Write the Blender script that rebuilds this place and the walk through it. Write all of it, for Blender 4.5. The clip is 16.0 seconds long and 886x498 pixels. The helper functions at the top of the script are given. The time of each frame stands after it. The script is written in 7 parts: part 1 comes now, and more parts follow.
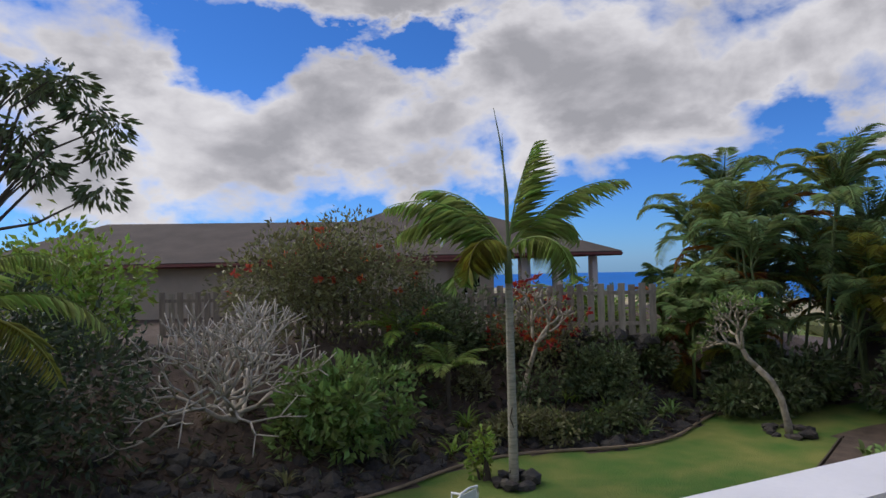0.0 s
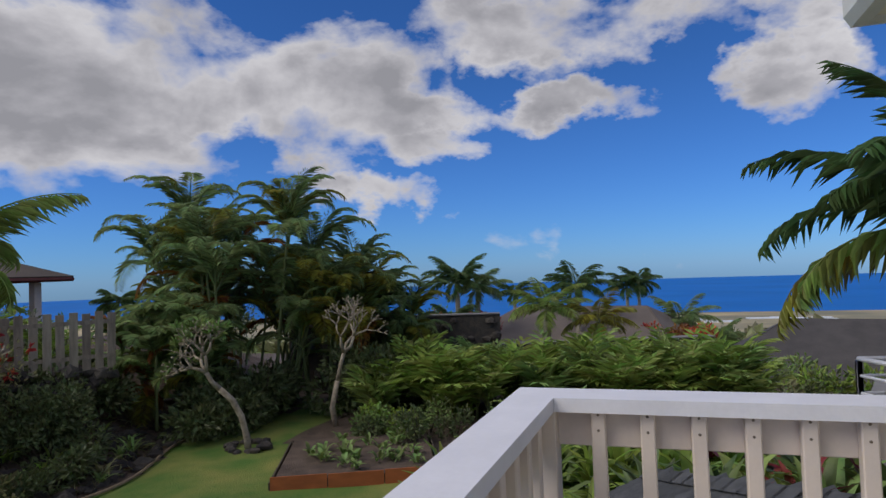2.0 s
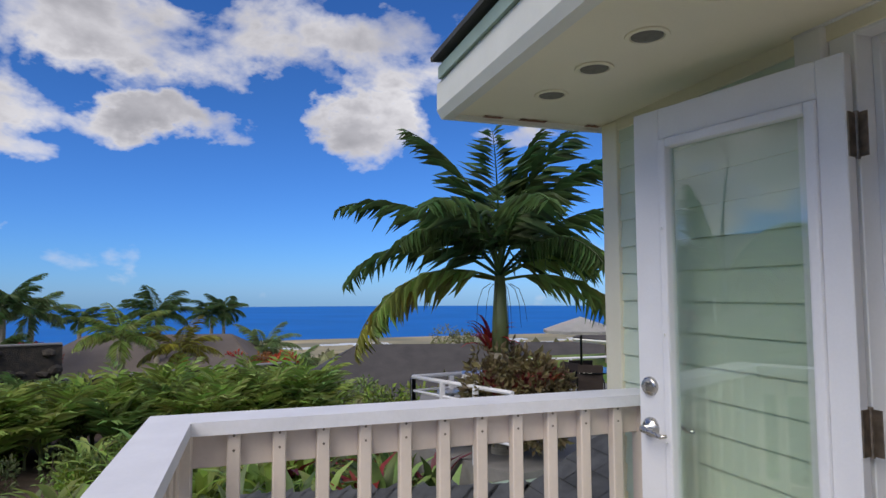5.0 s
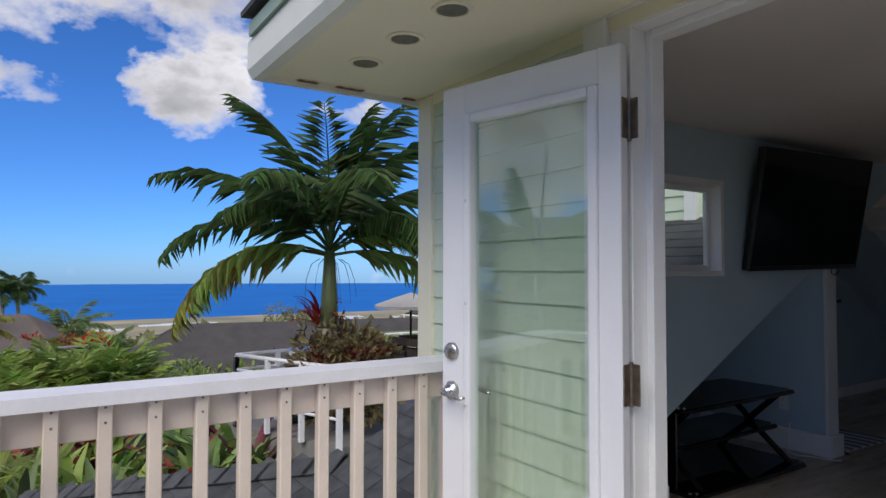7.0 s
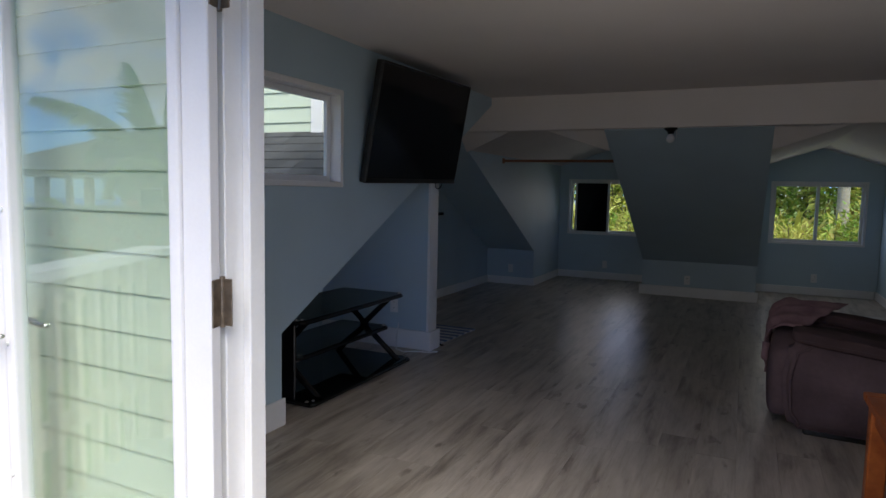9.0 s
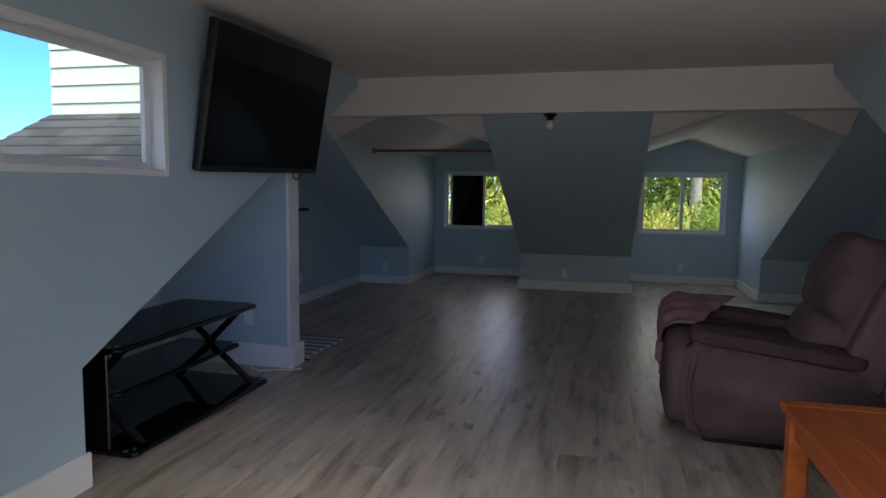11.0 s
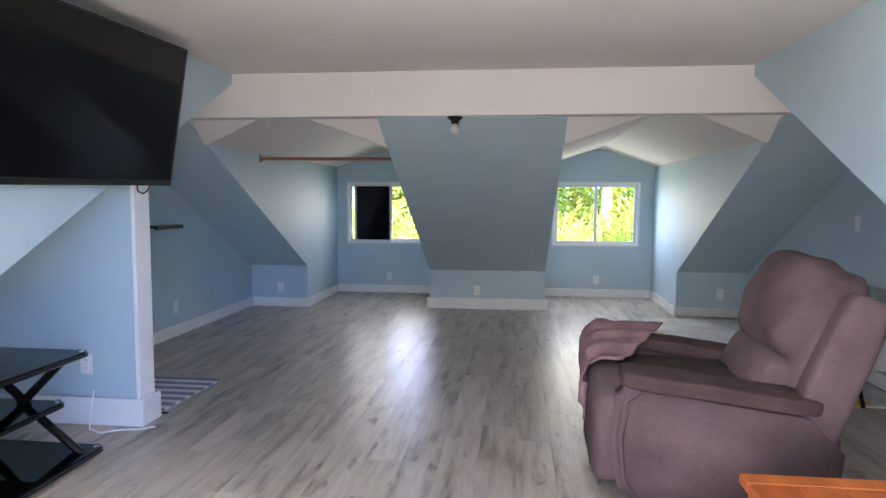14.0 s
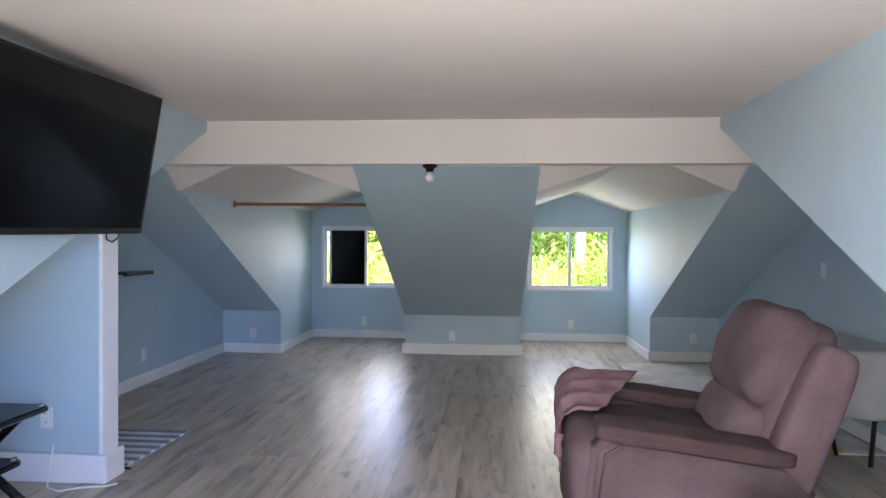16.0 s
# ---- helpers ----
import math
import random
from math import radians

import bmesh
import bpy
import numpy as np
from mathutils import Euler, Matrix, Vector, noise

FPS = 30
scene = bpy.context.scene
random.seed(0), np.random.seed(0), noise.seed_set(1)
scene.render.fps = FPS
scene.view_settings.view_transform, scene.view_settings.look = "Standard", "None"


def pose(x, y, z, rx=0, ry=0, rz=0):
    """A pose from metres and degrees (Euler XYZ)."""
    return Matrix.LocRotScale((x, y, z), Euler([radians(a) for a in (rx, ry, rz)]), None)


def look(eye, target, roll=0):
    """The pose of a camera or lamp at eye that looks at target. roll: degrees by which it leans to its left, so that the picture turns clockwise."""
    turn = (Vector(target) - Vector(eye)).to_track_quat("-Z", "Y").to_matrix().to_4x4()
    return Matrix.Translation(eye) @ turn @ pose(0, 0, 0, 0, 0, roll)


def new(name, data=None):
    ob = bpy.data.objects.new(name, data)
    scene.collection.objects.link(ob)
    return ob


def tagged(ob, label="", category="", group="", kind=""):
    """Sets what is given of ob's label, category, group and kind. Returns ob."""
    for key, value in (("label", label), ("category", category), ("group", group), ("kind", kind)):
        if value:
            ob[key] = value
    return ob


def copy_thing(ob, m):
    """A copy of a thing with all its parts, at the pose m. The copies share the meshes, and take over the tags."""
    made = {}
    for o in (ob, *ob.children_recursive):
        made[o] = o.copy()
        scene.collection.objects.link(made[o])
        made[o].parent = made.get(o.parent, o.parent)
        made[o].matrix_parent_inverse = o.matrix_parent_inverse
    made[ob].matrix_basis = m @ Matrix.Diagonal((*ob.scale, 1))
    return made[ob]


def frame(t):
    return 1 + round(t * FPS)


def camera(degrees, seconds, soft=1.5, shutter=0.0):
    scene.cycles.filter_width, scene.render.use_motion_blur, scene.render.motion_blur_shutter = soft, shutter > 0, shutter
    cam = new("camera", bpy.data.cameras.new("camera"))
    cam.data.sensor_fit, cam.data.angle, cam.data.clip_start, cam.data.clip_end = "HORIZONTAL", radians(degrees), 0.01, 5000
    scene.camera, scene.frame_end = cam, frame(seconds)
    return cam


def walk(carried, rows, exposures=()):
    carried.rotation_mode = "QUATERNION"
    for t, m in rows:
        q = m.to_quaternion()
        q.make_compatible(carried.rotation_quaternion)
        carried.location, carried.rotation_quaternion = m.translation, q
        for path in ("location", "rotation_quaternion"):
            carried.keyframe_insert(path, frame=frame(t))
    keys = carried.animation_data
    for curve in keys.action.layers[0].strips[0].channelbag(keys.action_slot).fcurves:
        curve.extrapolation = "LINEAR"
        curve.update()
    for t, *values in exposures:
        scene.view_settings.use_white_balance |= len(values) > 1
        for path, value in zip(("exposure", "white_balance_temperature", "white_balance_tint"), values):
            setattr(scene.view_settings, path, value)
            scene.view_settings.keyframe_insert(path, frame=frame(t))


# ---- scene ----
cam = camera(69.8, 16.0)
PATH = [
    (0, (1.25, -1.12, 1.37), (0.37, -2.916, 1.415), -1.4),
    (0.5, (1.21, -1.19, 1.366), (0.047, -2.817, 1.415), -1.4),
    (1, (1.15, -1.34, 1.362), (-0.251, -2.766, 1.424), -1.3),
    (1.5, (1.099, -1.423, 1.358), (-0.589, -2.493, 1.424), -1.4),
    (2, (1.083, -1.44, 1.356), (-0.820, -2.049, 1.431), -2.0),
    (2.5, (1.111, -1.454, 1.355), (-0.878, -1.651, 1.434), -2.1),
    (3, (1.165, -1.505, 1.366), (-0.833, -1.513, 1.454), -1.5),
    (3.5, (1.216, -1.549, 1.376), (-0.776, -1.408, 1.48), -1.0),
    (4, (1.226, -1.593, 1.376), (-0.75, -1.298, 1.485), -0.9),
    (4.5, (1.248, -1.622, 1.369), (-0.689, -1.137, 1.486), -0.6),
    (7, (1.3, -1.519, 1.331), (-0.376, -0.429, 1.399), 0.1),
    (7.5, (1.298, -1.484, 1.304), (-0.224, -0.188, 1.251), 0.1),
    (8, (1.29, -1.429, 1.294), (0.02, 0.111, 1.16), 0.8),
    (8.5, (1.258, -1.336, 1.295), (0.258, 0.388, 1.126), 1.2),
    (9, (1.214, -1.239, 1.291), (0.365, 0.563, 1.109), 1.2),
    (9.5, (1.131, -1.096, 1.29), (0.407, 0.759, 1.111), 1.2),
    (12, (1.035, -0.406, 1.244), (0.681, 1.551, 1.041), 0.3),
    (12.5, (1.051, -0.273, 1.245), (0.766, 1.695, 1.031), 0.2),
    (13, (1.09, -0.133, 1.253), (0.831, 1.839, 1.039), 0.3),
    (13.5, (1.08, -0.039, 1.265), (0.834, 1.935, 1.059), 0.3),
    (14, (1.05, 0.006, 1.285), (0.824, 1.987, 1.128), 0.3),
    (14.5, (1.05, 0.01, 1.314), (0.847, 1.999, 1.245), 0.3),
    (15, (1.062, 0.004, 1.328), (0.882, 1.996, 1.285), 0.2),
    (15.5, (1.06, 0.014, 1.327), (0.897, 2.007, 1.292), 0.3),
    (16, (1.057, 0.013, 1.324), (0.905, 2.007, 1.298), 0.4),

]
EXPOSURE = [(0.0, -0.12), (1.0, -0.17), (2.0, -0.38), (3.5, -0.2), (4.7, -0.12), (7.0, 0.06), (7.5, 0.14), (8.0, 0.45), (8.5, 0.72), (9.0, 0.84), (9.7, 0.95), (11.8, 2.0), (12.5, 2.65), (13.0, 3.3), (13.5, 3.75), (14.0, 3.82), (14.5, 3.84), (16.0, 3.82)]
walk(cam, [(t, look(eye, target, roll)) for t, eye, target, roll in PATH], EXPOSURE)

# ---- sky and sun ----
SUN_EL, SUN_AZ = radians(45), radians(142)      # azimuth from +y towards +x
world = bpy.data.worlds.new("sky")
scene.world = world
world.use_nodes = True
wn, wl = world.node_tree.nodes, world.node_tree.links
wn.clear()


def wnode(kind, **kw):
    n = wn.new(kind)
    for k, v in kw.items():
        n.inputs[k].default_value = v
    return n


w_out = wn.new("ShaderNodeOutputWorld")
w_bg = wn.new("ShaderNodeBackground")
w_bg.inputs["Strength"].default_value = 0.10
sky = wn.new("ShaderNodeTexSky")
sky.sky_type = "NISHITA"
sky.sun_disc = False
sky.sun_elevation, sky.sun_rotation = SUN_EL, SUN_AZ
sky.altitude, sky.air_density, sky.dust_density, sky.ozone_density = 200, 1.0, 0.15, 3.0
w_co = wn.new("ShaderNodeTexCoord")
w_sep = wn.new("ShaderNodeSeparateXYZ")
wl.new(w_co.outputs["Generated"], w_sep.inputs[0])


def wmath(op, a, b=None, clamp=False):
    n = wn.new("ShaderNodeMath")
    n.operation, n.use_clamp = op, clamp
    for i, v in enumerate((a, b)):
        if v is None:
            continue
        if isinstance(v, (int, float)):
            n.inputs[i].default_value = v
        else:
            wl.new(v, n.inputs[i])
    return n.outputs[0]


def wramp(fac, stops):
    n = wn.new("ShaderNodeValToRGB")
    el = n.color_ramp.elements
    while len(el) < len(stops):
        el.new(0.5)
    for e, (p, c) in zip(el, stops):
        e.position, e.color = p, (*c, 1) if len(c) == 3 else c
    wl.new(fac, n.inputs[0])
    return n


# cumulus field: cloud masses by azimuth (from -x towards -y), height above the horizon, half width and half height in degrees
w_com = wn.new("ShaderNodeCombineXYZ")
wl.new(w_sep.outputs[0], w_com.inputs[0]), wl.new(w_sep.outputs[1], w_com.inputs[1])
wl.new(wmath("MULTIPLY", w_sep.outputs[2], 1.7), w_com.inputs[2])
w_n1 = wnode("ShaderNodeTexNoise", Scale=4.6, Detail=9.0, Roughness=0.54, Distortion=0.25)
wl.new(w_com.outputs[0], w_n1.inputs["Vector"])
w_n2 = wnode("ShaderNodeTexNoise", Scale=5.5, Detail=6.0, Roughness=0.52)
wl.new(w_com.outputs[0], w_n2.inputs["Vector"])
w_az = wmath("ARCTAN2", wmath("MULTIPLY", w_sep.outputs[1], -1.0), wmath("MULTIPLY", w_sep.outputs[0], -1.0))
w_el = wmath("ARCSINE", w_sep.outputs[2])
w_raw = wn.new("ShaderNodeCombineXYZ")
wl.new(w_az, w_raw.inputs[0]), wl.new(w_el, w_raw.inputs[1])
w_n3 = wnode("ShaderNodeTexNoise", Scale=7.0, Detail=5.0, Roughness=0.6)
wl.new(w_com.outputs[0], w_n3.inputs["Vector"])
w_off = wn.new("ShaderNodeVectorMath")
w_off.operation = "MULTIPLY_ADD"
w_off.inputs[1].default_value, w_off.inputs[2].default_value = (0.27, 0.17, 0), (-0.135, -0.085, 0)
wl.new(w_n3.outputs["Color"], w_off.inputs[0])
w_ang = wn.new("ShaderNodeVectorMath")
wl.new(w_raw.outputs[0], w_ang.inputs[0]), wl.new(w_off.outputs[0], w_ang.inputs[1])


def wsmooth(x, lo, hi, to_lo, to_hi):
    n = wn.new("ShaderNodeMapRange")
    n.interpolation_type = "SMOOTHSTEP"
    for i, v in enumerate((lo, hi, to_lo, to_hi)):
        n.inputs[i + 1].default_value = v
    wl.new(x, n.inputs[0])
    return n.outputs[0]


def cloud_mass(az, el, wide, high, weight):
    v = wn.new("ShaderNodeVectorMath")
    v.operation = "MULTIPLY_ADD"
    v.inputs[1].default_value = (1 / radians(wide), 1 / radians(high), 0)
    v.inputs[2].default_value = (-az / wide, -el / high, 0)
    wl.new(w_ang.outputs[0], v.inputs[0])
    q = wn.new("ShaderNodeVectorMath")
    q.operation = "LENGTH"
    wl.new(v.outputs[0], q.inputs[0])
    return wsmooth(q.outputs["Value"], 0.25, 1.6, weight, 0.0)


MASSES = [(27, 15.5, 13, 7, 1), (8, 20.5, 15, 4.2, 0.9), (5, 14.3, 8.5, 2.1, 0.85), (18, 11.4, 7, 2.3, 0.9), (25, 7.6, 6, 2.2, 1),
          (-12, 14.6, 5.5, 3.8, 1), (-13, 21.8, 9, 3.8, 0.7), (-27, 14, 8, 1.5, 0.7), (44, 16.4, 21, 7.5, 1), (64, 11.5, 13, 6, 1),
          (89, 10, 19, 7, 1), (94, 18, 13, 6, 1), (73, 16, 9, 3, 0.9), (72, 12, 13, 6, 1), (53, 16, 15, 7.5, 1), (73, 22.5, 20, 2.2, 0.9)]
BREAKS = [(83, 17.2, 3.6, 1.9, 1), (65, 19.6, 4.2, 1.6, 1), (74, 18.8, 3.2, 1.1, 0.7), (36, 11, 5.2, 1.1, 0.7), (14, 17, 6.2, 1.8, 0.9), (15, 17.1, 3.6, 1.4, 0.9), (-5, 17.5, 3.1, 3.1, 0.8)]
# beyond these the field stays broken cloud, inland and overhead
w_pos = wmath("MAXIMUM", wsmooth(w_el, radians(25), radians(34), 0.0, 0.5), wsmooth(wmath("ABSOLUTE", wmath("SUBTRACT", w_az, radians(38))), radians(76), radians(100), 0.0, 0.62))
for mass in MASSES:
    w_pos = wmath("MAXIMUM", w_pos, cloud_mass(*mass))
w_neg = cloud_mass(*BREAKS[0])
for mass in BREAKS[1:]:
    w_neg = wmath("MAXIMUM", w_neg, cloud_mass(*mass))
w_cov = wmath("ADD", wmath("MULTIPLY", wmath("SUBTRACT", w_n1.outputs["Fac"], 0.5), 1.85), wmath("ADD", wmath("MULTIPLY", w_pos, 0.66), 0.14))
w_cov = wmath("SUBTRACT", w_cov, wmath("MULTIPLY", w_neg, 0.24))
w_mask = wramp(w_cov, [(0.40, (0, 0, 0)), (0.52, (0.42, 0.42, 0.42)), (0.68, (1, 1, 1))])
w_dense = wmath("ADD", w_cov, wmath("MULTIPLY", wmath("SUBTRACT", w_n2.outputs["Fac"], 0.5), 0.95))
w_shade = wramp(w_dense, [(0.48, (8.3, 8.2, 8.6)), (0.66, (6.9, 6.8, 7.25)), (0.84, (5.0, 4.95, 5.4)), (1.0, (3.8, 3.8, 4.2))])
w_blue = wn.new("ShaderNodeMixRGB")
w_blue.blend_type = "MULTIPLY"
w_blue.inputs[0].default_value = 1.0
w_tint = wramp(w_sep.outputs[2], [(0.0, (0.36, 0.70, 1.50)), (0.06, (0.34, 0.70, 1.42)), (0.30, (0.30, 0.66, 1.24))])
wl.new(w_tint.outputs[0], w_blue.inputs[2])
wl.new(sky.outputs[0], w_blue.inputs[1])
w_mix = wn.new("ShaderNodeMixRGB")
wl.new(w_mask.outputs[0], w_mix.inputs[0])
wl.new(w_blue.outputs[0], w_mix.inputs[1])
wl.new(w_shade.outputs[0], w_mix.inputs[2])
wl.new(w_mix.outputs[0], w_bg.inputs[0])
wl.new(w_bg.outputs[0], w_out.inputs[0])

sun = new("sun", bpy.data.lights.new("sun", "SUN"))
sun.data.energy, sun.data.angle, sun.data.color = 2.7, radians(45), (1.0, 0.93, 0.82)
sun_dir = Vector((math.cos(SUN_EL) * math.sin(SUN_AZ), math.cos(SUN_EL) * math.cos(SUN_AZ), math.sin(SUN_EL)))
sun.matrix_world = look(sun_dir * 50, (0, 0, 0))



def opening_lamp(name, at, target, sx, sy, watts, col=(1.0, 0.94, 0.965), spread=180):
    """Daylight that enters through an opening."""
    d = bpy.data.lights.new(name, "AREA")
    d.shape, d.size, d.size_y, d.energy, d.color = "RECTANGLE", sx, sy, watts, col
    d.spread = radians(spread)
    o = new(name, d)
    o.matrix_world = look(at, target)
    return o


opening_lamp("door_daylight", (1.0, 0.17, 1.1), (2.9, 3.0, 0.25), 1.5, 1.9, 4.5, (1.0, 0.945, 0.94))
opening_lamp("window_daylight", (2.1, 8.50, 1.1), (2.1, 5.0, 0.5), 1.0, 0.75, 0.85, spread=165)
opening_lamp("window_daylight", (-0.68, 8.50, 1.1), (-0.68, 5.0, 0.5), 1.0, 0.75, 0.50, spread=120)
# ---- materials ----
def material(name, col, rough=0.6, metal=0.0, col2=None, scale=6.0, fine=60.0, var=0.25, bump=0.08, stretch=(1, 1, 1),
             spec=0.5, rnd=0.0, dist=0.01, translucent=0.0, stains=None):
    """Two scales of colour variation, roughness variation and a fine bump. rnd: difference from object to object."""
    m = bpy.data.materials.new(name)
    m.use_nodes = True
    n, l = m.node_tree.nodes, m.node_tree.links
    b = n["Principled BSDF"]
    b.inputs["Metallic"].default_value = metal
    b.inputs["Specular IOR Level"].default_value = spec
    co = n.new("ShaderNodeTexCoord")
    mp = n.new("ShaderNodeMapping")
    mp.inputs["Scale"].default_value = stretch
    l.new(co.outputs["Object"], mp.inputs[0])
    if rnd:
        inf0 = n.new("ShaderNodeObjectInfo")
        sh0 = n.new("ShaderNodeVectorMath")
        sh0.operation = "SCALE"
        sh0.inputs[0].default_value, = ((37.0, 53.0, 11.0),)
        l.new(inf0.outputs["Random"], sh0.inputs["Scale"]), l.new(sh0.outputs[0], mp.inputs["Location"])
    big = n.new("ShaderNodeTexNoise")
    big.inputs["Scale"].default_value, big.inputs["Detail"].default_value = scale, 4
    sml = n.new("ShaderNodeTexNoise")
    sml.inputs["Scale"].default_value, sml.inputs["Detail"].default_value = fine, 5
    l.new(mp.outputs[0], big.inputs["Vector"]), l.new(mp.outputs[0], sml.inputs["Vector"])
    c2 = col2 or tuple(v * (1 - var) for v in col)
    mix = n.new("ShaderNodeMixRGB")
    mix.inputs[1].default_value, mix.inputs[2].default_value = (*col, 1), (*c2, 1)
    ramp = n.new("ShaderNodeMapRange")
    ramp.inputs[1].default_value, ramp.inputs[2].default_value = 0.35, 0.68
    l.new(big.outputs["Fac"], ramp.inputs[0]), l.new(ramp.outputs[0], mix.inputs[0])
    hsv = n.new("ShaderNodeHueSaturation")
    l.new(mix.outputs[0], hsv.inputs["Color"])
    val = n.new("ShaderNodeMapRange")
    val.inputs[3].default_value, val.inputs[4].default_value = 1 - var * 0.6, 1 + var * 0.6
    l.new(sml.outputs["Fac"], val.inputs[0])
    if rnd:
        info = n.new("ShaderNodeObjectInfo")
        geo = n.new("ShaderNodeNewGeometry")
        s1 = n.new("ShaderNodeMath")
        s1.operation = "ADD"
        l.new(info.outputs["Random"], s1.inputs[0]), l.new(geo.outputs["Random Per Island"], s1.inputs[1])
        s2 = n.new("ShaderNodeMath")
        s2.operation = "FRACT"
        l.new(s1.outputs[0], s2.inputs[0])
        rr = n.new("ShaderNodeMapRange")
        rr.inputs[3].default_value, rr.inputs[4].default_value = 1 - rnd, 1 + rnd
        l.new(s2.outputs[0], rr.inputs[0])
        pr = n.new("ShaderNodeMath")
        pr.operation = "MULTIPLY"
        l.new(val.outputs[0], pr.inputs[0]), l.new(rr.outputs[0], pr.inputs[1])
        l.new(pr.outputs[0], hsv.inputs["Value"])
        hr = n.new("ShaderNodeMapRange")
        hr.inputs[3].default_value, hr.inputs[4].default_value = 0.5 - rnd * 0.05, 0.5 + rnd * 0.05
        l.new(s2.outputs[0], hr.inputs[0]), l.new(hr.outputs[0], hsv.inputs["Hue"])
    else:
        l.new(val.outputs[0], hsv.inputs["Value"])
    out = hsv.outputs[0]
    if stains:
        sn = n.new("ShaderNodeTexNoise")
        sn.inputs["Scale"].default_value, sn.inputs["Detail"].default_value = stains[1], 6
        l.new(co.outputs["Object"], sn.inputs["Vector"])
        sr = n.new("ShaderNodeMapRange")
        sr.inputs[1].default_value, sr.inputs[2].default_value = stains[2], stains[2] + 0.08
        l.new(sn.outputs["Fac"], sr.inputs[0])
        sm = n.new("ShaderNodeMixRGB")
        sm.inputs[2].default_value = (*stains[0], 1)
        l.new(sr.outputs[0], sm.inputs[0]), l.new(out, sm.inputs[1])
        out = sm.outputs[0]
    l.new(out, b.inputs["Base Color"])
    rg = n.new("ShaderNodeMapRange")
    rg.inputs[3].default_value, rg.inputs[4].default_value = max(rough - 0.12, 0.02), min(rough + 0.12, 1)
    l.new(sml.outputs["Fac"], rg.inputs[0]), l.new(rg.outputs[0], b.inputs["Roughness"])
    if bump:
        bp = n.new("ShaderNodeBump")
        bp.inputs["Strength"].default_value, bp.inputs["Distance"].default_value = bump, dist
        l.new(sml.outputs["Fac"], bp.inputs["Height"]), l.new(bp.outputs[0], b.inputs["Normal"])
    if translucent:
        tr = n.new("ShaderNodeBsdfTranslucent")
        l.new(out, tr.inputs[0])
        ms = n.new("ShaderNodeMixShader")
        ms.inputs[0].default_value = translucent
        l.new(b.outputs[0], ms.inputs[1]), l.new(tr.outputs[0], ms.inputs[2])
        l.new(ms.outputs[0], n["Material Output"].inputs[0])
    return m


def glass_material(name, tint=(0.9, 0.97, 0.93), gloss=0.1):
    m = bpy.data.materials.new(name)
    m.use_nodes = True
    n, l = m.node_tree.nodes, m.node_tree.links
    n.remove(n["Principled BSDF"])
    tr = n.new("ShaderNodeBsdfTransparent")
    tr.inputs[0].default_value = (*tint, 1)
    gl = n.new("ShaderNodeBsdfGlossy")
    gl.inputs["Roughness"].default_value = 0.01
    lw = n.new("ShaderNodeLayerWeight")
    lw.inputs[0].default_value = 0.5
    pw = n.new("ShaderNodeMath")
    pw.operation = "POWER"
    pw.inputs[1].default_value = 4.0
    l.new(lw.outputs["Facing"], pw.inputs[0])
    ad = n.new("ShaderNodeMath")
    ad.operation = "MULTIPLY_ADD"
    ad.inputs[1].default_value, ad.inputs[2].default_value = 0.7, gloss
    l.new(pw.outputs[0], ad.inputs[0])
    mx = n.new("ShaderNodeMixShader")
    l.new(ad.outputs[0], mx.inputs[0]), l.new(tr.outputs[0], mx.inputs[1]), l.new(gl.outputs[0], mx.inputs[2])
    l.new(mx.outputs[0], n["Material Output"].inputs[0])
    return m


M_BLUE = material("blue wall paint", (0.447, 0.567, 0.635), 0.55, var=0.06, scale=2, fine=260, bump=0.12, dist=0.002)
M_CEIL = material("white ceiling paint", (0.73, 0.68, 0.645), 0.75, var=0.05, scale=1.5, fine=200, bump=0.15, dist=0.002)
M_TRIM = material("white trim paint", (0.80, 0.80, 0.80), 0.38, var=0.06, scale=5, fine=90, bump=0.05, dist=0.002)
M_DOOR = material("white door paint", (0.78, 0.78, 0.80), 0.42, var=0.06, scale=4, fine=120, bump=0.06, dist=0.002)
M_RAIL = material("white rail cap paint", (0.80, 0.79, 0.82), 0.5, var=0.08, scale=6, fine=70, bump=0.15, dist=0.003, stains=((0.35, 0.32, 0.28), 9, 0.73))
M_CREAM = material("cream paint", (0.73, 0.63, 0.55), 0.55, var=0.08, scale=5, fine=70, bump=0.12, dist=0.003, stains=((0.45, 0.36, 0.28), 7, 0.74))
M_SIDING = material("pale green siding paint", (0.60, 0.68, 0.55), 0.6, var=0.07, scale=3, fine=80, bump=0.35, dist=0.003, stretch=(0.15, 0.15, 1))
M_SOFFIT = material("cream soffit paint", (0.82, 0.77, 0.60), 0.6, var=0.06, scale=2, fine=90, bump=0.06, dist=0.002)
M_SHINGLE = material("grey asphalt shingle", (0.075, 0.077, 0.08), 0.95, var=0.35, scale=9, fine=300, bump=0.5, dist=0.004, rnd=0.25)
# unseen deck floor, kept pale so that it bounces light up to the soffit
M_DECK = material("grey deck boards", (0.62, 0.60, 0.56), 0.7, var=0.2, scale=5, fine=60, bump=0.2, stretch=(1, 0.1, 1))
M_JOINT = material("dark floor joint", (0.11, 0.095, 0.08), 0.8, var=0.1)


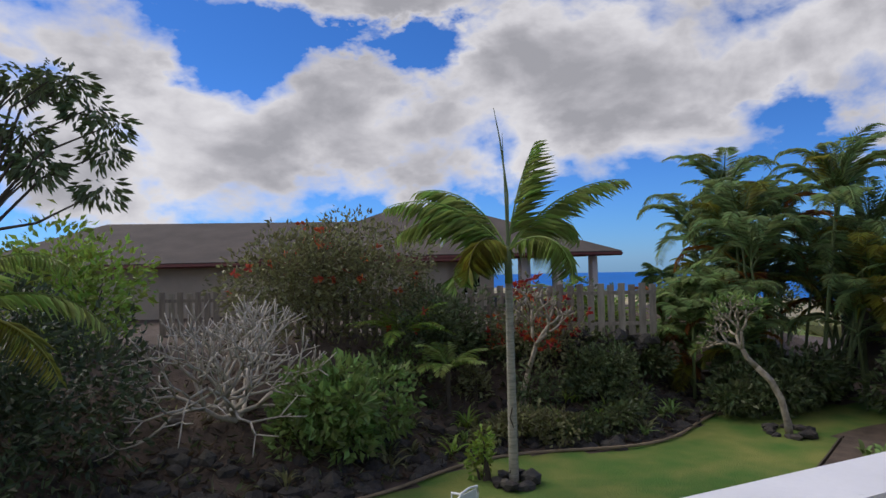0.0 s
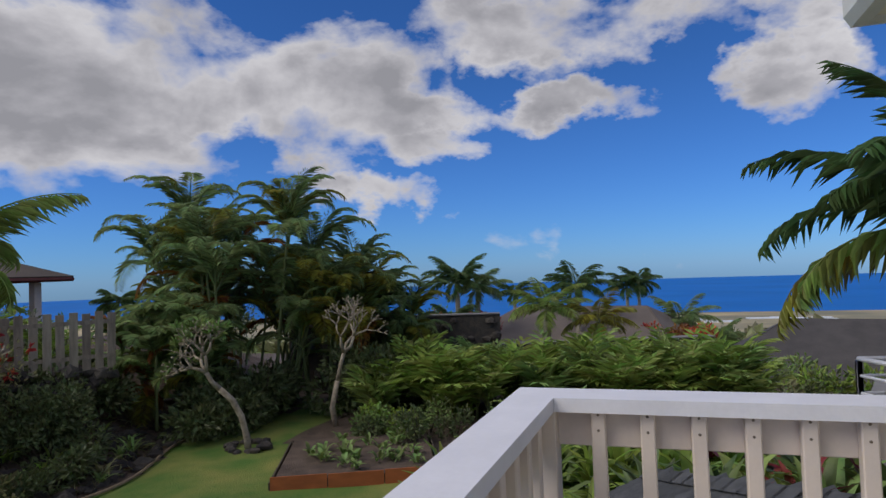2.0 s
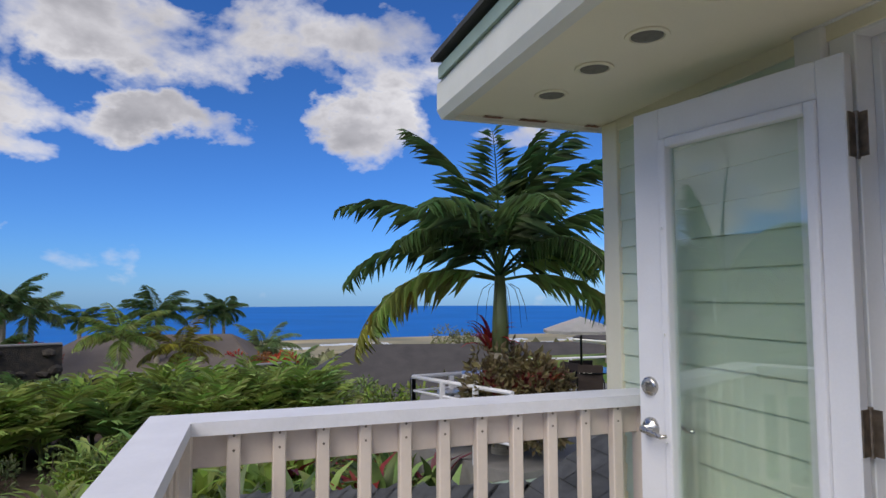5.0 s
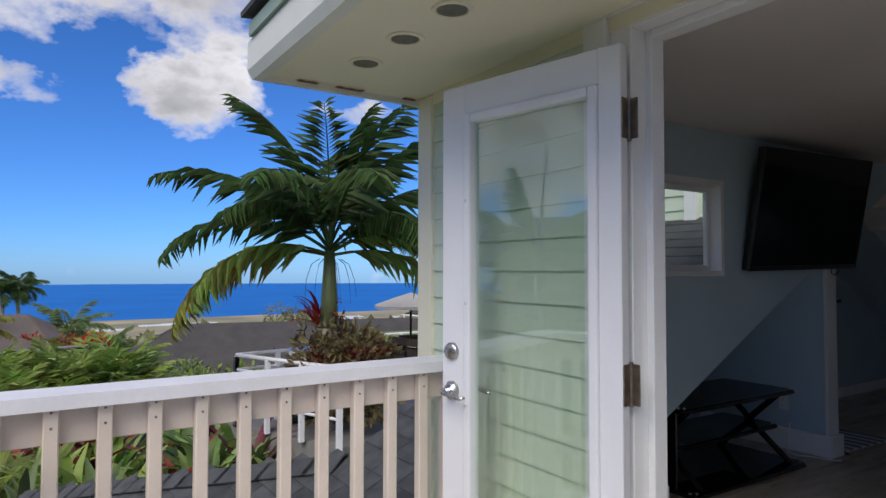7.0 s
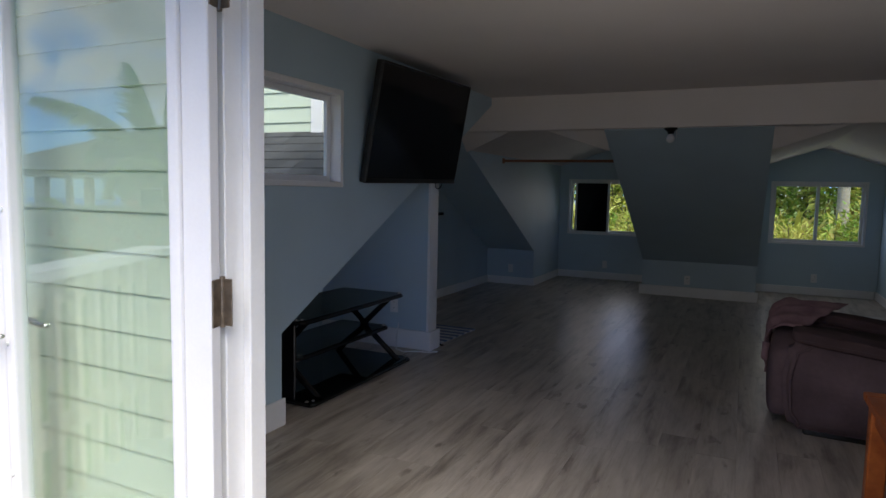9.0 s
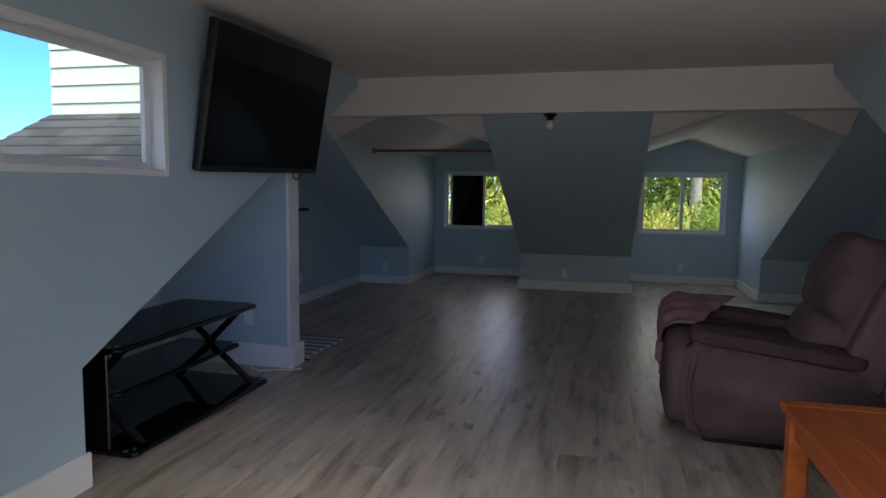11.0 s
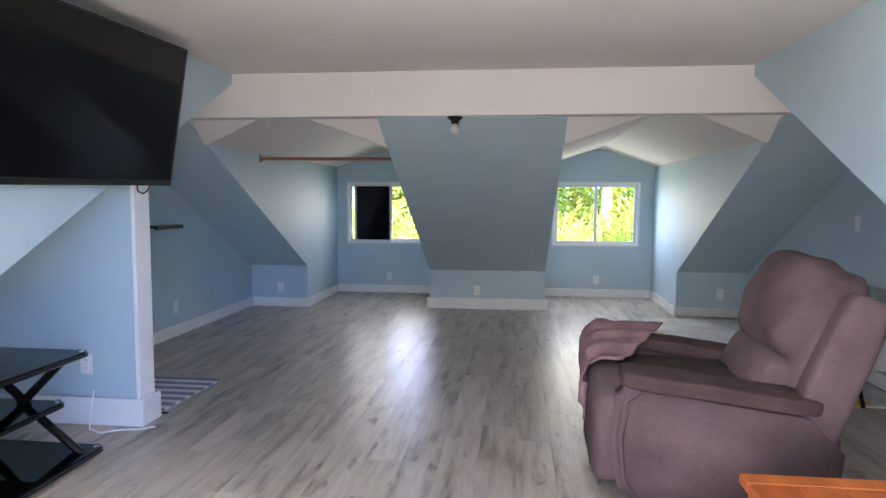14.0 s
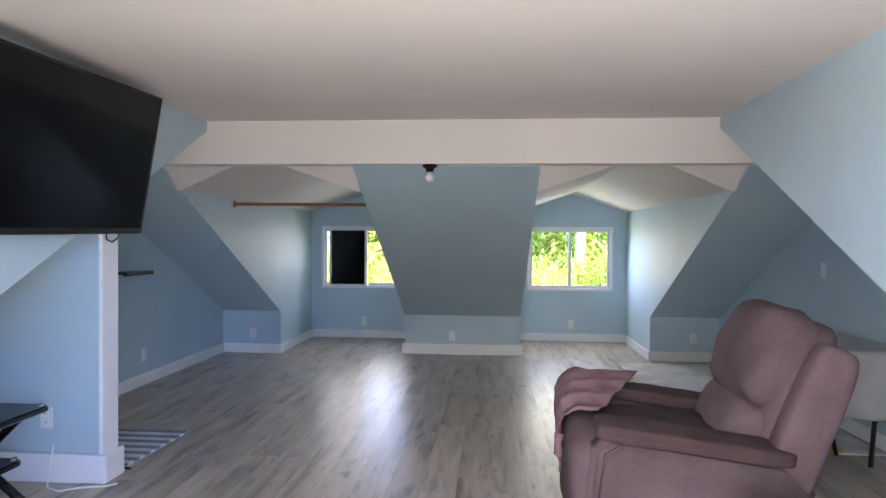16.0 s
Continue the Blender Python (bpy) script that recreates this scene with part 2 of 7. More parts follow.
def plank_material():
    """Grey-brown oak laminate: pale ground, long dark grain, blotches and knots, shifted from board to board."""
    m = bpy.data.materials.new("grey-brown laminate")
    m.use_nodes = True
    n, l = m.node_tree.nodes, m.node_tree.links
    b = n["Principled BSDF"]
    co, info = n.new("ShaderNodeTexCoord"), n.new("ShaderNodeObjectInfo")
    sh = n.new("ShaderNodeVectorMath")
    sh.operation = "SCALE"
    sh.inputs[0].default_value = (37.0, 53.0, 11.0)
    l.new(info.outputs["Random"], sh.inputs["Scale"])
    add = n.new("ShaderNodeVectorMath")
    l.new(co.outputs["Object"], add.inputs[0]), l.new(sh.outputs[0], add.inputs[1])

    def grain(stretch, scale, detail, rough, distortion):
        mp = n.new("ShaderNodeMapping")
        mp.inputs["Scale"].default_value = stretch
        t = n.new("ShaderNodeTexNoise")
        for k, v in (("Scale", scale), ("Detail", detail), ("Roughness", rough), ("Distortion", distortion)):
            t.inputs[k].default_value = v
        l.new(add.outputs[0], mp.inputs[0]), l.new(mp.outputs[0], t.inputs["Vector"])
        return t.outputs["Fac"]

    def ramp(fac, stops):
        r = n.new("ShaderNodeValToRGB")
        el = r.color_ramp.elements
        while len(el) < len(stops):
            el.new(0.5)
        for e, (p, c) in zip(el, stops):
            e.position, e.color = p, (*c, 1)
        l.new(fac, r.inputs[0])
        return r.outputs[0]

    def mult(a, c, f=1.0):
        x = n.new("ShaderNodeMixRGB")
        x.blend_type, x.inputs[0].default_value = "MULTIPLY", f
        l.new(a, x.inputs[1]), l.new(c, x.inputs[2])
        return x.outputs[0]

    blotch = grain((8.5, 1.2, 1), 1.2, 6, 0.6, 0.35)
    fine = grain((40, 2.2, 1), 1.5, 7, 0.68, 0.3)
    knot = grain((10, 3.2, 1), 1.2, 3, 0.5, 0.3)
    c = ramp(blotch, [(0.32, (0.185, 0.155, 0.127)), (0.46, (0.36, 0.314, 0.265)), (0.64, (0.47, 0.42, 0.36))])
    c = mult(c, ramp(fine, [(0.30, (0.62, 0.60, 0.57)), (0.52, (1, 1, 1))]), 0.45)
    c = mult(c, ramp(knot, [(0.27, (0.36, 0.33, 0.30)), (0.36, (1, 1, 1))]), 0.8)
    hs = n.new("ShaderNodeHueSaturation")
    mr = n.new("ShaderNodeMapRange")
    mr.inputs[3].default_value, mr.inputs[4].default_value = 0.90, 1.10
    l.new(info.outputs["Random"], mr.inputs[0]), l.new(mr.outputs[0], hs.inputs["Value"]), l.new(c, hs.inputs["Color"])
    l.new(hs.outputs[0], b.inputs["Base Color"])
    rr = n.new("ShaderNodeMapRange")
    rr.inputs[3].default_value, rr.inputs[4].default_value = 0.43, 0.24
    l.new(fine, rr.inputs[0]), l.new(rr.outputs[0], b.inputs["Roughness"])
    bp = n.new("ShaderNodeBump")
    bp.inputs["Strength"].default_value, bp.inputs["Distance"].default_value = 0.12, 0.0012
    l.new(fine, bp.inputs["Height"]), l.new(bp.outputs[0], b.inputs["Normal"])
    return m


M_PLANK = plank_material()
M_METAL = material("brushed nickel", (0.55, 0.53, 0.50), 0.28, metal=1.0, var=0.1, bump=0.02)
M_BRASS = material("tarnished brass hinge", (0.26, 0.21, 0.16), 0.45, metal=0.8, var=0.4, scale=40, bump=0.2)
M_BLACK = material("black gloss metal", (0.006, 0.006, 0.007), 0.22, var=0.1, bump=0.02)
M_SCREEN = material("black glass screen", (0.003, 0.003, 0.004), 0.10, var=0.05, bump=0, spec=0.2)
M_BEZEL = material("black plastic", (0.007, 0.007, 0.007), 0.4, var=0.1, bump=0.03)
M_GLASS = glass_material("clear pane", (0.96, 0.985, 0.96), 0.02)
M_DGLASS = glass_material("door pane", (0.93, 0.975, 0.95), 0.11)
M_SMOKE = glass_material("smoked glass shelf", (0.24, 0.30, 0.30), 0.03)
M_GUTTER = material("pale gutter paint", (0.74, 0.74, 0.68), 0.5, var=0.06, bump=0.03)
M_DRIP = material("green drip edge", (0.30, 0.40, 0.34), 0.5, var=0.15)
M_WOODBROWN = material("brown wooden pole", (0.26, 0.11, 0.05), 0.5, var=0.25, stretch=(0.2, 1, 1), scale=10)
M_PINE = material("orange lacquered pine", (0.40, 0.105, 0.022), 0.34, col2=(0.27, 0.06, 0.012), var=0.22, scale=5, fine=24, stretch=(4, 0.45, 4), bump=0.01, dist=0.001, rnd=0.12)
M_SUEDE = material("brown-mauve microsuede", (0.140, 0.098, 0.107), 0.95, col2=(0.080, 0.055, 0.061), var=0.3, scale=2.6, fine=40, bump=0.25, spec=0.15)
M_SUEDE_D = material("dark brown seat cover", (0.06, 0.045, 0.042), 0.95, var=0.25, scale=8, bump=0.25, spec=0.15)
M_PLASTIC = material("white plastic", (0.75, 0.76, 0.76), 0.35, var=0.04, bump=0)
M_RUGB = material("blue-grey rug stripe", (0.19, 0.24, 0.35), 0.95, var=0.2, fine=200, bump=0.4)
M_RUGW = material("white rug stripe", (0.62, 0.63, 0.64), 0.95, var=0.1, fine=200, bump=0.4)
M_CLOTH = material("white cloth", (0.84, 0.85, 0.88), 0.9, var=0.06, bump=0.15, fine=150)
M_GLOBE = material("milky lamp glass", (0.7, 0.7, 0.7), 0.3, var=0.04, bump=0)
M_GAP = material("open dark", (0.004, 0.004, 0.004), 0.9, var=0.1, bump=0)


# ---- builders ----
def link(name, bm, mat, parent=None, smooth=False):
    me = bpy.data.meshes.new(name)
    bm.normal_update()
    bm.to_mesh(me)
    bm.free()
    for m in mat if isinstance(mat, (list, tuple)) else (mat,):
        me.materials.append(m)
    if smooth:
        for p in me.polygons:
            p.use_smooth = True
    ob = new(name, me)
    if parent:
        ob.parent = parent
    return ob


def part(name, bm, mat, parent, label="", smooth=False):
    ob = link(name, bm, mat, parent, smooth)
    return tagged(ob, label) if label else ob


def thing(name, label, category, at=(0, 0, 0), rz=0, group=""):
    ob = new(name)
    ob.empty_display_size = 0.1
    ob.matrix_basis = pose(*at, 0, 0, rz)
    return tagged(ob, label, category, group)


def setting(ob, label="", category=""):
    return tagged(ob, label, category, kind="structure")


def box(bm, lo, hi, bevel=0.0, m=None, segs=1):
    lo, hi = Vector(lo), Vector(hi)
    r = bmesh.ops.create_cube(bm, size=1.0)
    vs = r["verts"]
    for v in vs:
        v.co = (lo + hi) / 2 + Vector(a * b for a, b in zip(v.co, hi - lo))
    if bevel:
        es = list({e for v in vs for e in v.link_edges})
        g = bmesh.ops.bevel(bm, geom=es, offset=bevel, segments=segs, affect="EDGES", profile=0.6)
        vs = list({v for f in g["faces"] for v in f.verts} | {v for v in vs if v.is_valid})
    if m is not None:
        bmesh.ops.transform(bm, matrix=m, verts=[v for v in vs if v.is_valid])
    return bm


def B(lo, hi, bevel=0.0, m=None, segs=1):
    return box(bmesh.new(), lo, hi, bevel, m, segs)


def prism(bm, pts, axis, a, b):
    """A closed plate: the outline pts (2D), from a to b along the axis."""
    def at(p, h):
        return Vector({"x": (h, p[0], p[1]), "y": (p[0], h, p[1]), "z": (p[0], p[1], h)}[axis])
    lo = [bm.verts.new(at(p, a)) for p in pts]
    hi = [bm.verts.new(at(p, b)) for p in pts]
    bm.faces.new(lo), bm.faces.new(hi[::-1])
    for i in range(len(pts)):
        j = (i + 1) % len(pts)
        bm.faces.new((lo[j], lo[i], hi[i], hi[j]))
    bmesh.ops.recalc_face_normals(bm, faces=bm.faces[:])
    return bm


def P(pts, axis, a, b):
    return prism(bmesh.new(), pts, axis, a, b)


def quad_slab(bm, pts, t):
    """A slab through three or four points in space, thickened by t along its normal."""
    vs = [Vector(p) for p in pts]
    nrm = (vs[1] - vs[0]).cross(vs[2] - vs[0]).normalized() * t
    lo, hi = [bm.verts.new(v) for v in vs], [bm.verts.new(v + nrm) for v in vs]
    bm.faces.new(lo), bm.faces.new(hi[::-1])
    for i in range(len(vs)):
        j = (i + 1) % len(vs)
        bm.faces.new((lo[j], lo[i], hi[i], hi[j]))
    bmesh.ops.recalc_face_normals(bm, faces=bm.faces[:])
    return bm


def tube(bm, pts, radii, seg=8, cap=True):
    """A round bar along the points, with a radius at each."""
    pts = [Vector(p) for p in pts]
    if isinstance(radii, (int, float)):
        radii = [radii] * len(pts)
    rings = []
    for i, p in enumerate(pts):
        d = (pts[min(i + 1, len(pts) - 1)] - pts[max(i - 1, 0)]).normalized()
        s = d.cross(Vector((0.31, 0.17, 0.93)) if abs(d.z) < 0.95 else Vector((1, 0, 0))).normalized()
        u = s.cross(d)
        rings.append([bm.verts.new(p + (s * math.cos(a) + u * math.sin(a)) * radii[i]) for a in [2 * math.pi * k / seg for k in range(seg)]])
    for r0, r1 in zip(rings, rings[1:]):
        for k in range(seg):
            bm.faces.new((r0[k], r0[(k + 1) % seg], r1[(k + 1) % seg], r1[k]))
    if cap:
        bm.faces.new(rings[0][::-1]), bm.faces.new(rings[-1])
    return bm


def T(pts, radii, seg=8):
    return tube(bmesh.new(), pts, radii, seg)


def lathe(profile, seg=20, m=None):
    """A turned body: profile of (radius, height)."""
    bm = bmesh.new()
    rings = [[bm.verts.new((r * math.cos(2 * math.pi * k / seg), r * math.sin(2 * math.pi * k / seg), z)) for k in range(seg)] for r, z in profile]
    for r0, r1 in zip(rings, rings[1:]):
        for k in range(seg):
            bm.faces.new((r0[k], r0[(k + 1) % seg], r1[(k + 1) % seg], r1[k]))
    bm.faces.new(rings[0][::-1]), bm.faces.new(rings[-1])
    if m is not None:
        bmesh.ops.transform(bm, matrix=m, verts=bm.verts[:])
    bmesh.ops.recalc_face_normals(bm, faces=bm.faces[:])
    return bm

# ---- the house: measures ----
XL, XR = -1.0, 2.6            # cheek walls of the wide dormer over the deck door
GL, GR = -2.08, 3.58          # gable walls of the attic room
YB = 4.47                     # beam
YF = 8.54                     # far dormer walls
CZ, BZ = 2.175, 1.865         # ceiling, underside of the beam
SN = 0.527                    # rise of the roof slope over the deck side


def near_z(y):
    return 1.13 + SN * (y - 2.622)


def far_z(y):
    return 0.49 - 0.507 * (y - 7.25)


WT = 0.12
# floor underlay (the planks come last)
setting(link("floor", B((GL - 0.1, 0.0, -0.25), (GR + 0.1, YF + 0.1, -0.008)), M_JOINT), "grey-brown laminate floor", "floor")

# door wall
DX0, DX1, DH = 0.03, 1.78, 2.065       # clear opening
bm = bmesh.new()
box(bm, (-1.2, 0.012, -0.3), (-0.07, WT, 2.45))
box(bm, (1.88, 0.012, -0.3), (2.9, WT, 2.45))
box(bm, (-0.07, 0.012, DH + 0.04), (1.88, WT, 2.45))
setting(link("wall_door", bm, M_BLUE), "painted wall with the deck door opening", "wall")

# left cheek wall with window, cut along the roof slope
WY0, WY1, WZ0, WZ1 = 1.10, 2.02, 1.30, 1.88
y_at = lambda z: 2.622 + (z - 1.13) / SN
bm = bmesh.new()
prism(bm, [(WT, -0.01), (1.44, -0.01), (1.44, near_z(1.44)), (y_at(WZ0), WZ0), (WT, WZ0)], "x", XL - 0.12, XL)
prism(bm, [(WT, WZ0), (WY0, WZ0), (WY0, WZ1), (WT, WZ1)], "x", XL - 0.12, XL)
prism(bm, [(WY1, WZ0), (y_at(WZ0), WZ0), (y_at(WZ1), WZ1), (WY1, WZ1)], "x", XL - 0.12, XL)
prism(bm, [(WT, WZ1), (y_at(WZ1), WZ1), (y_at(CZ + 0.08), CZ + 0.08), (WT, CZ + 0.08)], "x", XL - 0.12, XL)
setting(link("wall_left_cheek", bm, M_BLUE), "blue cheek wall above the sloping roof", "wall")
bm = P([(WT, -0.01), (1.44, -0.01), (1.44, near_z(1.44)), (y_at(CZ + 0.08), CZ + 0.08), (WT, CZ + 0.08)], "x", XR, XR + 0.12)
setting(link("wall_right_cheek", bm, M_BLUE), "pale blue cheek wall above the sloping roof", "wall")

# gable walls
yn0 = y_at(-0.01)
gable = [(yn0, -0.01), (7.25, -0.01), (7.25, far_z(7.25)), (4.62, far_z(4.62)), (4.62, near_z(4.62))]
setting(link("wall_left_gable", P(gable, "x", GL - 0.12, GL), M_BLUE), "blue end wall of the attic room", "wall")
setting(link("wall_right_gable", P(gable, "x", GR, GR + 0.12), M_BLUE), "blue end wall of the attic room", "wall")

# near roof slopes outside the cheeks (ceiling side)
bm = bmesh.new()
for x0, x1 in ((GL, XL - 0.121), (XR + 0.121, GR)):
    quad_slab(bm, [(x0, yn0, near_z(yn0)), (x0, 4.6, near_z(4.6)), (x1, 4.6, near_z(4.6)), (x1, yn0, near_z(yn0))], -0.05)
setting(link("ceiling_near_slope", bm, M_BLUE), "blue sloping ceiling", "ceiling")

# flat ceiling and beam
setting(link("ceiling", B((XL - 0.1, 0.11, CZ), (XR + 0.1, YB + 0.02, CZ + 0.1)), M_CEIL), "white flat ceiling", "ceiling")
setting(link("beam", B((GL, YB, BZ), (GR, YB + 0.14, CZ + 0.12), 0.004), M_CEIL), "white boxed beam across the room", "beam")

# far roof slopes: blue strips and white valleys over the dormers
DL0, DL1, DR0, DR1 = -1.39, 0.05, 1.40, 2.83
EZ, RZ = 1.715, 1.955
YT = 4.55


def slope_strip(bm, x0, x1, ya, yb, f, t=0.04):
    quad_slab(bm, [(x0, ya, f(ya)), (x1, ya, f(ya)), (x1, yb, f(yb)), (x0, yb, f(yb))], t)


mid_z = lambda y: 0.45 - 0.4912 * (y - 7.42)
bm = bmesh.new()
slope_strip(bm, GL, DL0 - 0.004, YT, 7.25, far_z)
slope_strip(bm, DR1 + 0.004, GR, YT, 7.25, far_z)
setting(link("ceiling_far_slope", bm, M_BLUE), "blue sloping ceiling", "ceiling")
bm = P([(YT, mid_z(YT)), (7.42, 0.45), (7.42, -0.01), (7.50, -0.01), (7.50, 0.50), (YT, mid_z(YT) + 0.06)], "x", 0.05, 1.40)
setting(link("wall_centre_slope", bm, M_BLUE), "blue sloping panel with a low knee wall between the dormers", "wall")
for nm, x0, x1 in (("wall_knee_left", GL, DL0 - 0.07), ("wall_knee_right", DR1 + 0.07, GR)):
    setting(link(nm, B((x0, 7.25, -0.01), (x1, 7.33, 0.50)), M_BLUE), "low blue knee wall", "wall")


def dormer(tag, x0, x1, outer):
    xm = (x0 + x1) / 2
    y_e, y_r = 7.25 - (EZ - 0.49) / 0.507, 4.54
    bm = bmesh.new()
    for a, b in ((x0, xm), (x1, xm)):
        quad_slab(bm, [(a, y_e, EZ), (a, YF, EZ), (b, YF, RZ), (b, y_r, RZ)], -0.05 if a < b else 0.05)
        vs = [(a, y_e, EZ), (b, y_r, RZ), (a, y_r, RZ)]
        quad_slab(bm, vs, -0.03 if a > b else 0.03)
    setting(link("ceiling_dormer_" + tag, bm, M_CEIL), "white gabled dormer ceiling", "ceiling")
    bm = bmesh.new()
    for x in (x0, x1):
        d = -0.07 if x == x0 else 0.07
        y_k = 7.25 if x in (DL0, DR1) else 7.51
        prism(bm, [(y_k, -0.01), (YF, -0.01), (YF, EZ + 0.02), (y_e - 0.04, EZ + 0.02), (y_k, 0.49 if y_k < 7.4 else 0.5)], "x", x, x + d)
    setting(link("wall_dormer_" + tag, bm, M_BLUE), "blue side walls of the window dormer", "wall")
    return xm


LW, RW = (-1.255, -0.11, 0.672, 1.515), (1.535, 2.66, 0.672, 1.518)
for tag, x0, x1, w in (("left", DL0, DL1, LW), ("right", DR0, DR1, RW)):
    xm = dormer(tag, x0, x1, w)
    bm = bmesh.new()
    box(bm, (x0 - 0.07, YF, -0.01), (x1 + 0.07, YF + 0.12, w[2]))
    box(bm, (x0 - 0.07, YF, w[2]), (w[0], YF + 0.12, w[3]))
    box(bm, (w[1], YF, w[2]), (x1 + 0.07, YF + 0.12, w[3]))
    prism(bm, [(x0 - 0.07, w[3]), (x1 + 0.07, w[3]), (x1 + 0.07, EZ + 0.03), (xm, RZ + 0.03), (x0 - 0.07, EZ + 0.03)], "y", YF, YF + 0.12)
    setting(link("wall_far_" + tag, bm, M_BLUE), "blue window wall of the dormer", "wall")

# partition beside the television, with a white corner post
bm = P([(GL, -0.01), (-1.056, -0.01), (-1.056, near_z(3.30)), (GL, near_z(3.30))], "y", 3.30, 3.42)
setting(link("wall_partition", bm, M_BLUE), "blue partition under the slope", "wall")
setting(link("trim_partition", B((-1.056, 3.285, -0.01), (-1.034, 3.435, near_z(3.3) + 0.03), 0.004), M_TRIM), "white corner post of the partition", "trim")

# main roof outside: shingle deck under the courses, and shell that closes the attic
def roof_z(y):
    return near_z(y) + 0.16


EAVE_Y = -2.6
bm = bmesh.new()
for outline in ([(-6.2, EAVE_Y), (-1.13, EAVE_Y), (-1.13, 4.75), (-3.3, 4.75), (-3.3, 1.6), (-2.7, 1.6), (-2.7, 0.25), (-6.2, -1.5)], [(XR + 0.125, EAVE_Y), (4.2, EAVE_Y), (4.2, 4.75), (XR + 0.125, 4.75)]):
    top = [bm.verts.new((x, y, roof_z(y))) for x, y in outline]
    low = [bm.verts.new((x, y, roof_z(y) - 0.07)) for x, y in outline]
    bm.faces.new(top), bm.faces.new(low[::-1])
    for i in range(len(outline)):
        j = (i + 1) % len(outline)
        bm.faces.new((top[j], top[i], low[i], low[j]))
bmesh.ops.recalc_face_normals(bm, faces=bm.faces[:])
setting(link("roof_deck_side", bm, M_SHINGLE), "grey asphalt shingle roof beside the deck", "roof")
setting(link("roof_top", B((XL - 0.4, 0.0, CZ + 0.26), (XR + 0.4, 5.0, CZ + 0.34)), M_SHINGLE), "shingle roof over the dormer", "roof")
bm = bmesh.new()
for xa, xb in ((GL - 0.4, DL0 - 0.07), (DL1 + 0.001, DR0 - 0.001), (DR1 + 0.07, GR + 0.4)):
    slope_strip(bm, xa, xb, 4.62, 7.9, lambda y: far_z(y) + 0.14, 0.06)
for x0, x1 in ((DL0, DL1), (DR0, DR1)):
    xm = (x0 + x1) / 2
    quad_slab(bm, [(x0 - 0.2, 5.15, EZ), (x0 - 0.2, YF + 0.35, EZ), (xm, YF + 0.35, RZ + 0.1), (xm, 4.62, RZ + 0.1)], 0.05)
    quad_slab(bm, [(x1 + 0.2, 5.15, EZ), (x1 + 0.2, YF + 0.35, EZ), (xm, YF + 0.35, RZ + 0.1), (xm, 4.62, RZ + 0.1)], -0.05)
box(bm, (GL - 0.4, 4.6, CZ + 0.13), (GR + 0.4, 4.9, CZ + 0.2))
setting(link("roof_far_side", bm, M_SHINGLE), "shingle roof of the far slope", "roof")
# house walls below
bm = bmesh.new()
box(bm, (-0.99, -1.84, -3.0), (3.9, 8.6, -0.95))
setting(link("wall_lower_storey", bm, M_SIDING), "pale green lower storey", "wall")

# skirting boards
def skirting(name, lo, hi):
    o = link(name, B(lo, hi, 0.004), M_TRIM)
    return setting(o, "white skirting board", "skirting")


SK = 0.105
for lo, hi in (((XL, 0.13, 0), (XL + 0.018, 1.455, 0.15)), ((GL + 0.001, 3.425, 0), (GL + 0.018, 7.25, SK)), ((GL + 0.018, 7.232, 0), (DL0 + 0.0, 7.25, SK)),
               ((DL0, 7.232, 0), (DL0 + 0.018, YF, SK)), ((DL0 + 0.018, YF - 0.018, 0), (DL1, YF, SK)), ((0.02, 7.375, 0), (1.43, 7.42, 0.125)),
               ((DR0, YF - 0.018, 0), (DR1 - 0.018, YF, SK)), ((DR1 - 0.018, 7.232, 0), (DR1, YF, SK)), ((DR1, 7.232, 0), (GR - 0.018, 7.25, SK)),
               ((GR - 0.018, 2.2, 0), (GR, 7.25, SK)), ((GL + 0.018, 3.262, 0), (-1.006, 3.284, 0.155)), ((-1.033, 3.285, 0), (-1.006, 3.45, 0.155)), ((XR - 0.018, 0.13, 0), (XR, 1.44, 0.14))):
    skirting("baseboard", lo, hi)

# deck
setting(link("deck_floor", B((-1.0, -2.06, -0.2), (4.2, 0.0, -0.035)), M_DECK), "grey boarded deck floor", "deck")

# ground, one sheet that falls to the coast
def smooth01(t):
    t = min(max(t, 0.0), 1.0)
    return t * t * (3 - 2 * t)


def lawn_edge(x):
    return -11.9 - 0.3 * smooth01((-8.2 - x) / 4.5) - 0.42 * math.sin(x * 0.9)


def ground_z(x, y):
    f = -x - 17.0
    z = -2.6 - 0.105 * min(max(0.0, f), 583.0) - 0.0405 * max(0.0, f - 583.0) + 0.02 * max(0.0, x - 10)
    z += 2.1 * smooth01((lawn_edge(x) - y) / 5.5) * smooth01((26 + x) / 8)
    if y > 11:
        z += 1.9 * smooth01((y - 11) / 3)
    return max(z, -97.0)

M_GRASS = material("lawn grass", (0.07, 0.16, 0.02), 0.9, col2=(0.21, 0.225, 0.05), var=0.6, scale=1.0, fine=30, bump=0.8, dist=0.04)
M_SOIL = material("dark lava soil", (0.125, 0.088, 0.066), 0.95, var=0.5, scale=3, fine=25, bump=0.8, dist=0.05)
M_SEA = material("deep blue sea", (0.018, 0.165, 0.54), 0.75, var=0.12, scale=0.004, fine=0.05, bump=0.0, spec=0.08)
M_DRY = material("dry coastal plain", (0.50, 0.40, 0.22), 0.95, col2=(0.20, 0.19, 0.12), var=0.3, scale=0.006, fine=0.06, bump=0.0)


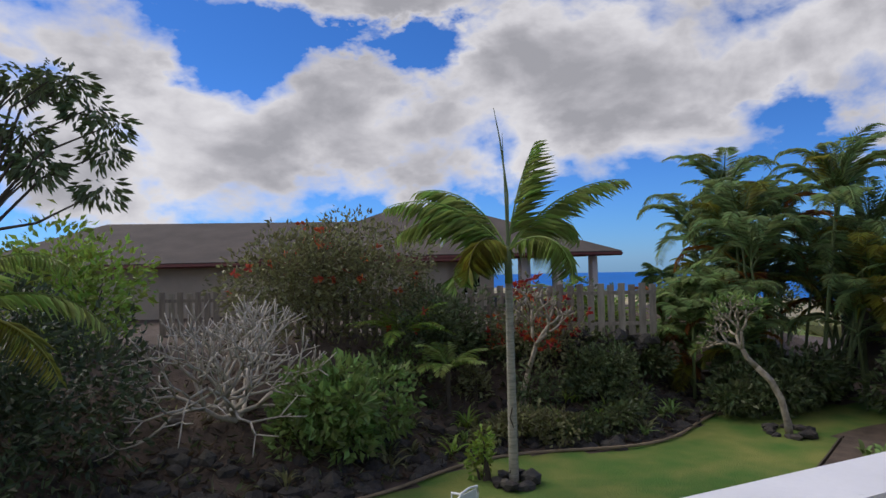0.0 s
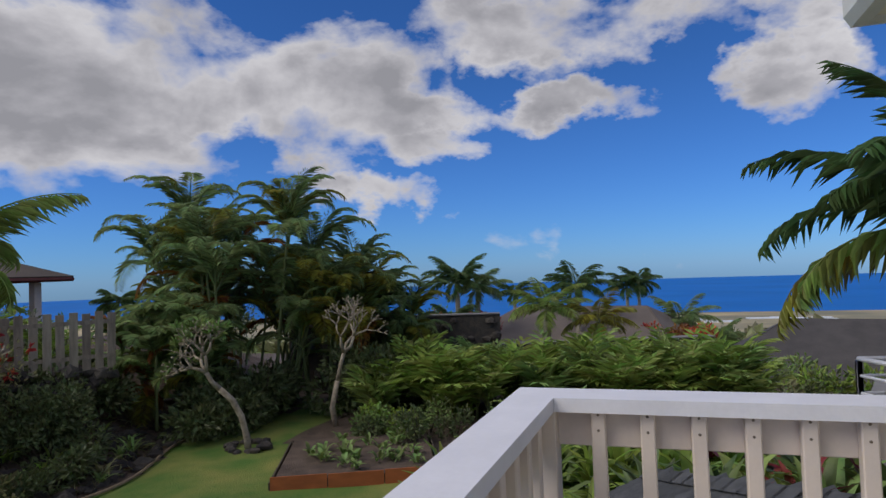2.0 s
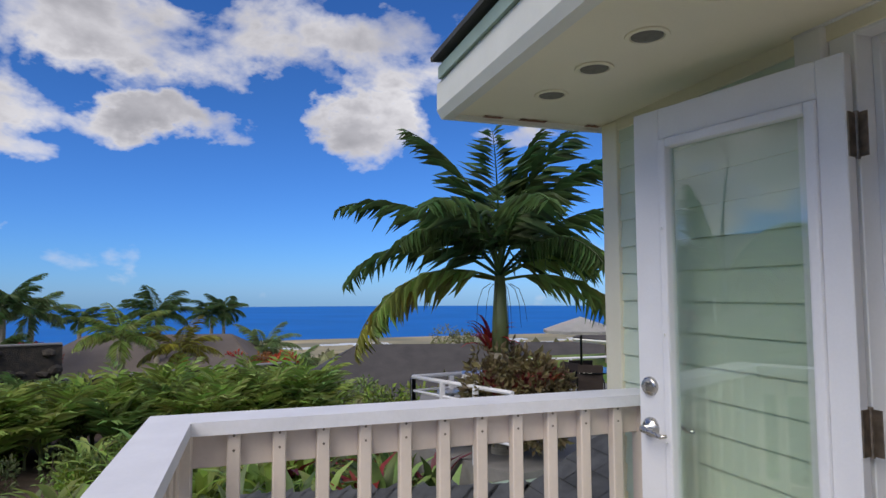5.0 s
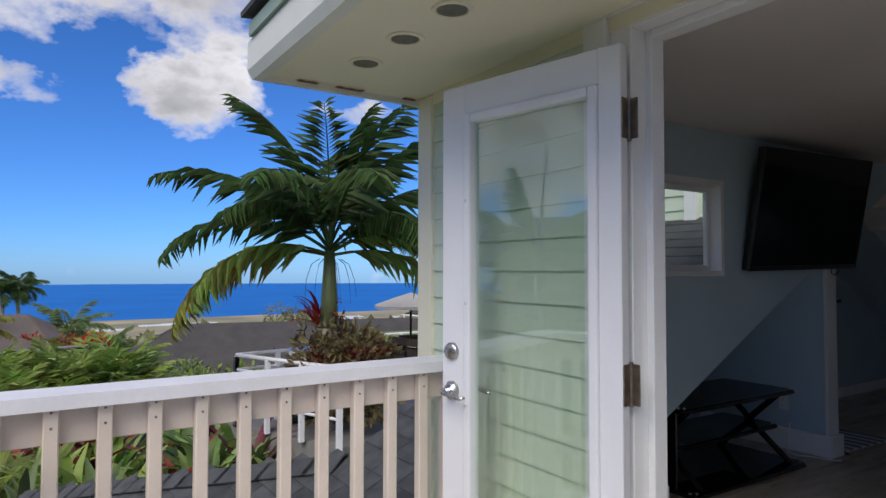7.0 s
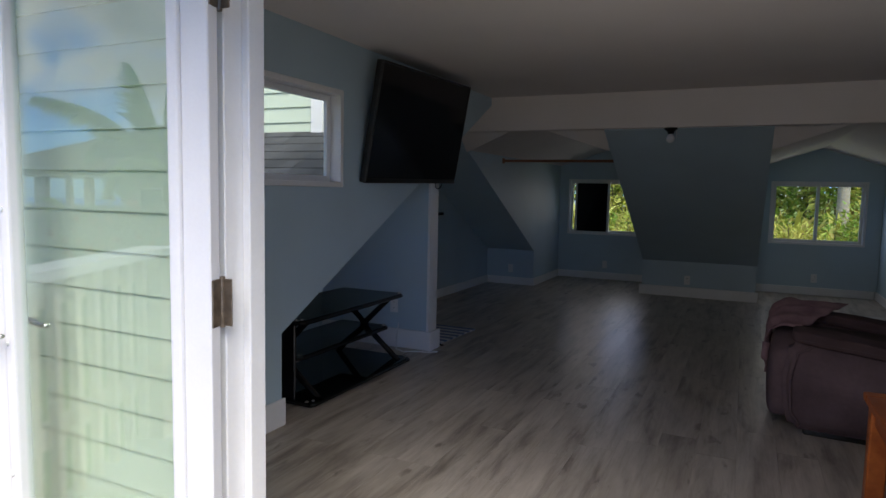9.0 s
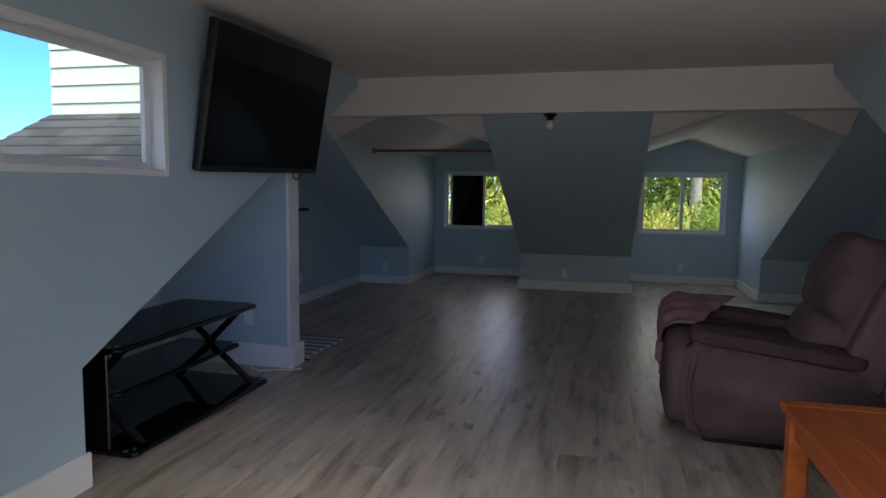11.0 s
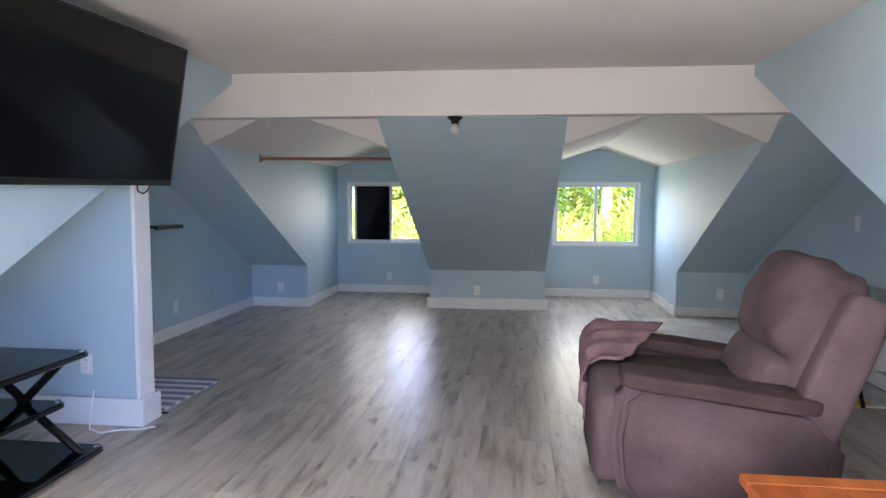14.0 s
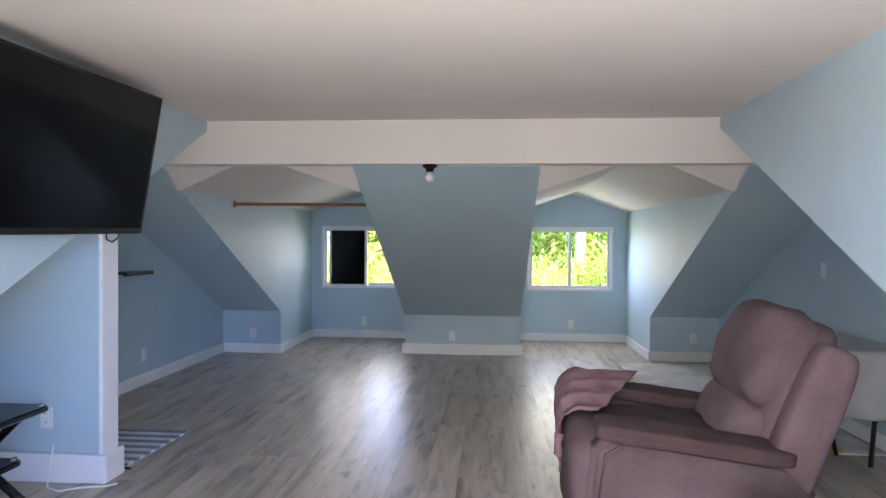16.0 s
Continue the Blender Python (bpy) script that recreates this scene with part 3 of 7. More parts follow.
def sheet(name, xs, ys, mat_of, mats, label, cat):
    bm = bmesh.new()
    vs = [[bm.verts.new((x, y, ground_z(x, y) + 0.05 * noise.noise(Vector((x * 0.7, y * 0.7, 0))))) for y in ys] for x in xs]
    for i in range(len(xs) - 1):
        for j in range(len(ys) - 1):
            f = bm.faces.new((vs[i][j], vs[i + 1][j], vs[i + 1][j + 1], vs[i][j + 1]))
            f.material_index = mat_of((xs[i] + xs[i + 1]) / 2, (ys[j] + ys[j + 1]) / 2)
            f.smooth = True
    bmesh.ops.recalc_face_normals(bm, faces=bm.faces[:])
    return setting(link(name, bm, mats), label, cat)


def grades(lo, hi, a, b, n, far):
    mid = [a + (b - a) * i / n for i in range(n + 1)]
    out = [lo] + [lo + (a - lo) * (1 - far ** k) for k in range(1, 9)]
    out2 = [b + (hi - b) * far ** k for k in range(8, 0, -1)] + [hi]
    return sorted(set(out + mid + out2))


def ground_mat(x, y):
    if x < -430:
        return 2
    if x < -12.3 and -10.2 < y < 9:
        return 1
    if -17 < x < 9 and lawn_edge(x) < y < 9 or y > 11:
        return 0
    if x < -60:
        return 0
    return 1


sheet("ground", grades(-1400, 300, -26, 8, 90, 0.5), grades(-1800, 1800, -24, 16, 100, 0.5), ground_mat, [M_GRASS, M_SOIL, M_DRY], "lawn, planted bank and land falling to the coast", "ground")
bm = bmesh.new()
sea_ring = [bm.verts.new((4600 * math.cos(a), 4600 * math.sin(a), -90.0)) for a in [2 * math.pi * k / 96 for k in range(96)]]
bm.faces.new(sea_ring)
setting(link("water", bm, M_SEA), "deep blue sea out to the horizon", "water")
# ---- deck: siding, eave, door, railing ----
exposure_h = 0.115
siding = thing("house_siding", "pale green lapped siding boards on the deck wall", "siding")
siding["kind"] = "structure"
z = -0.05
while z < 2.05:
    bmb = bmesh.new()
    prism(bmb, [(0.012, z), (-0.011, z), (-0.001, z + exposure_h), (0.012, z + exposure_h)], "x", -1.10, -0.16)
    part("siding_board", bmb, M_SIDING, siding)
    z += exposure_h
setting(link("trim_corner_board", B((-1.215, -0.022, -0.35), (-1.10, 0.13, 2.12), 0.003), M_SOFFIT), "cream corner board of the wall", "trim")
setting(link("wall_frieze", B((-1.10, -0.016, 2.075), (3.3, 0.011, 2.30), 0.002), M_SOFFIT), "cream frieze board under the soffit", "wall")
setting(link("wall_deck_right", B((1.9, -0.012, -0.05), (3.3, 0.011, 2.07)), M_SIDING), "pale green wall beside the door", "wall")

# eave over the deck
EX0, EX1, EY = -1.27, 3.6, -0.775
setting(link("ceiling_soffit", B((EX0 + 0.03, EY + 0.03, 2.125), (EX1, 0.30, 2.165)), M_SOFFIT), "cream soffit over the deck", "soffit")
bm = bmesh.new()
prism(bm, [(EY - 0.02, 2.255), (EY - 0.02, 2.14), (EY, 2.105), (EY + 0.045, 2.105), (EY + 0.045, 2.255)], "x", EX0, EX1)
setting(link("trim_fascia", bm, M_GUTTER), "white fascia board and gutter along the eave", "fascia")
bm = bmesh.new()
prism(bm, [(EY + 0.045, 2.105), (0.35, 2.105), (0.35, 2.42), (EY + 0.045, 2.255)], "x", EX0, EX0 + 0.03)
setting(link("trim_rake", bm, M_GUTTER), "white rake board with peeling paint at the end of the eave", "fascia")
bm = bmesh.new()
prism(bm, [(EY - 0.034, 2.258), (EY - 0.034, 2.31), (EY + 0.02, 2.33), (EY + 0.02, 2.258)], "x", EX0 + 0.06, EX1)
setting(link("trim_drip_edge", bm, M_DRIP), "green metal drip edge of the roof", "trim")
bm = bmesh.new()
quad_slab(bm, [(EX0 + 0.04, EY - 0.06, 2.335), (EX1, EY - 0.06, 2.335), (EX1, 3.0, 2.65), (EX0 + 0.04, 3.0, 2.65)], 0.02)
setting(link("roof_dormer", bm, M_SHINGLE), "dark shingle roof over the deck door", "roof")
for y0, y1 in ((-0.60, -0.51), (-0.43, -0.30), (-0.10, -0.03)):
    bmf = bmesh.new()
    n = 8
    lo = [bmf.verts.new((EX0 + 0.0305 + 0.001, y0 + (y1 - y0) * i / n, 2.121)) for i in range(n + 1)]
    hi = [bmf.verts.new((EX0 + 0.052 + 0.018 * random.random(), y0 + (y1 - y0) * i / n, 2.121)) for i in range(n + 1)]
    for i in range(n):
        bmf.faces.new((lo[i], lo[i + 1], hi[i + 1], hi[i]))
    setting(link("trim_paint_scar", bmf, M_WOODBROWN), "bare weathered wood where paint flaked off", "paint flake")

M_SPOTLENS = material("grey lamp lens", (0.16, 0.15, 0.12), 0.5, var=0.2, scale=60)
for x in (-0.874, -0.57, -0.28, 0.02, 0.9, 1.8):
    o = thing("recessed_spot", "round grey recessed spotlight, unlit, in the soffit", "spotlight", (x, -0.459, 2.124), group="spotlights in the soffit")
    part("ring", lathe([(0.062, 0.004), (0.066, -0.001), (0.064, -0.005), (0.052, -0.006), (0.048, 0.0), (0.048, 0.004)], 24), M_SOFFIT, o)
    part("lens", lathe([(0.047, 0.002), (0.047, -0.004), (0.03, -0.006)], 24), M_SPOTLENS, o)

# door frame
fr = setting(new("door_frame"), "white painted door frame with stops", "door frame")
part("jamb", B((-0.06, -0.012, -0.04), (0.02, 0.135, DH + 0.06), 0.003), M_TRIM, fr)
part("jamb", B((DX1, -0.012, -0.04), (DX1 + 0.08, 0.135, DH + 0.06), 0.003), M_TRIM, fr)
part("head", B((0.02, -0.012, DH), (DX1, 0.135, DH + 0.06), 0.003), M_TRIM, fr)
part("stop", B((0.02, 0.05, -0.03), (0.045, 0.11, DH), 0.003), M_TRIM, fr)
part("stop", B((DX1 - 0.025, 0.05, -0.03), (DX1, 0.11, DH), 0.003), M_TRIM, fr)
part("stop", B((0.045, 0.05, DH - 0.025), (DX1 - 0.025, 0.11, DH), 0.003), M_TRIM, fr)
part("casing", B((-0.16, -0.034, -0.04), (-0.062, 0.011, DH + 0.058), 0.006), M_TRIM, fr)
part("casing", B((-0.16, -0.034, DH + 0.061), (DX1 + 0.16, 0.011, 2.122), 0.003), M_TRIM, fr)
part("casing", B((DX1 + 0.082, -0.034, -0.04), (DX1 + 0.16, 0.011, DH + 0.06), 0.004), M_TRIM, fr)
part("threshold", B((0.02, -0.03, -0.045), (DX1, 0.135, -0.006), 0.004), M_METAL, fr)

# door leaf, swung out against the wall: built along -x from its hinge
DW, DTH, DTOP = 0.725, 0.042, 2.0
leaf = thing("door", "white glazed door standing open against the siding", "door", (0.034, -0.045, 0.0), 12.5)
ST, SL, GT, GB = 0.075, 0.112, 0.110, 0.26
for nm, lo, hi in (("stile", (-ST, -DTH, 0.015), (0, 0, DTOP)), ("stile", (-DW, -DTH, 0.015), (-DW + SL, 0, DTOP)),
                   ("top_rail", (-DW + SL, -DTH, DTOP - GT), (-ST, 0, DTOP)), ("bottom_rail", (-DW + SL, -DTH, 0.015), (-ST, 0, GB))):
    part(nm, B(lo, hi, 0.003), M_DOOR, leaf)
g0, g1 = -DW + SL, -ST
for nm, lo, hi in (("glazing_bead", (g0, -DTH - 0.012, GB), (g0 + 0.032, -0.004, DTOP - GT)), ("glazing_bead", (g1 - 0.032, -DTH - 0.012, GB), (g1, -0.004, DTOP - GT)),
                   ("glazing_bead", (g0 + 0.032, -DTH - 0.012, DTOP - GT - 0.032), (g1 - 0.032, -0.004, DTOP - GT)), ("glazing_bead", (g0 + 0.032, -DTH - 0.012, GB), (g1 - 0.032, -0.004, GB + 0.032))):
    part(nm, B(lo, hi, 0.008, segs=2), M_DOOR, leaf)
pane = part("pane", B((g0 + 0.025, -0.026, GB + 0.02), (g1 - 0.025, -0.020, DTOP - GT - 0.02)), M_DGLASS, leaf, "clear glass pane")
pane.visible_shadow = False
lx = -DW + 0.05
face = Matrix.Translation((lx, -DTH, 1.04)) @ pose(0, 0, 0, 90)
db = part("deadbolt", lathe([(0.033, 0.0), (0.033, 0.006), (0.028, 0.014), (0.02, 0.016)], 24, face), M_METAL, leaf, "round nickel deadbolt", True)
part("thumb_turn", B((lx - 0.004, -DTH - 0.03, 1.024), (lx + 0.004, -DTH - 0.014, 1.056), 0.002), M_METAL, db)
face2 = Matrix.Translation((lx, -DTH, 0.90)) @ pose(0, 0, 0, 90)
hd = part("rose", lathe([(0.034, 0.0), (0.034, 0.006), (0.026, 0.016), (0.013, 0.02), (0.012, 0.045)], 24, face2), M_METAL, leaf, "nickel lever handle", True)
part("lever", T([(lx, -DTH - 0.045, 0.90), (lx + 0.012, -DTH - 0.056, 0.90), (lx + 0.05, -DTH - 0.058, 0.897), (lx + 0.085, -DTH - 0.056, 0.888), (lx + 0.105, -DTH - 0.052, 0.893)], [0.012, 0.011, 0.009, 0.008, 0.006], 10), M_METAL, hd, smooth=True)
part("lever", T([(lx, 0.0, 0.90), (lx, 0.05, 0.90), (lx + 0.03, 0.056, 0.90), (lx + 0.075, 0.054, 0.889), (lx + 0.1, 0.05, 0.89)], [0.012, 0.011, 0.009, 0.008, 0.006], 10), M_METAL, hd, smooth=True)
for zh in (1.78, 1.0, 0.22):
    h = part("hinge", B((-0.003, -DTH + 0.004, zh - 0.06), (0.004, 0.002, zh + 0.06), 0.001), M_BRASS, leaf, "tarnished brass hinge with paint spots")
    part("hinge_leaf", B((0.002, 0.003, zh - 0.06), (0.034, 0.007, zh + 0.06), 0.001, pose(0, 0, 0, 0, 0, -12.5)), M_BRASS, h)
    part("hinge_pin", T([(0.002, 0.004, zh - 0.065), (0.002, 0.004, zh + 0.065)], 0.008, 8), M_BRASS, h)
for i, zs in enumerate((0.5, 0.86, 1.22, 1.58)):
    part("clip", T([(g0 + 0.012, -DTH - 0.012, zs), (g0 + 0.012, -DTH - 0.018, zs)], 0.006, 8), M_PLASTIC, leaf)

# deck railing
RT = 0.97
SKEW = pose(-1.005, -1.857, 0, 0, 0, -2.0) @ Matrix.Translation((1.005, 1.857, 0))      # the long side stands two degrees out of square
rail = thing("deck_railing", "white-capped deck railing with cream square balusters", "railing")
bm = bmesh.new()
bm2 = P([(-1.005, -1.857), (4.2, -1.857), (4.2, -1.72), (-0.845, -1.72)], "z", RT - 0.042, RT)
part("cap_rail", bm2, M_RAIL, rail, "white weathered cap rail").matrix_basis = SKEW
bm2 = P([(-1.005, -1.857), (-0.843, -1.727), (-0.847, -0.02), (-1.005, -0.02)], "z", RT - 0.0425, RT - 0.0005)
part("cap_rail", bm2, M_RAIL, rail, "white weathered cap rail")
for z0, z1 in ((RT - 0.155, RT - 0.045), (0.265, 0.355)):
    part("band_board", B((-0.948, -1.78, z0), (-0.908, -0.02, z1), 0.003), M_CREAM, rail)
    part("band_board", B((-0.905, -1.822, z0), (4.2, -1.782, z1), 0.003), M_CREAM, rail).matrix_basis = SKEW


def nail_dots(parent, pts, axis):
    for p in pts:
        m = Matrix.Translation(p) @ (pose(0, 0, 0, 0, 90) if axis == "x" else pose(0, 0, 0, 90))
        part("nail", lathe([(0.0042, 0), (0.0042, 0.0012), (0.002, 0.002)], 8, m), M_BRASS, parent)


for k in range(12):
    y = -1.599 + 0.14 * k
    if y > -0.05:
        continue
    b = part("baluster", B((-0.907, y - 0.021, 0.02), (-0.867, y + 0.021, RT - 0.043), 0.004), M_CREAM, rail)
    nail_dots(b, [(-0.867, y, 0.918), (-0.867, y, 0.872)], "x")
for k in range(35):
    x = -0.74 + 0.14 * k
    b = part("baluster", B((x - 0.021, -1.781, 0.02), (x + 0.021, -1.741, RT - 0.043), 0.004), M_CREAM, rail)
    if x < 1.0:
        nail_dots(b, [(x, -1.741, 0.918), (x, -1.741, 0.872)], "y")
    b.matrix_basis = SKEW
part("corner_post", B((-0.947, -1.821, -0.2), (-0.845, -1.722, RT - 0.043), 0.004), M_CREAM, rail)
part("wall_post", B((-0.947, -0.085, -0.2), (-0.868, -0.015, RT - 0.043), 0.004), M_CREAM, rail)

# small dormer of the same roof, seen through the cheek window
dw = setting(new("wall_other_dormer"), "pale green sided wall on the shingle roof", "wall")
part("wall_sheet", B((-3.28, 3.62, 1.6), (-1.13, 3.7, 2.72)), M_SIDING, dw)
z = 1.62
while z < 2.55:
    part("siding_board", P([(3.62, z), (3.594, z), (3.608, z + 0.14), (3.62, z + 0.14)], "x", -3.28, -2.42), M_SIDING, dw)
    z += 0.14
part("corner_board", B((-2.42, 3.57, 1.6), (-2.29, 3.625, 2.72), 0.003), M_TRIM, dw)
# ---- room things ----
def soft(lo, hi, power=4.0, n=7, wob=0.0, m=None, seed=0.0):
    """A stuffed block: a gridded cube rounded towards a superellipsoid, with slight creases."""
    bm = bmesh.new()
    bmesh.ops.create_cube(bm, size=2.0)
    bmesh.ops.subdivide_edges(bm, edges=bm.edges[:], cuts=n, use_grid_fill=True)
    lo, hi = Vector(lo), Vector(hi)
    c, h = (lo + hi) / 2, (hi - lo) / 2
    for v in bm.verts:
        p = v.co
        r = (abs(p.x) ** power + abs(p.y) ** power + abs(p.z) ** power) ** (1 / power)
        q = p / r
        v.co = Vector((c.x + q.x * h.x, c.y + q.y * h.y, c.z + q.z * h.z))
        if wob:
            d = noise.noise_vector(v.co * 7 + Vector((seed, 0, 0)))
            v.co += d * wob
    if m is not None:
        bmesh.ops.transform(bm, matrix=m, verts=bm.verts[:])
    bmesh.ops.recalc_face_normals(bm, faces=bm.faces[:])
    return bm


# sliding windows of the far dormers and the cheek window
def slider(name, w, y0, axis="y", label="", single=False):
    x0, x1, z0, z1 = w
    o = setting(new(name), label or "white sliding window", "window")
    def fb(a0, a1, b0, b1, d0, d1, nm, mat, bev=0.003):
        lo, hi = ((a0, y0 + d0, b0), (a1, y0 + d1, b1)) if axis == "y" else ((y0 + d0, a0, b0), (y0 + d1, a1, b1))
        lo2, hi2 = tuple(min(p, q) for p, q in zip(lo, hi)), tuple(max(p, q) for p, q in zip(lo, hi))
        return part(nm, B(lo2, hi2, bev), mat, o)
    s = 1 if axis == "y" else -1
    t = 0.032
    fb(x0, x0 + t, z0, z1, 0.0, s * 0.118, "frame", M_TRIM), fb(x1 - t, x1, z0, z1, 0.0, s * 0.118, "frame", M_TRIM)
    fb(x0 + t, x1 - t, z1 - t, z1, 0.0, s * 0.118, "frame", M_TRIM), fb(x0 + t, x1 - t, z0, z0 + t, 0.0, s * 0.118, "sill", M_TRIM)
    xm = (x0 + x1) / 2
    for a, b, d in (((x0 + t, x1 - t, 0.075),) if single else ((x0 + t, xm + 0.02, 0.03), (xm - 0.02, x1 - t, 0.06))):
        u = 0.036
        for q in ((a, a + u, z0 + t, z1 - t), (b - u, b, z0 + t, z1 - t), (a + u, b - u, z0 + t, z0 + t + u), (a + u, b - u, z1 - t - u, z1 - t)):
            fb(*q, s * d, s * (d + 0.026), "sash", M_PLASTIC, 0.002)
        g = fb(a + u - 0.004, b - u + 0.004, z0 + t + u - 0.004, z1 - t - u + 0.004, s * (d + 0.010), s * (d + 0.015), "pane", M_GLASS, 0)
        g.visible_shadow = False
    return o


slider("window_1", LW, YF + 0.001, "y", "white sliding window in the dormer")
slider("window_2", RW, YF + 0.001, "y", "white sliding window in the dormer")
slider("window_3", (WY0, WY1, WZ0, WZ1), XL - 0.001, "x", "white framed window in the cheek wall", True)
bp = thing("window_panel", "black panel standing in the left sash of the window", "panel")
part("panel", B((-1.115, YF - 0.012, 0.725), (-0.66, YF + 0.02, 1.455), 0.004), M_SCREEN, bp)
for lo, hi in (((-1.145, YF - 0.016, 0.706), (-1.116, YF + 0.018, 1.478)), ((-0.659, YF - 0.016, 0.706), (-0.625, YF + 0.018, 1.478)), ((-1.115, YF - 0.016, 0.706), (-0.66, YF + 0.018, 0.724)), ((-1.115, YF - 0.016, 1.456), (-0.66, YF + 0.018, 1.478))):
    part("frame", B(lo, hi, 0.003), M_PLASTIC, bp, "white sash frame")

# television
tb, tt, tl = Vector((-0.90, 3.43, 1.352)), Vector((-0.765, 3.415, 2.10)), Vector((-0.945, 2.176, 1.33))
vx, vz = (tb - tl), (tt - tb)
TW, THT = vx.length, vz.length
ex = vx.normalized()
ez = (vz - ex * vz.dot(ex)).normalized()
ey = ez.cross(ex)
tv = thing("television", "large black flat television tilted down on the wall", "television")
tv.matrix_basis = Matrix.Translation(tl) @ Matrix((ex, ey, ez)).transposed().to_4x4()
part("housing", B((0, 0.006, 0), (TW, 0.05, THT), 0.006), M_BEZEL, tv)
part("screen", B((0.014, 0.002, 0.030), (TW - 0.014, 0.0075, THT - 0.014)), M_SCREEN, tv, "glossy black screen")
for lo, hi in (((0, -0.002, 0), (TW, 0.008, 0.030)), ((0, -0.002, THT - 0.014), (TW, 0.008, THT)), ((0, -0.002, 0.03), (0.014, 0.008, THT - 0.014)), ((TW - 0.014, -0.002, 0.03), (TW, 0.008, THT - 0.014))):
    part("bezel", B(lo, hi, 0.002), M_BEZEL, tv)
part("wall_mount", B((TW / 2 - 0.2, 0.05, 0.15), (TW / 2 + 0.2, 0.085, THT - 0.2), 0.004), M_BLACK, tv)
part("cable", T([(TW - 0.26, 0.03, 0.0), (TW - 0.25, 0.03, -0.035), (TW - 0.20, 0.03, -0.05), (TW - 0.16, 0.03, -0.03), (TW - 0.15, 0.03, 0.0)], 0.004, 6), M_BLACK, tv)

# television stand
st = thing("tv_stand", "black metal television stand with smoked glass shelves", "tv stand")
def shelf(z, x0, x1, y0, y1, cut):
    pts = [(x0, y0), (x1 - cut, y0), (x1, y0 + cut * 1.5), (x1, y1 - cut * 1.5), (x1 - cut, y1), (x0, y1)]
    s = part("shelf", P(pts, "z", z, z + 0.010), M_SMOKE, st, "smoked glass shelf")
    ring = [(p[0], p[1], z - 0.008) for p in pts]
    bm = bmesh.new()
    for a, b in zip(ring, ring[1:] + ring[:1]):
        tube(bm, [a, b], 0.012, 6)
    part("rim", bm, M_BLACK, s)
    for p in pts[1:5]:
        part("stud", lathe([(0.012, 0.010), (0.012, 0.014), (0.006, 0.016)], 10, Matrix.Translation((p[0] - 0.02, p[1], z))), M_METAL, s)
shelf(0.505, -1.62, -1.08, 1.72, 2.94, 0.02)
shelf(0.265, -1.58, -1.16, 1.80, 2.86, 0.02)
shelf(0.035, -1.62, -0.99, 1.70, 2.90, 0.02)
for y in (1.82, 2.80):
    part("leg", T([(-1.60, y, 0.012), (-1.42, y, 0.2), (-1.32, y, 0.30), (-1.12, y, 0.492)], [0.02, 0.022, 0.022, 0.02], 8), M_BLACK, st)
    part("leg", T([(-1.58, y, 0.492), (-1.38, y, 0.33), (-1.28, y, 0.23), (-1.02, y, 0.02)], [0.02, 0.022, 0.022, 0.02], 8), M_BLACK, st)
    part("brace", B((-1.46, y - 0.015, 0.24), (-1.20, y + 0.015, 0.262), 0.004), M_BLACK, st)
part("side_panel", B((-1.60, 1.70, 0.02), (-1.12, 1.72, 0.49), 0.004), M_BLACK, st)

# lead on the floor
ld = thing("extension_lead", "white power lead lying on the floor by the partition", "lead")
part("cord", T([(-1.30, 3.27, 0.20), (-1.29, 3.22, 0.1), (-1.27, 3.18, 0.008), (-1.18, 3.14, 0.006), (-1.1, 3.2, 0.006), (-1.0, 3.22, 0.006), (-0.94, 3.27, 0.006)], 0.005, 6), M_PLASTIC, ld)

# outlets and switch
def outlet(x, y, z, rz, label="white double power outlet on the blue wall", sw=False):
    o = thing("light_switch" if sw else "power_outlet", label, "switch" if sw else "outlet", (x, y, z), rz, "" if sw else "outlets")
    part("plate", B((-0.036, -0.006, -0.058), (0.036, 0.0, 0.058), 0.002), M_PLASTIC, o)
    if sw:
        part("rocker", B((-0.014, -0.010, -0.03), (0.014, -0.006, 0.03), 0.002), M_TRIM, o)
    else:
        for dz in (-0.024, 0.024):
            f = part("socket", B((-0.016, -0.009, dz - 0.017), (0.016, -0.006, dz + 0.017), 0.003), M_TRIM, o)
            for dx in (-0.006, 0.006):
                part("slot", B((dx - 0.0012, -0.0097, dz - 0.004), (dx + 0.0012, -0.0088, dz + 0.008)), M_GAP, f)
outlet(0.608, 7.418, 0.215, 0)
outlet(-0.66, YF, 0.225, 0)
outlet(2.115, YF, 0.225, 0)
outlet(3.30, 7.25, 0.255, 0)
outlet(-1.72, 7.25, 0.225, 0)
outlet(GL, 5.53, 0.27, 90)
outlet(GR, 5.05, 1.12, -90, "white light switch on the blue end wall", True)
outlet(-1.36, 3.30, 0.34, 0)

# curtain pole across the left dormer
cp = thing("curtain_pole", "dark brown wooden curtain pole across the dormer opening", "curtain pole")
part("pole", T([(DL0 + 0.012, 5.9, 1.66), (DL1 - 0.002, 5.9, 1.655)], 0.016, 12), M_WOODBROWN, cp)
for x in (DL0 + 0.001, DL1 - 0.02):
    part("bracket", B((x, 5.87, 1.63), (x + 0.014, 5.93, 1.69), 0.003), M_WOODBROWN, cp)

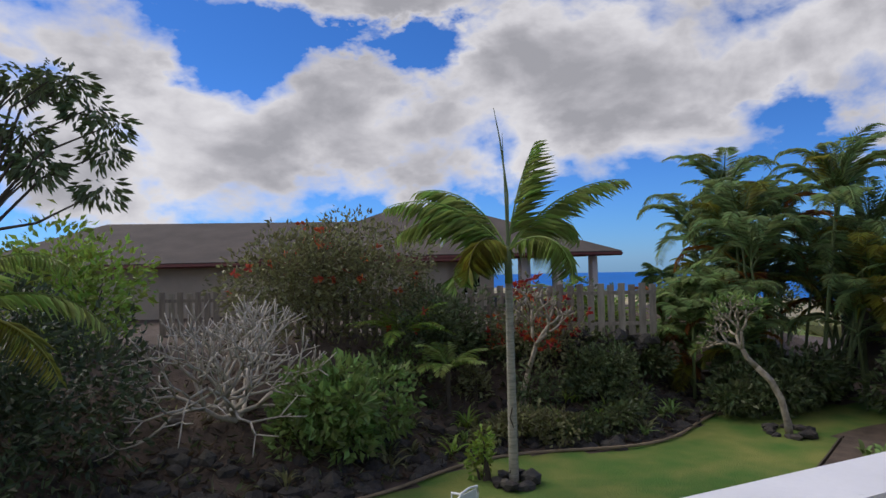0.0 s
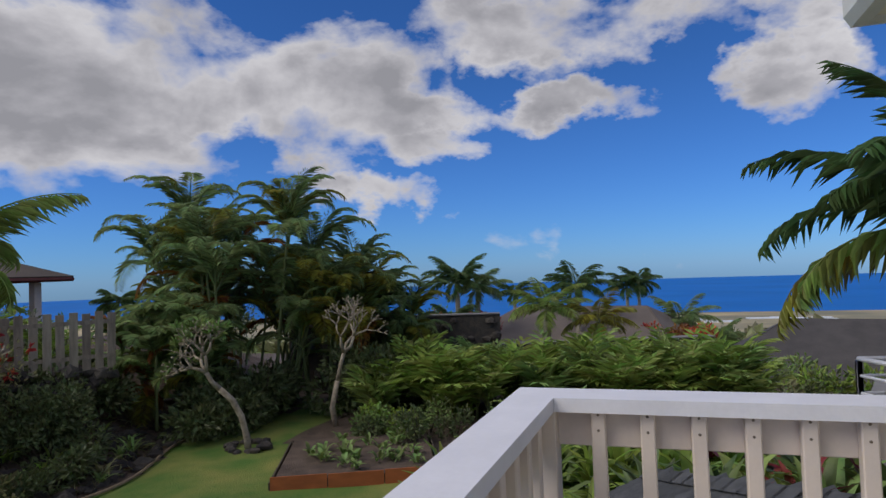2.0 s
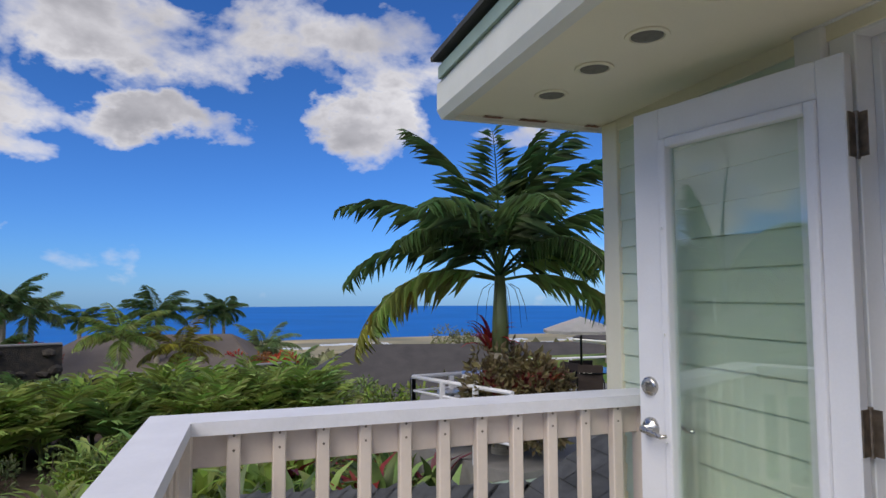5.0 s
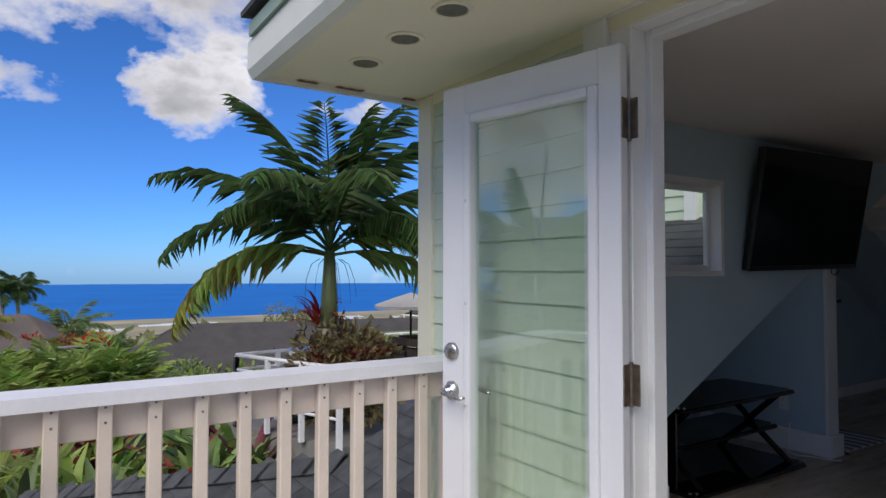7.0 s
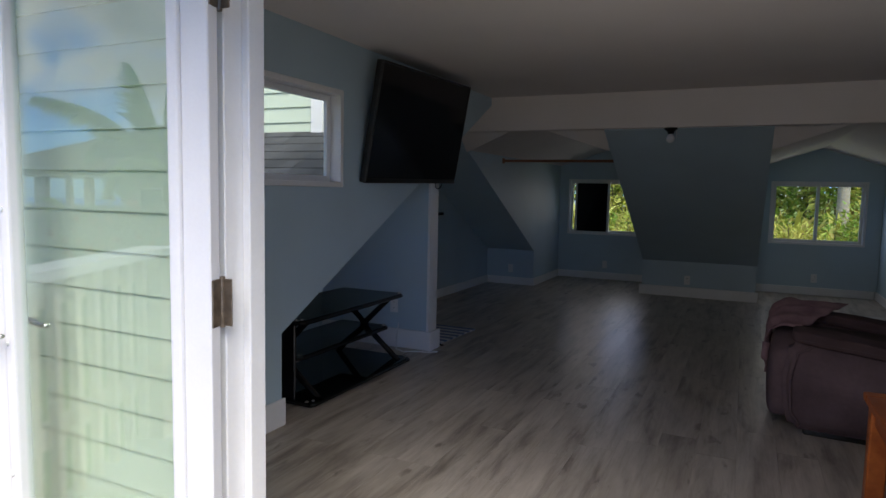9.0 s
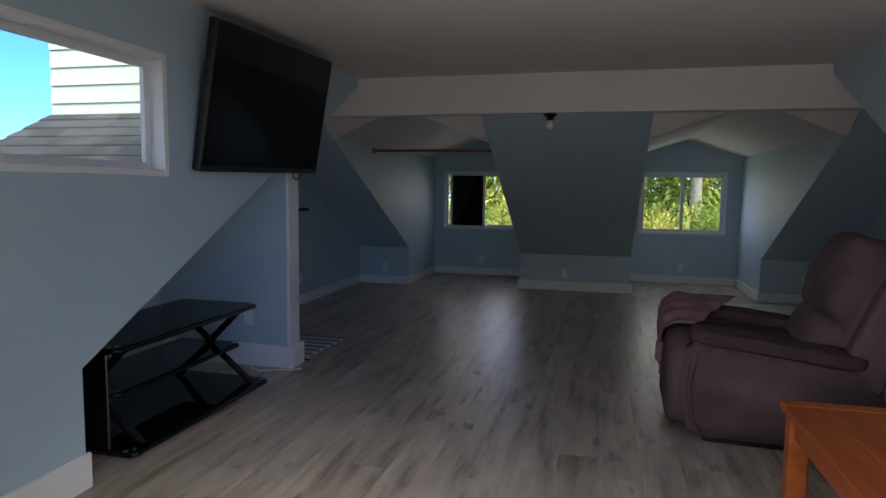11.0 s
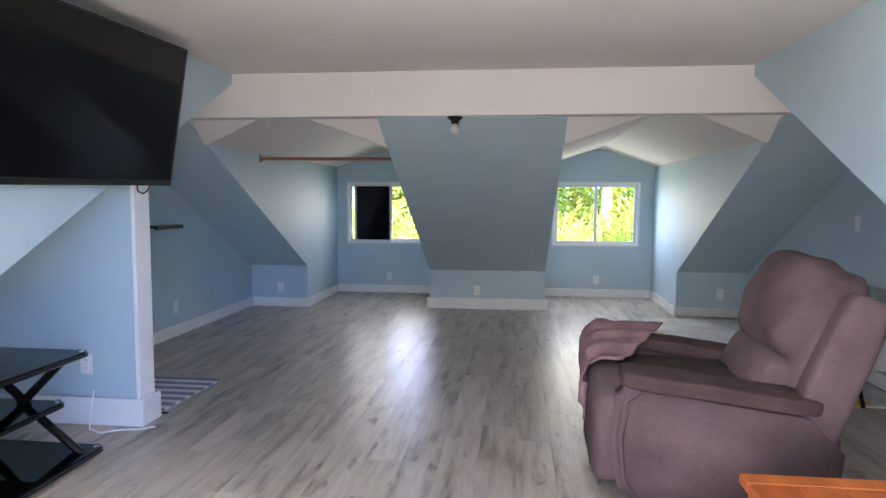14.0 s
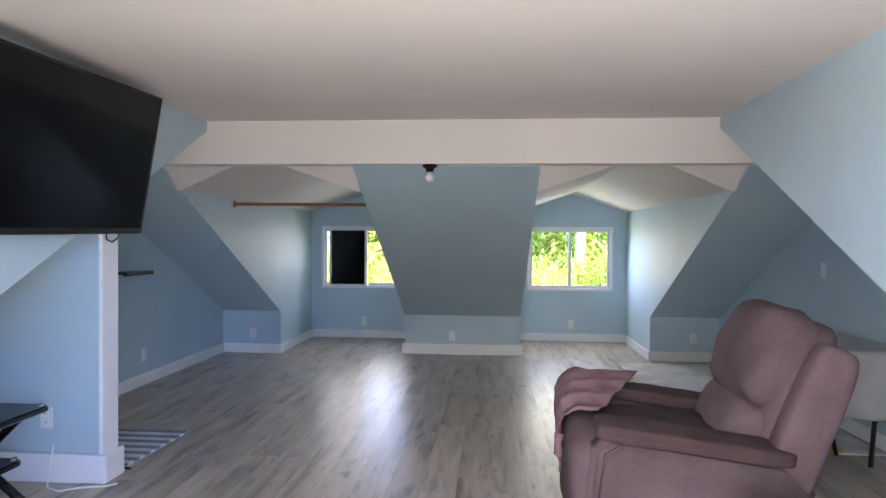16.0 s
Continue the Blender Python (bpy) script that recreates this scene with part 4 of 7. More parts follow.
# bare bulb lamp under the beam
lp = thing("ceiling_lamp", "black lampholder with a white globe bulb and pull cord, unlit", "lamp", (0.615, YB + 0.06, BZ))
part("holder", lathe([(0.055, 0.0), (0.055, -0.012), (0.03, -0.03), (0.024, -0.05), (0.0235, -0.052)], 20), M_BLACK, lp, smooth=True)
part("bulb", lathe([(0.012, -0.05), (0.022, -0.062), (0.032, -0.08), (0.034, -0.095), (0.028, -0.113), (0.012, -0.124), (0.003, -0.126)], 18), M_GLOBE, lp, smooth=True)
part("pull_cord", T([(0.045, 0, -0.01), (0.047, 0, -0.09)], 0.002, 5), M_PLASTIC, lp)

# small black shelf on the left end wall
sh = thing("wall_shelf", "small black shelf on the blue end wall", "shelf")
part("board", B((GL, 5.0, 1.025), (GL + 0.16, 5.42, 1.045), 0.004), M_BLACK, sh)
part("lip", B((GL + 0.13, 5.0, 1.012), (GL + 0.16, 5.42, 1.0245), 0.002), M_BLACK, sh)

# striped mat
mt = thing("striped_mat", "blue and white striped woven mat on the laminate floor", "rug")
mx0, mx1, my0, my1, ns = -1.86, -1.0, 3.50, 4.20, 13
for i in range(ns):
    a, b = my0 + (my1 - my0) * i / ns, my0 + (my1 - my0) * (i + 1) / ns
    w = 0.006
    part("stripe", P([(mx0 - 0.02, a + 0.0), (mx1 - 0.05 + 0.05 * i / ns, a), (mx1 - 0.05 + 0.05 * (i + 1) / ns, b), (mx0 - 0.02, b)], "z", 0.0, 0.010 if i % 2 else 0.011), M_RUGB if i % 2 == 0 else M_RUGW, mt)
part("edging", B((mx1 - 0.06, my0 - 0.012, 0), (mx1 + 0.005, my0, 0.011), 0.003), M_BLACK, mt)

# recliner, facing -x
rc = thing("recliner", "brown-mauve microsuede recliner with a throw over its footrest", "armchair", (1.45, 2.62, 0.0), -4.0)
M_SEAM = material("dark seam thread", (0.075, 0.048, 0.05), 0.9, var=0.2)
M_ARMTOP = material("darker pad microsuede", (0.088, 0.057, 0.060), 0.95, col2=(0.055, 0.036, 0.038), var=0.3, scale=5, fine=40, bump=0.25, spec=0.15)
def arm(y0, y1):
    pts = [(0.06, 0.04), (0.80, 0.04), (0.88, 0.13), (0.90, 0.32), (0.78, 0.46), (0.12, 0.54), (0.03, 0.50), (0.0, 0.30), (0.02, 0.12)]
    bm = P(pts, "y", y0, y1)
    bmesh.ops.bevel(bm, geom=bm.edges[:], offset=0.03, segments=3, affect="EDGES")
    a = part("arm", bm, M_SUEDE, rc, smooth=True)
    part("arm_pad", soft((-0.02, y0 - 0.014, 0.500), (0.755, y1 + 0.012, 0.572), 7, 13, 0.007, pose(0, 0, 0.018, 0, 6.0, 0)), M_ARMTOP, a, smooth=True)
    part("piping", T([(0.10, y0 - 0.004, 0.07), (0.055, y0 - 0.005, 0.14), (0.045, y0 - 0.005, 0.30), (0.075, y0 - 0.004, 0.46), (0.14, y0 - 0.004, 0.505)], 0.008, 8), M_SUEDE, a, smooth=True)
    part("seam", T([(0.08, y0 - 0.013, 0.538), (0.40, y0 - 0.0145, 0.508), (0.74, y0 - 0.013, 0.470)], 0.003, 5), M_SEAM, a)
arm(0.0, 0.19), arm(0.76, 0.95)
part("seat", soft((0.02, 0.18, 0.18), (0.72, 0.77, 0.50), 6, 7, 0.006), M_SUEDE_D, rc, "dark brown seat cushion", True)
part("footrest", soft((-0.08, 0.05, 0.04), (0.14, 0.92, 0.49), 4.5, 9, 0.012), M_SUEDE, rc, smooth=True)
lean = Matrix.Translation((0.66, 0, 0.365)) @ pose(0, 0, 0, 0, 20, 0)
part("backrest", soft((-0.02, 0.14, -0.14), (0.20, 0.81, 0.70), 4.5, 9, 0.012, lean), M_SUEDE, rc, smooth=True)
part("head_cushion", soft((-0.15, 0.15, 0.24), (0.15, 0.80, 0.72), 3.2, 13, 0.022, lean, 5.0), M_SUEDE, rc, smooth=True)
part("lumbar_cushion", soft((-0.13, 0.17, -0.02), (0.14, 0.78, 0.31), 3.2, 11, 0.018, lean, 9.0), M_SUEDE, rc, smooth=True)
for y0, y1 in ((0.02, 0.16), (0.79, 0.93)):
    part("wing", soft((0.02, y0, -0.22), (0.21, y1, 0.62), 5, 9, 0.008, lean), M_SUEDE, rc, smooth=True)
part("base", B((0.12, 0.06, 0.0), (0.80, 0.89, 0.06), 0.01), M_BLACK, rc)

def drape(name, lo, hi, drop, nx, ny, mat, label, cat, wave=0.02, soften=0):
    """A cloth over a block: flat on top, falling on the sides with folds."""
    bm = bmesh.new()
    lo, hi = Vector(lo), Vector(hi)
    vs = []
    for i in range(nx + 1):
        row = []
        for j in range(ny + 1):
            u = -drop + (hi.x - lo.x + 2 * drop) * i / nx
            v = -drop + (hi.y - lo.y + 2 * drop) * j / ny
            ox = max(0.0, -u) + max(0.0, u - (hi.x - lo.x))
            oy = max(0.0, -v) + max(0.0, v - (hi.y - lo.y))
            x = lo.x + min(max(u, -0.012), hi.x - lo.x + 0.012)
            y = lo.y + min(max(v, -0.012), hi.y - lo.y + 0.012)
            z = hi.z + 0.006 - max(ox, oy)
            k = min(max(ox, oy) * 5, 1)
            d = noise.noise_vector(Vector((u * 7, v * 7, 3.1)))
            x += (wave * k * math.sin(v * 21 + d.x * 2) if ox else 0) * (1 if u > 0 else -1)
            y += (wave * k * math.sin(u * 21 + d.y * 2) if oy else 0) * (1 if v > 0 else -1)
            row.append(bm.verts.new((x, y, z + 0.004 * d.z)))
        vs.append(row)
    for i in range(nx):
        for j in range(ny):
            bm.faces.new((vs[i][j], vs[i + 1][j], vs[i + 1][j + 1], vs[i][j + 1])).smooth = True
    for k in range(soften):
        bmesh.ops.smooth_vert(bm, verts=[v for v in bm.verts if len(v.link_faces) > 2], factor=0.5, use_axis_x=True, use_axis_y=True, use_axis_z=True)
    if soften:
        for v in bm.verts:
            d = noise.noise(Vector((v.co.x * 9, v.co.y * 6, v.co.z * 5)))
            v.co += Vector((-0.030 * d, 0.0, 0.022 * d - 0.35 * max(0.0, 0.06 - v.co.x) - 0.06 * max(0.0, 0.7 - v.co.y)))
    bmesh.ops.solidify(bm, geom=bm.faces[:], thickness=0.006)
    return bm
M_THROW = material("mauve velvet throw", (0.25, 0.16, 0.175), 0.9, col2=(0.17, 0.10, 0.115), var=0.25, scale=9, fine=60, bump=0.3, spec=0.2)
th = thing("throw_blanket", "crumpled mauve throw hanging over the recliner footrest", "blanket", (1.45, 2.62, 0.0), -4.0)
def hanging_throw():
    """A cloth that lies on the seat front and hangs over it, cut on the slant, with soft folds."""
    bm = bmesh.new()
    nu, nv, r = 34, 40, 0.07
    vs = []
    for i in range(nu + 1):
        u = i / nu
        y = 0.43 + 0.545 * u
        s0, s1 = 0.26 * (1 - u) ** 1.2, 0.54 + 0.13 * (1 - u) ** 0.8 + 0.02 * math.sin(u * 17)
        row = []
        for j in range(nv + 1):
            s = s0 + (s1 - s0) * j / nv
            if s < 0.34:
                x, z, a = 0.345 - s, 0.575, 0.0
            elif s < 0.34 + r * 1.57:
                a = (s - 0.34) / r
                x, z = 0.005 - r * math.sin(a), 0.575 - r + r * math.cos(a)
            else:
                a = 1.57
                x, z = 0.005 - r - 0.01, 0.575 - r - (s - 0.34 - r * 1.57)
            f = 0.5 + 0.5 * math.sin(u * 23 + 4 * s + 1.3 * noise.noise(Vector((u * 4, s * 6, 1.7))))
            d = (0.008 + 0.024 * f * min(1.0, 0.25 + s * 1.6)) + 0.012 * noise.noise(Vector((u * 9, s * 14, 4.0)))
            z -= 0.07 * (1 - u) ** 2 * (1 if s < 0.4 else 0.8)
            row.append(bm.verts.new((x - d * math.sin(a), y, z + d * math.cos(a) + 0.035 * u)))
        vs.append(row)
    for i in range(nu):
        for j in range(nv):
            bm.faces.new((vs[i][j], vs[i + 1][j], vs[i + 1][j + 1], vs[i][j + 1]))
    bmesh.ops.recalc_face_normals(bm, faces=bm.faces[:])
    bmesh.ops.solidify(bm, geom=bm.faces[:], thickness=0.006)
    return bm
part("cloth", hanging_throw(), M_THROW, th, smooth=True)
part("corner", T([(-0.09, 0.44, 0.41), (-0.10, 0.43, 0.36), (-0.095, 0.425, 0.32), (-0.09, 0.42, 0.30)], [0.028, 0.018, 0.026, 0.01], 8), M_THROW, th, smooth=True)

# coffee table
ct = thing("coffee_table", "orange lacquered pine coffee table", "table")
cx0, cx1, cy0, cy1, cz = 1.72, 2.50, 0.75, 1.925, 0.478
for i in range(6):
    a, b = cx0 + (cx1 - cx0) * i / 6, cx0 + (cx1 - cx0) * (i + 1) / 6
    part("top_plank", B((a + 0.001, cy0 + 0.07, cz - 0.032), (b - 0.001, cy1 - 0.07, cz), 0.003), M_PINE, ct)
part("breadboard_end", B((cx0, cy1 - 0.069, cz - 0.032), (cx1, cy1, cz + 0.0005), 0.004), M_PINE, ct)
part("breadboard_end", B((cx0, cy0, cz - 0.032), (cx1, cy0 + 0.069, cz + 0.0005), 0.004), M_PINE, ct)
for x in (cx0 + 0.02, cx1 - 0.09):
    for y in (cy0 + 0.02, cy1 - 0.09):
        part("leg", B((x, y, 0), (x + 0.07, y + 0.07, cz - 0.033), 0.006), M_PINE, ct)
for y in (cy0 + 0.035, cy1 - 0.065):
    part("apron", B((cx0 + 0.09, y, cz - 0.12), (cx1 - 0.09, y + 0.022, cz - 0.033), 0.003), M_PINE, ct)
for x in (cx0 + 0.035, cx1 - 0.065):
    part("apron", B((x, cy0 + 0.09, cz - 0.12), (x + 0.022, cy1 - 0.09, cz - 0.033), 0.003), M_PINE, ct)

# cloth-covered side table and its cloth
tbx = thing("folding_table", "table with black metal legs under a white cloth", "table")
part("tabletop", B((2.98, 3.92, 0.655), (3.54, 5.2, 0.685), 0.005), M_PLASTIC, tbx)
for y in (4.05, 5.05):
    part("leg", T([(3.03, y, 0.655), (3.22, y + 0.1, 0.0)], 0.014, 8), M_BLACK, tbx)
    part("leg", T([(3.48, y + 0.1, 0.655), (3.30, y - 0.12, 0.0)], 0.014, 8), M_BLACK, tbx)
tc = thing("tablecloth", "white cloth with scalloped hem hanging over the table", "tablecloth")
part("cloth", drape("", (2.97, 3.91, 0.3), (3.545, 5.21, 0.686), 0.40, 40, 64, M_CLOTH, "", "", 0.03), M_CLOTH, tc, smooth=True)

# patterned rug
def rug_material():
    m = material("patterned rug", (0.74, 0.72, 0.67), 0.95, col2=(0.55, 0.55, 0.55), var=0.12, scale=5, fine=150, bump=0.3, stains=((0.62, 0.40, 0.06), 2.3, 0.60))
    return m
rg = thing("area_rug", "white patterned rug with grey and yellow patches", "rug")
part("carpet", B((2.42, 4.15, 0.0), (3.52, 7.02, 0.012), 0.004), rug_material(), rg)
# ---- garden and neighbourhood ----
def leaf_material(name, col, col2, tr=0.3, rnd=0.45, rough=0.45):
    return material(name, col, rough, col2=col2, var=0.25, scale=2.2, fine=25, bump=0.0, rnd=rnd, translucent=tr, spec=0.35)


L_PALM = leaf_material("palm leaf green", (0.21, 0.32, 0.07), (0.39, 0.43, 0.14), 0.4)
L_DARK = leaf_material("dark palm leaf", (0.07, 0.135, 0.045), (0.14, 0.205, 0.07), 0.3)
L_YELLOW = leaf_material("yellowing frond", (0.30, 0.26, 0.04), (0.20, 0.22, 0.05))
L_DRY = leaf_material("dry orange frond", (0.32, 0.15, 0.03), (0.22, 0.07, 0.03))
L_ARECA = leaf_material("areca leaf", (0.20, 0.30, 0.13), (0.34, 0.40, 0.16), 0.5)
L_HEDGE = leaf_material("hedge palm leaf", (0.19, 0.30, 0.055), (0.34, 0.40, 0.09), 0.4)
L_BUSH = leaf_material("glossy shrub leaf", (0.155, 0.255, 0.07), (0.25, 0.32, 0.10), 0.3)
# shade inside the planting is put into this darker leaf colour
L_SHADE = leaf_material("shaded shrub leaf", (0.085, 0.12, 0.05), (0.16, 0.185, 0.075), 0.25)
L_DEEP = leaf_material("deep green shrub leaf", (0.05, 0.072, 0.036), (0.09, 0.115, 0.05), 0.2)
L_OLIVE = leaf_material("olive shrub leaf", (0.19, 0.19, 0.085), (0.25, 0.24, 0.11), 0.3)
L_LIME = leaf_material("bright green leaf", (0.20, 0.33, 0.05), (0.30, 0.36, 0.07), 0.35)
L_RED = leaf_material("red leaf", (0.26, 0.025, 0.03), (0.14, 0.03, 0.03), 0.2)
L_FLOWER = leaf_material("red flower", (0.55, 0.045, 0.04), (0.48, 0.10, 0.04), 0.2)
L_ORANGE = leaf_material("orange flower", (0.62, 0.15, 0.06), (0.6, 0.10, 0.08), 0.2)
M_BARK = material("pale ringed palm bark", (0.40, 0.36, 0.29), 0.9, col2=(0.24, 0.23, 0.18), var=0.3, scale=5, fine=30, bump=0.5, stretch=(1, 1, 6))
M_CROWN = material("green crown shaft", (0.16, 0.20, 0.08), 0.5, var=0.25, scale=4, fine=20, stretch=(1, 1, 0.3))
M_TWIG = material("pale bare frangipani bark", (0.52, 0.47, 0.40), 0.85, col2=(0.36, 0.31, 0.25), var=0.2, scale=9, fine=50, bump=0.3)
M_LIMB = material("grey-brown frangipani bark", (0.40, 0.34, 0.26), 0.85, col2=(0.22, 0.18, 0.13), var=0.25, scale=9, fine=50, bump=0.4)
M_STEM = material("dark stem", (0.09, 0.07, 0.05), 0.9, var=0.3)
M_ROCK = material("black lava rock", (0.045, 0.042, 0.040), 0.95, col2=(0.085, 0.07, 0.057), var=0.4, scale=6, fine=30, bump=1.0, dist=0.04, rnd=0.4)
M_BROOF = material("brown shingle roof", (0.105, 0.082, 0.068), 0.95, col2=(0.075, 0.06, 0.05), var=0.25, scale=1.2, fine=14, bump=0.4, dist=0.03, rnd=0.2)
M_GROOF = material("grey tile roof", (0.075, 0.068, 0.066), 0.9, col2=(0.055, 0.05, 0.05), var=0.2, scale=1.5, fine=12, bump=0.4, dist=0.03)
M_TROOF = material("tan roof", (0.17, 0.14, 0.12), 0.9, var=0.2, scale=0.9, fine=10, bump=0.3)
M_REDTRIM = material("dark red fascia", (0.13, 0.03, 0.022), 0.6, var=0.15)
M_STUCCO = material("beige stucco", (0.50, 0.42, 0.32), 0.9, var=0.12, scale=2, fine=40, bump=0.3)
M_FENCE = material("grey weathered fence board", (0.35, 0.30, 0.24), 0.9, col2=(0.22, 0.185, 0.15), var=0.3, scale=4, fine=30, bump=0.4, stretch=(3, 3, 0.4), rnd=0.2)
M_BEDWOOD = material("orange stained planter board", (0.42, 0.12, 0.035), 0.75, var=0.25, scale=3, fine=25, bump=0.3, stretch=(1, 1, 3))
M_CANVAS = material("white canvas", (0.72, 0.70, 0.66), 0.85, var=0.05, fine=120, bump=0.2)
M_STEEL = material("stainless lid", (0.55, 0.55, 0.55), 0.3, metal=0.9, var=0.1, bump=0.02)
M_PAVE = material("grey terrace paving", (0.22, 0.21, 0.20), 0.9, var=0.2, scale=3, fine=30)
M_FLATGREEN = material("pale green metal roof", (0.36, 0.46, 0.38), 0.6, var=0.1)


def leaf_quad(bm, p, d, side, ln, wd, bend=0.25, mi=0):
    """A pointed leaf folded along its middle: from p along d."""
    nrm = side.cross(d).normalized()
    a = bm.verts.new(p)
    m1 = bm.verts.new(p + d * ln * 0.45 + side * wd / 2 + nrm * wd * 0.12)
    m2 = bm.verts.new(p + d * ln * 0.45 - side * wd / 2 + nrm * wd * 0.12)
    b = bm.verts.new(p + d * ln - nrm * ln * bend)
    for f in (bm.faces.new((a, m1, b)), bm.faces.new((a, b, m2))):
        f.material_index = mi


def frond(az, el, ln, droop, pairs=34, leaf=0.42, wide=0.035, hang=0.5, twist=0.0, start=0.14, rng=random, bm=None, at=(0, 0, 0), jit=0.12, bend=None, curve=1.35):
    """A feather frond from the origin: a bending midrib with leaflets on both sides."""
    bm = bm or bmesh.new()
    pts, dirs = [], []
    n = 14 if pairs > 20 else 7
    p = Vector(at)
    for i in range(n + 1):
        t = i / n
        e = el - droop * t ** curve
        d = Vector((math.cos(az) * math.cos(e), math.sin(az) * math.cos(e), math.sin(e)))
        pts.append(p.copy()), dirs.append(d)
        p = p + d * ln / n
    tube(bm, pts, [0.022 * ln / 2.2 * (1 - 0.85 * i / n) + 0.002 for i in range(n + 1)], 5)
    for k in range(pairs):
        t = start + (1 - start) * (k + 0.5) / pairs
        f = t * n
        i = min(int(f), n - 1)
        q = pts[i].lerp(pts[i + 1], f - i)
        d = dirs[i].lerp(dirs[i + 1], f - i).normalized()
        s = d.cross(Vector((0, 0, 1)))
        if s.length < 0.05:
            s = Vector((-math.sin(az), math.cos(az), 0))
        s.normalize()
        up = s.cross(d).normalized()
        size = leaf * (0.45 + 0.75 * math.sin(math.pi * min(t * 0.9 + 0.12, 1.0))) * rng.uniform(0.85, 1.1)
        for sgn in (-1, 1):
            ang = rng.uniform(-jit, jit) + twist
            out = (s * sgn * 0.85 + d * (0.50 + 0.35 * t) + up * (0.25 - hang * rng.uniform(0.7, 1.2) + ang)).normalized()
            flat = out.cross(up).normalized() if abs(out.dot(up)) < 0.95 else d
            leaf_quad(bm, q, out, flat, size, wide, 0.10 + 0.22 * hang if bend is None else bend)
    return bm


def palm(name, label, at, height, fronds, trunk_r, leaf_mat, shaft=0.5, lean=(0, 0), group="", spread=0.0):
    o = thing(name, label, "palm", at, 0, group)
    top = Vector((lean[0], lean[1], height))
    n = 12
    pts = [Vector((lean[0] * (i / n) ** 1.5, lean[1] * (i / n) ** 1.5, -0.15 + (height - shaft + 0.15) * i / n)) for i in range(n + 1)]
    part("trunk", T(pts, [trunk_r * (1.25 - 0.35 * i / n + 0.03 * (i % 2)) for i in range(n + 1)], 12), M_BARK, o, smooth=True)
    if shaft:
        part("crownshaft", T([pts[-1] - Vector((0, 0, 0.02)), pts[-1].lerp(top, 0.4), top + Vector((0, 0, 0.1))], [trunk_r * 1.0, trunk_r * 0.96, trunk_r * 0.6], 12), M_CROWN, o, smooth=True)
    for spec in fronds:
        mat = spec.pop("mat", leaf_mat)
        f = part("frond", frond(**spec), mat, o)
        f.location = top + Vector((0, 0, spread * spec["el"]))
    return o


def ring_fronds(n, ln, rng, el=(0.1, 1.1), droop=(0.9, 1.5), **kw):
    out = []
    for k in range(n):
        a = 2 * math.pi * (k * 0.382) + rng.uniform(-0.2, 0.2)
        u = k / max(n - 1, 1)
        out.append(dict(az=a, el=el[0] + (el[1] - el[0]) * u, ln=ln * rng.uniform(0.85, 1.08), droop=rng.uniform(*droop), rng=rng, **kw))
    return out


def bush(name, label, at, size, leaves, leaf, mats, seed, category="shrub", lumps=9, low=0.0, flowers=0, fmat=None, stems=6, shell=0.35, shape=0.0):
    """A shrub of several lumps of leaves on stems, with an uneven outline."""
    rng = random.Random(seed)
    o = thing(name, label, category, at)
    sx, sy, sz = size
    cs = []
    for k in range(lumps):
        a = rng.uniform(0, 2 * math.pi)
        r = math.sqrt(rng.random()) * 0.72
        cs.append((Vector((math.cos(a) * r * sx, math.sin(a) * r * sy, sz * rng.uniform(0.22, 0.82) * (1 - 0.35 * r))), rng.uniform(0.30, 0.52)))
    bm = bmesh.new()
    for k in range(leaves):
        c, rr = cs[rng.randrange(lumps)]
        d = Vector((rng.gauss(0, 1), rng.gauss(0, 1), rng.gauss(0, 0.8))).normalized()
        q = rr * (1 - shell * rng.random() ** 1.5) * (1 + 0.35 * noise.noise(d * 2.2 + c))
        p = c + Vector((d.x * sx * q, d.y * sy * q, d.z * sz * q * 0.8))
        if p.z < low:
            continue
        out = (d + Vector((rng.gauss(0, 0.5), rng.gauss(0, 0.5), rng.gauss(0.1, 0.5)))).normalized()
        side = out.cross(Vector((rng.gauss(0, 1), rng.gauss(0, 1), rng.gauss(0, 1)))).normalized()
        s = leaf * rng.uniform(0.6, 1.25)
        leaf_quad(bm, p, out, side, s, s * 0.52, 0.2)
    part("foliage", bm, mats, o)
    bm = bmesh.new()
    for k in range(stems):
        c, rr = cs[k % lumps]
        b = Vector((rng.uniform(-0.25, 0.25) * sx, rng.uniform(-0.25, 0.25) * sy, -0.1))
        tube(bm, [b, b.lerp(c, 0.5) + Vector((0, 0, 0.1)), c, c + Vector((0, 0, rr * sz * 0.5))], [0.03, 0.022, 0.014, 0.006], 5)
    part("stemwork", bm, M_STEM, o)
    if flowers:
        bm = bmesh.new()
        for k in range(flowers):
            c, rr = cs[rng.randrange(lumps)]
            d = Vector((rng.gauss(0, 1), rng.gauss(0, 1), abs(rng.gauss(0.6, 0.6)))).normalized()
            p = c + Vector((d.x * sx * rr, d.y * sy * rr, d.z * sz * rr * 0.8)) * 1.12
            for j in range(7):
                v = Vector((rng.gauss(0, 1), rng.gauss(0, 1), rng.gauss(0, 1))).normalized()
                leaf_quad(bm, p, v, v.orthogonal().normalized(), 0.15, 0.11, 0.1)
        part("blossom", bm, fmat or L_FLOWER, o)
    return o


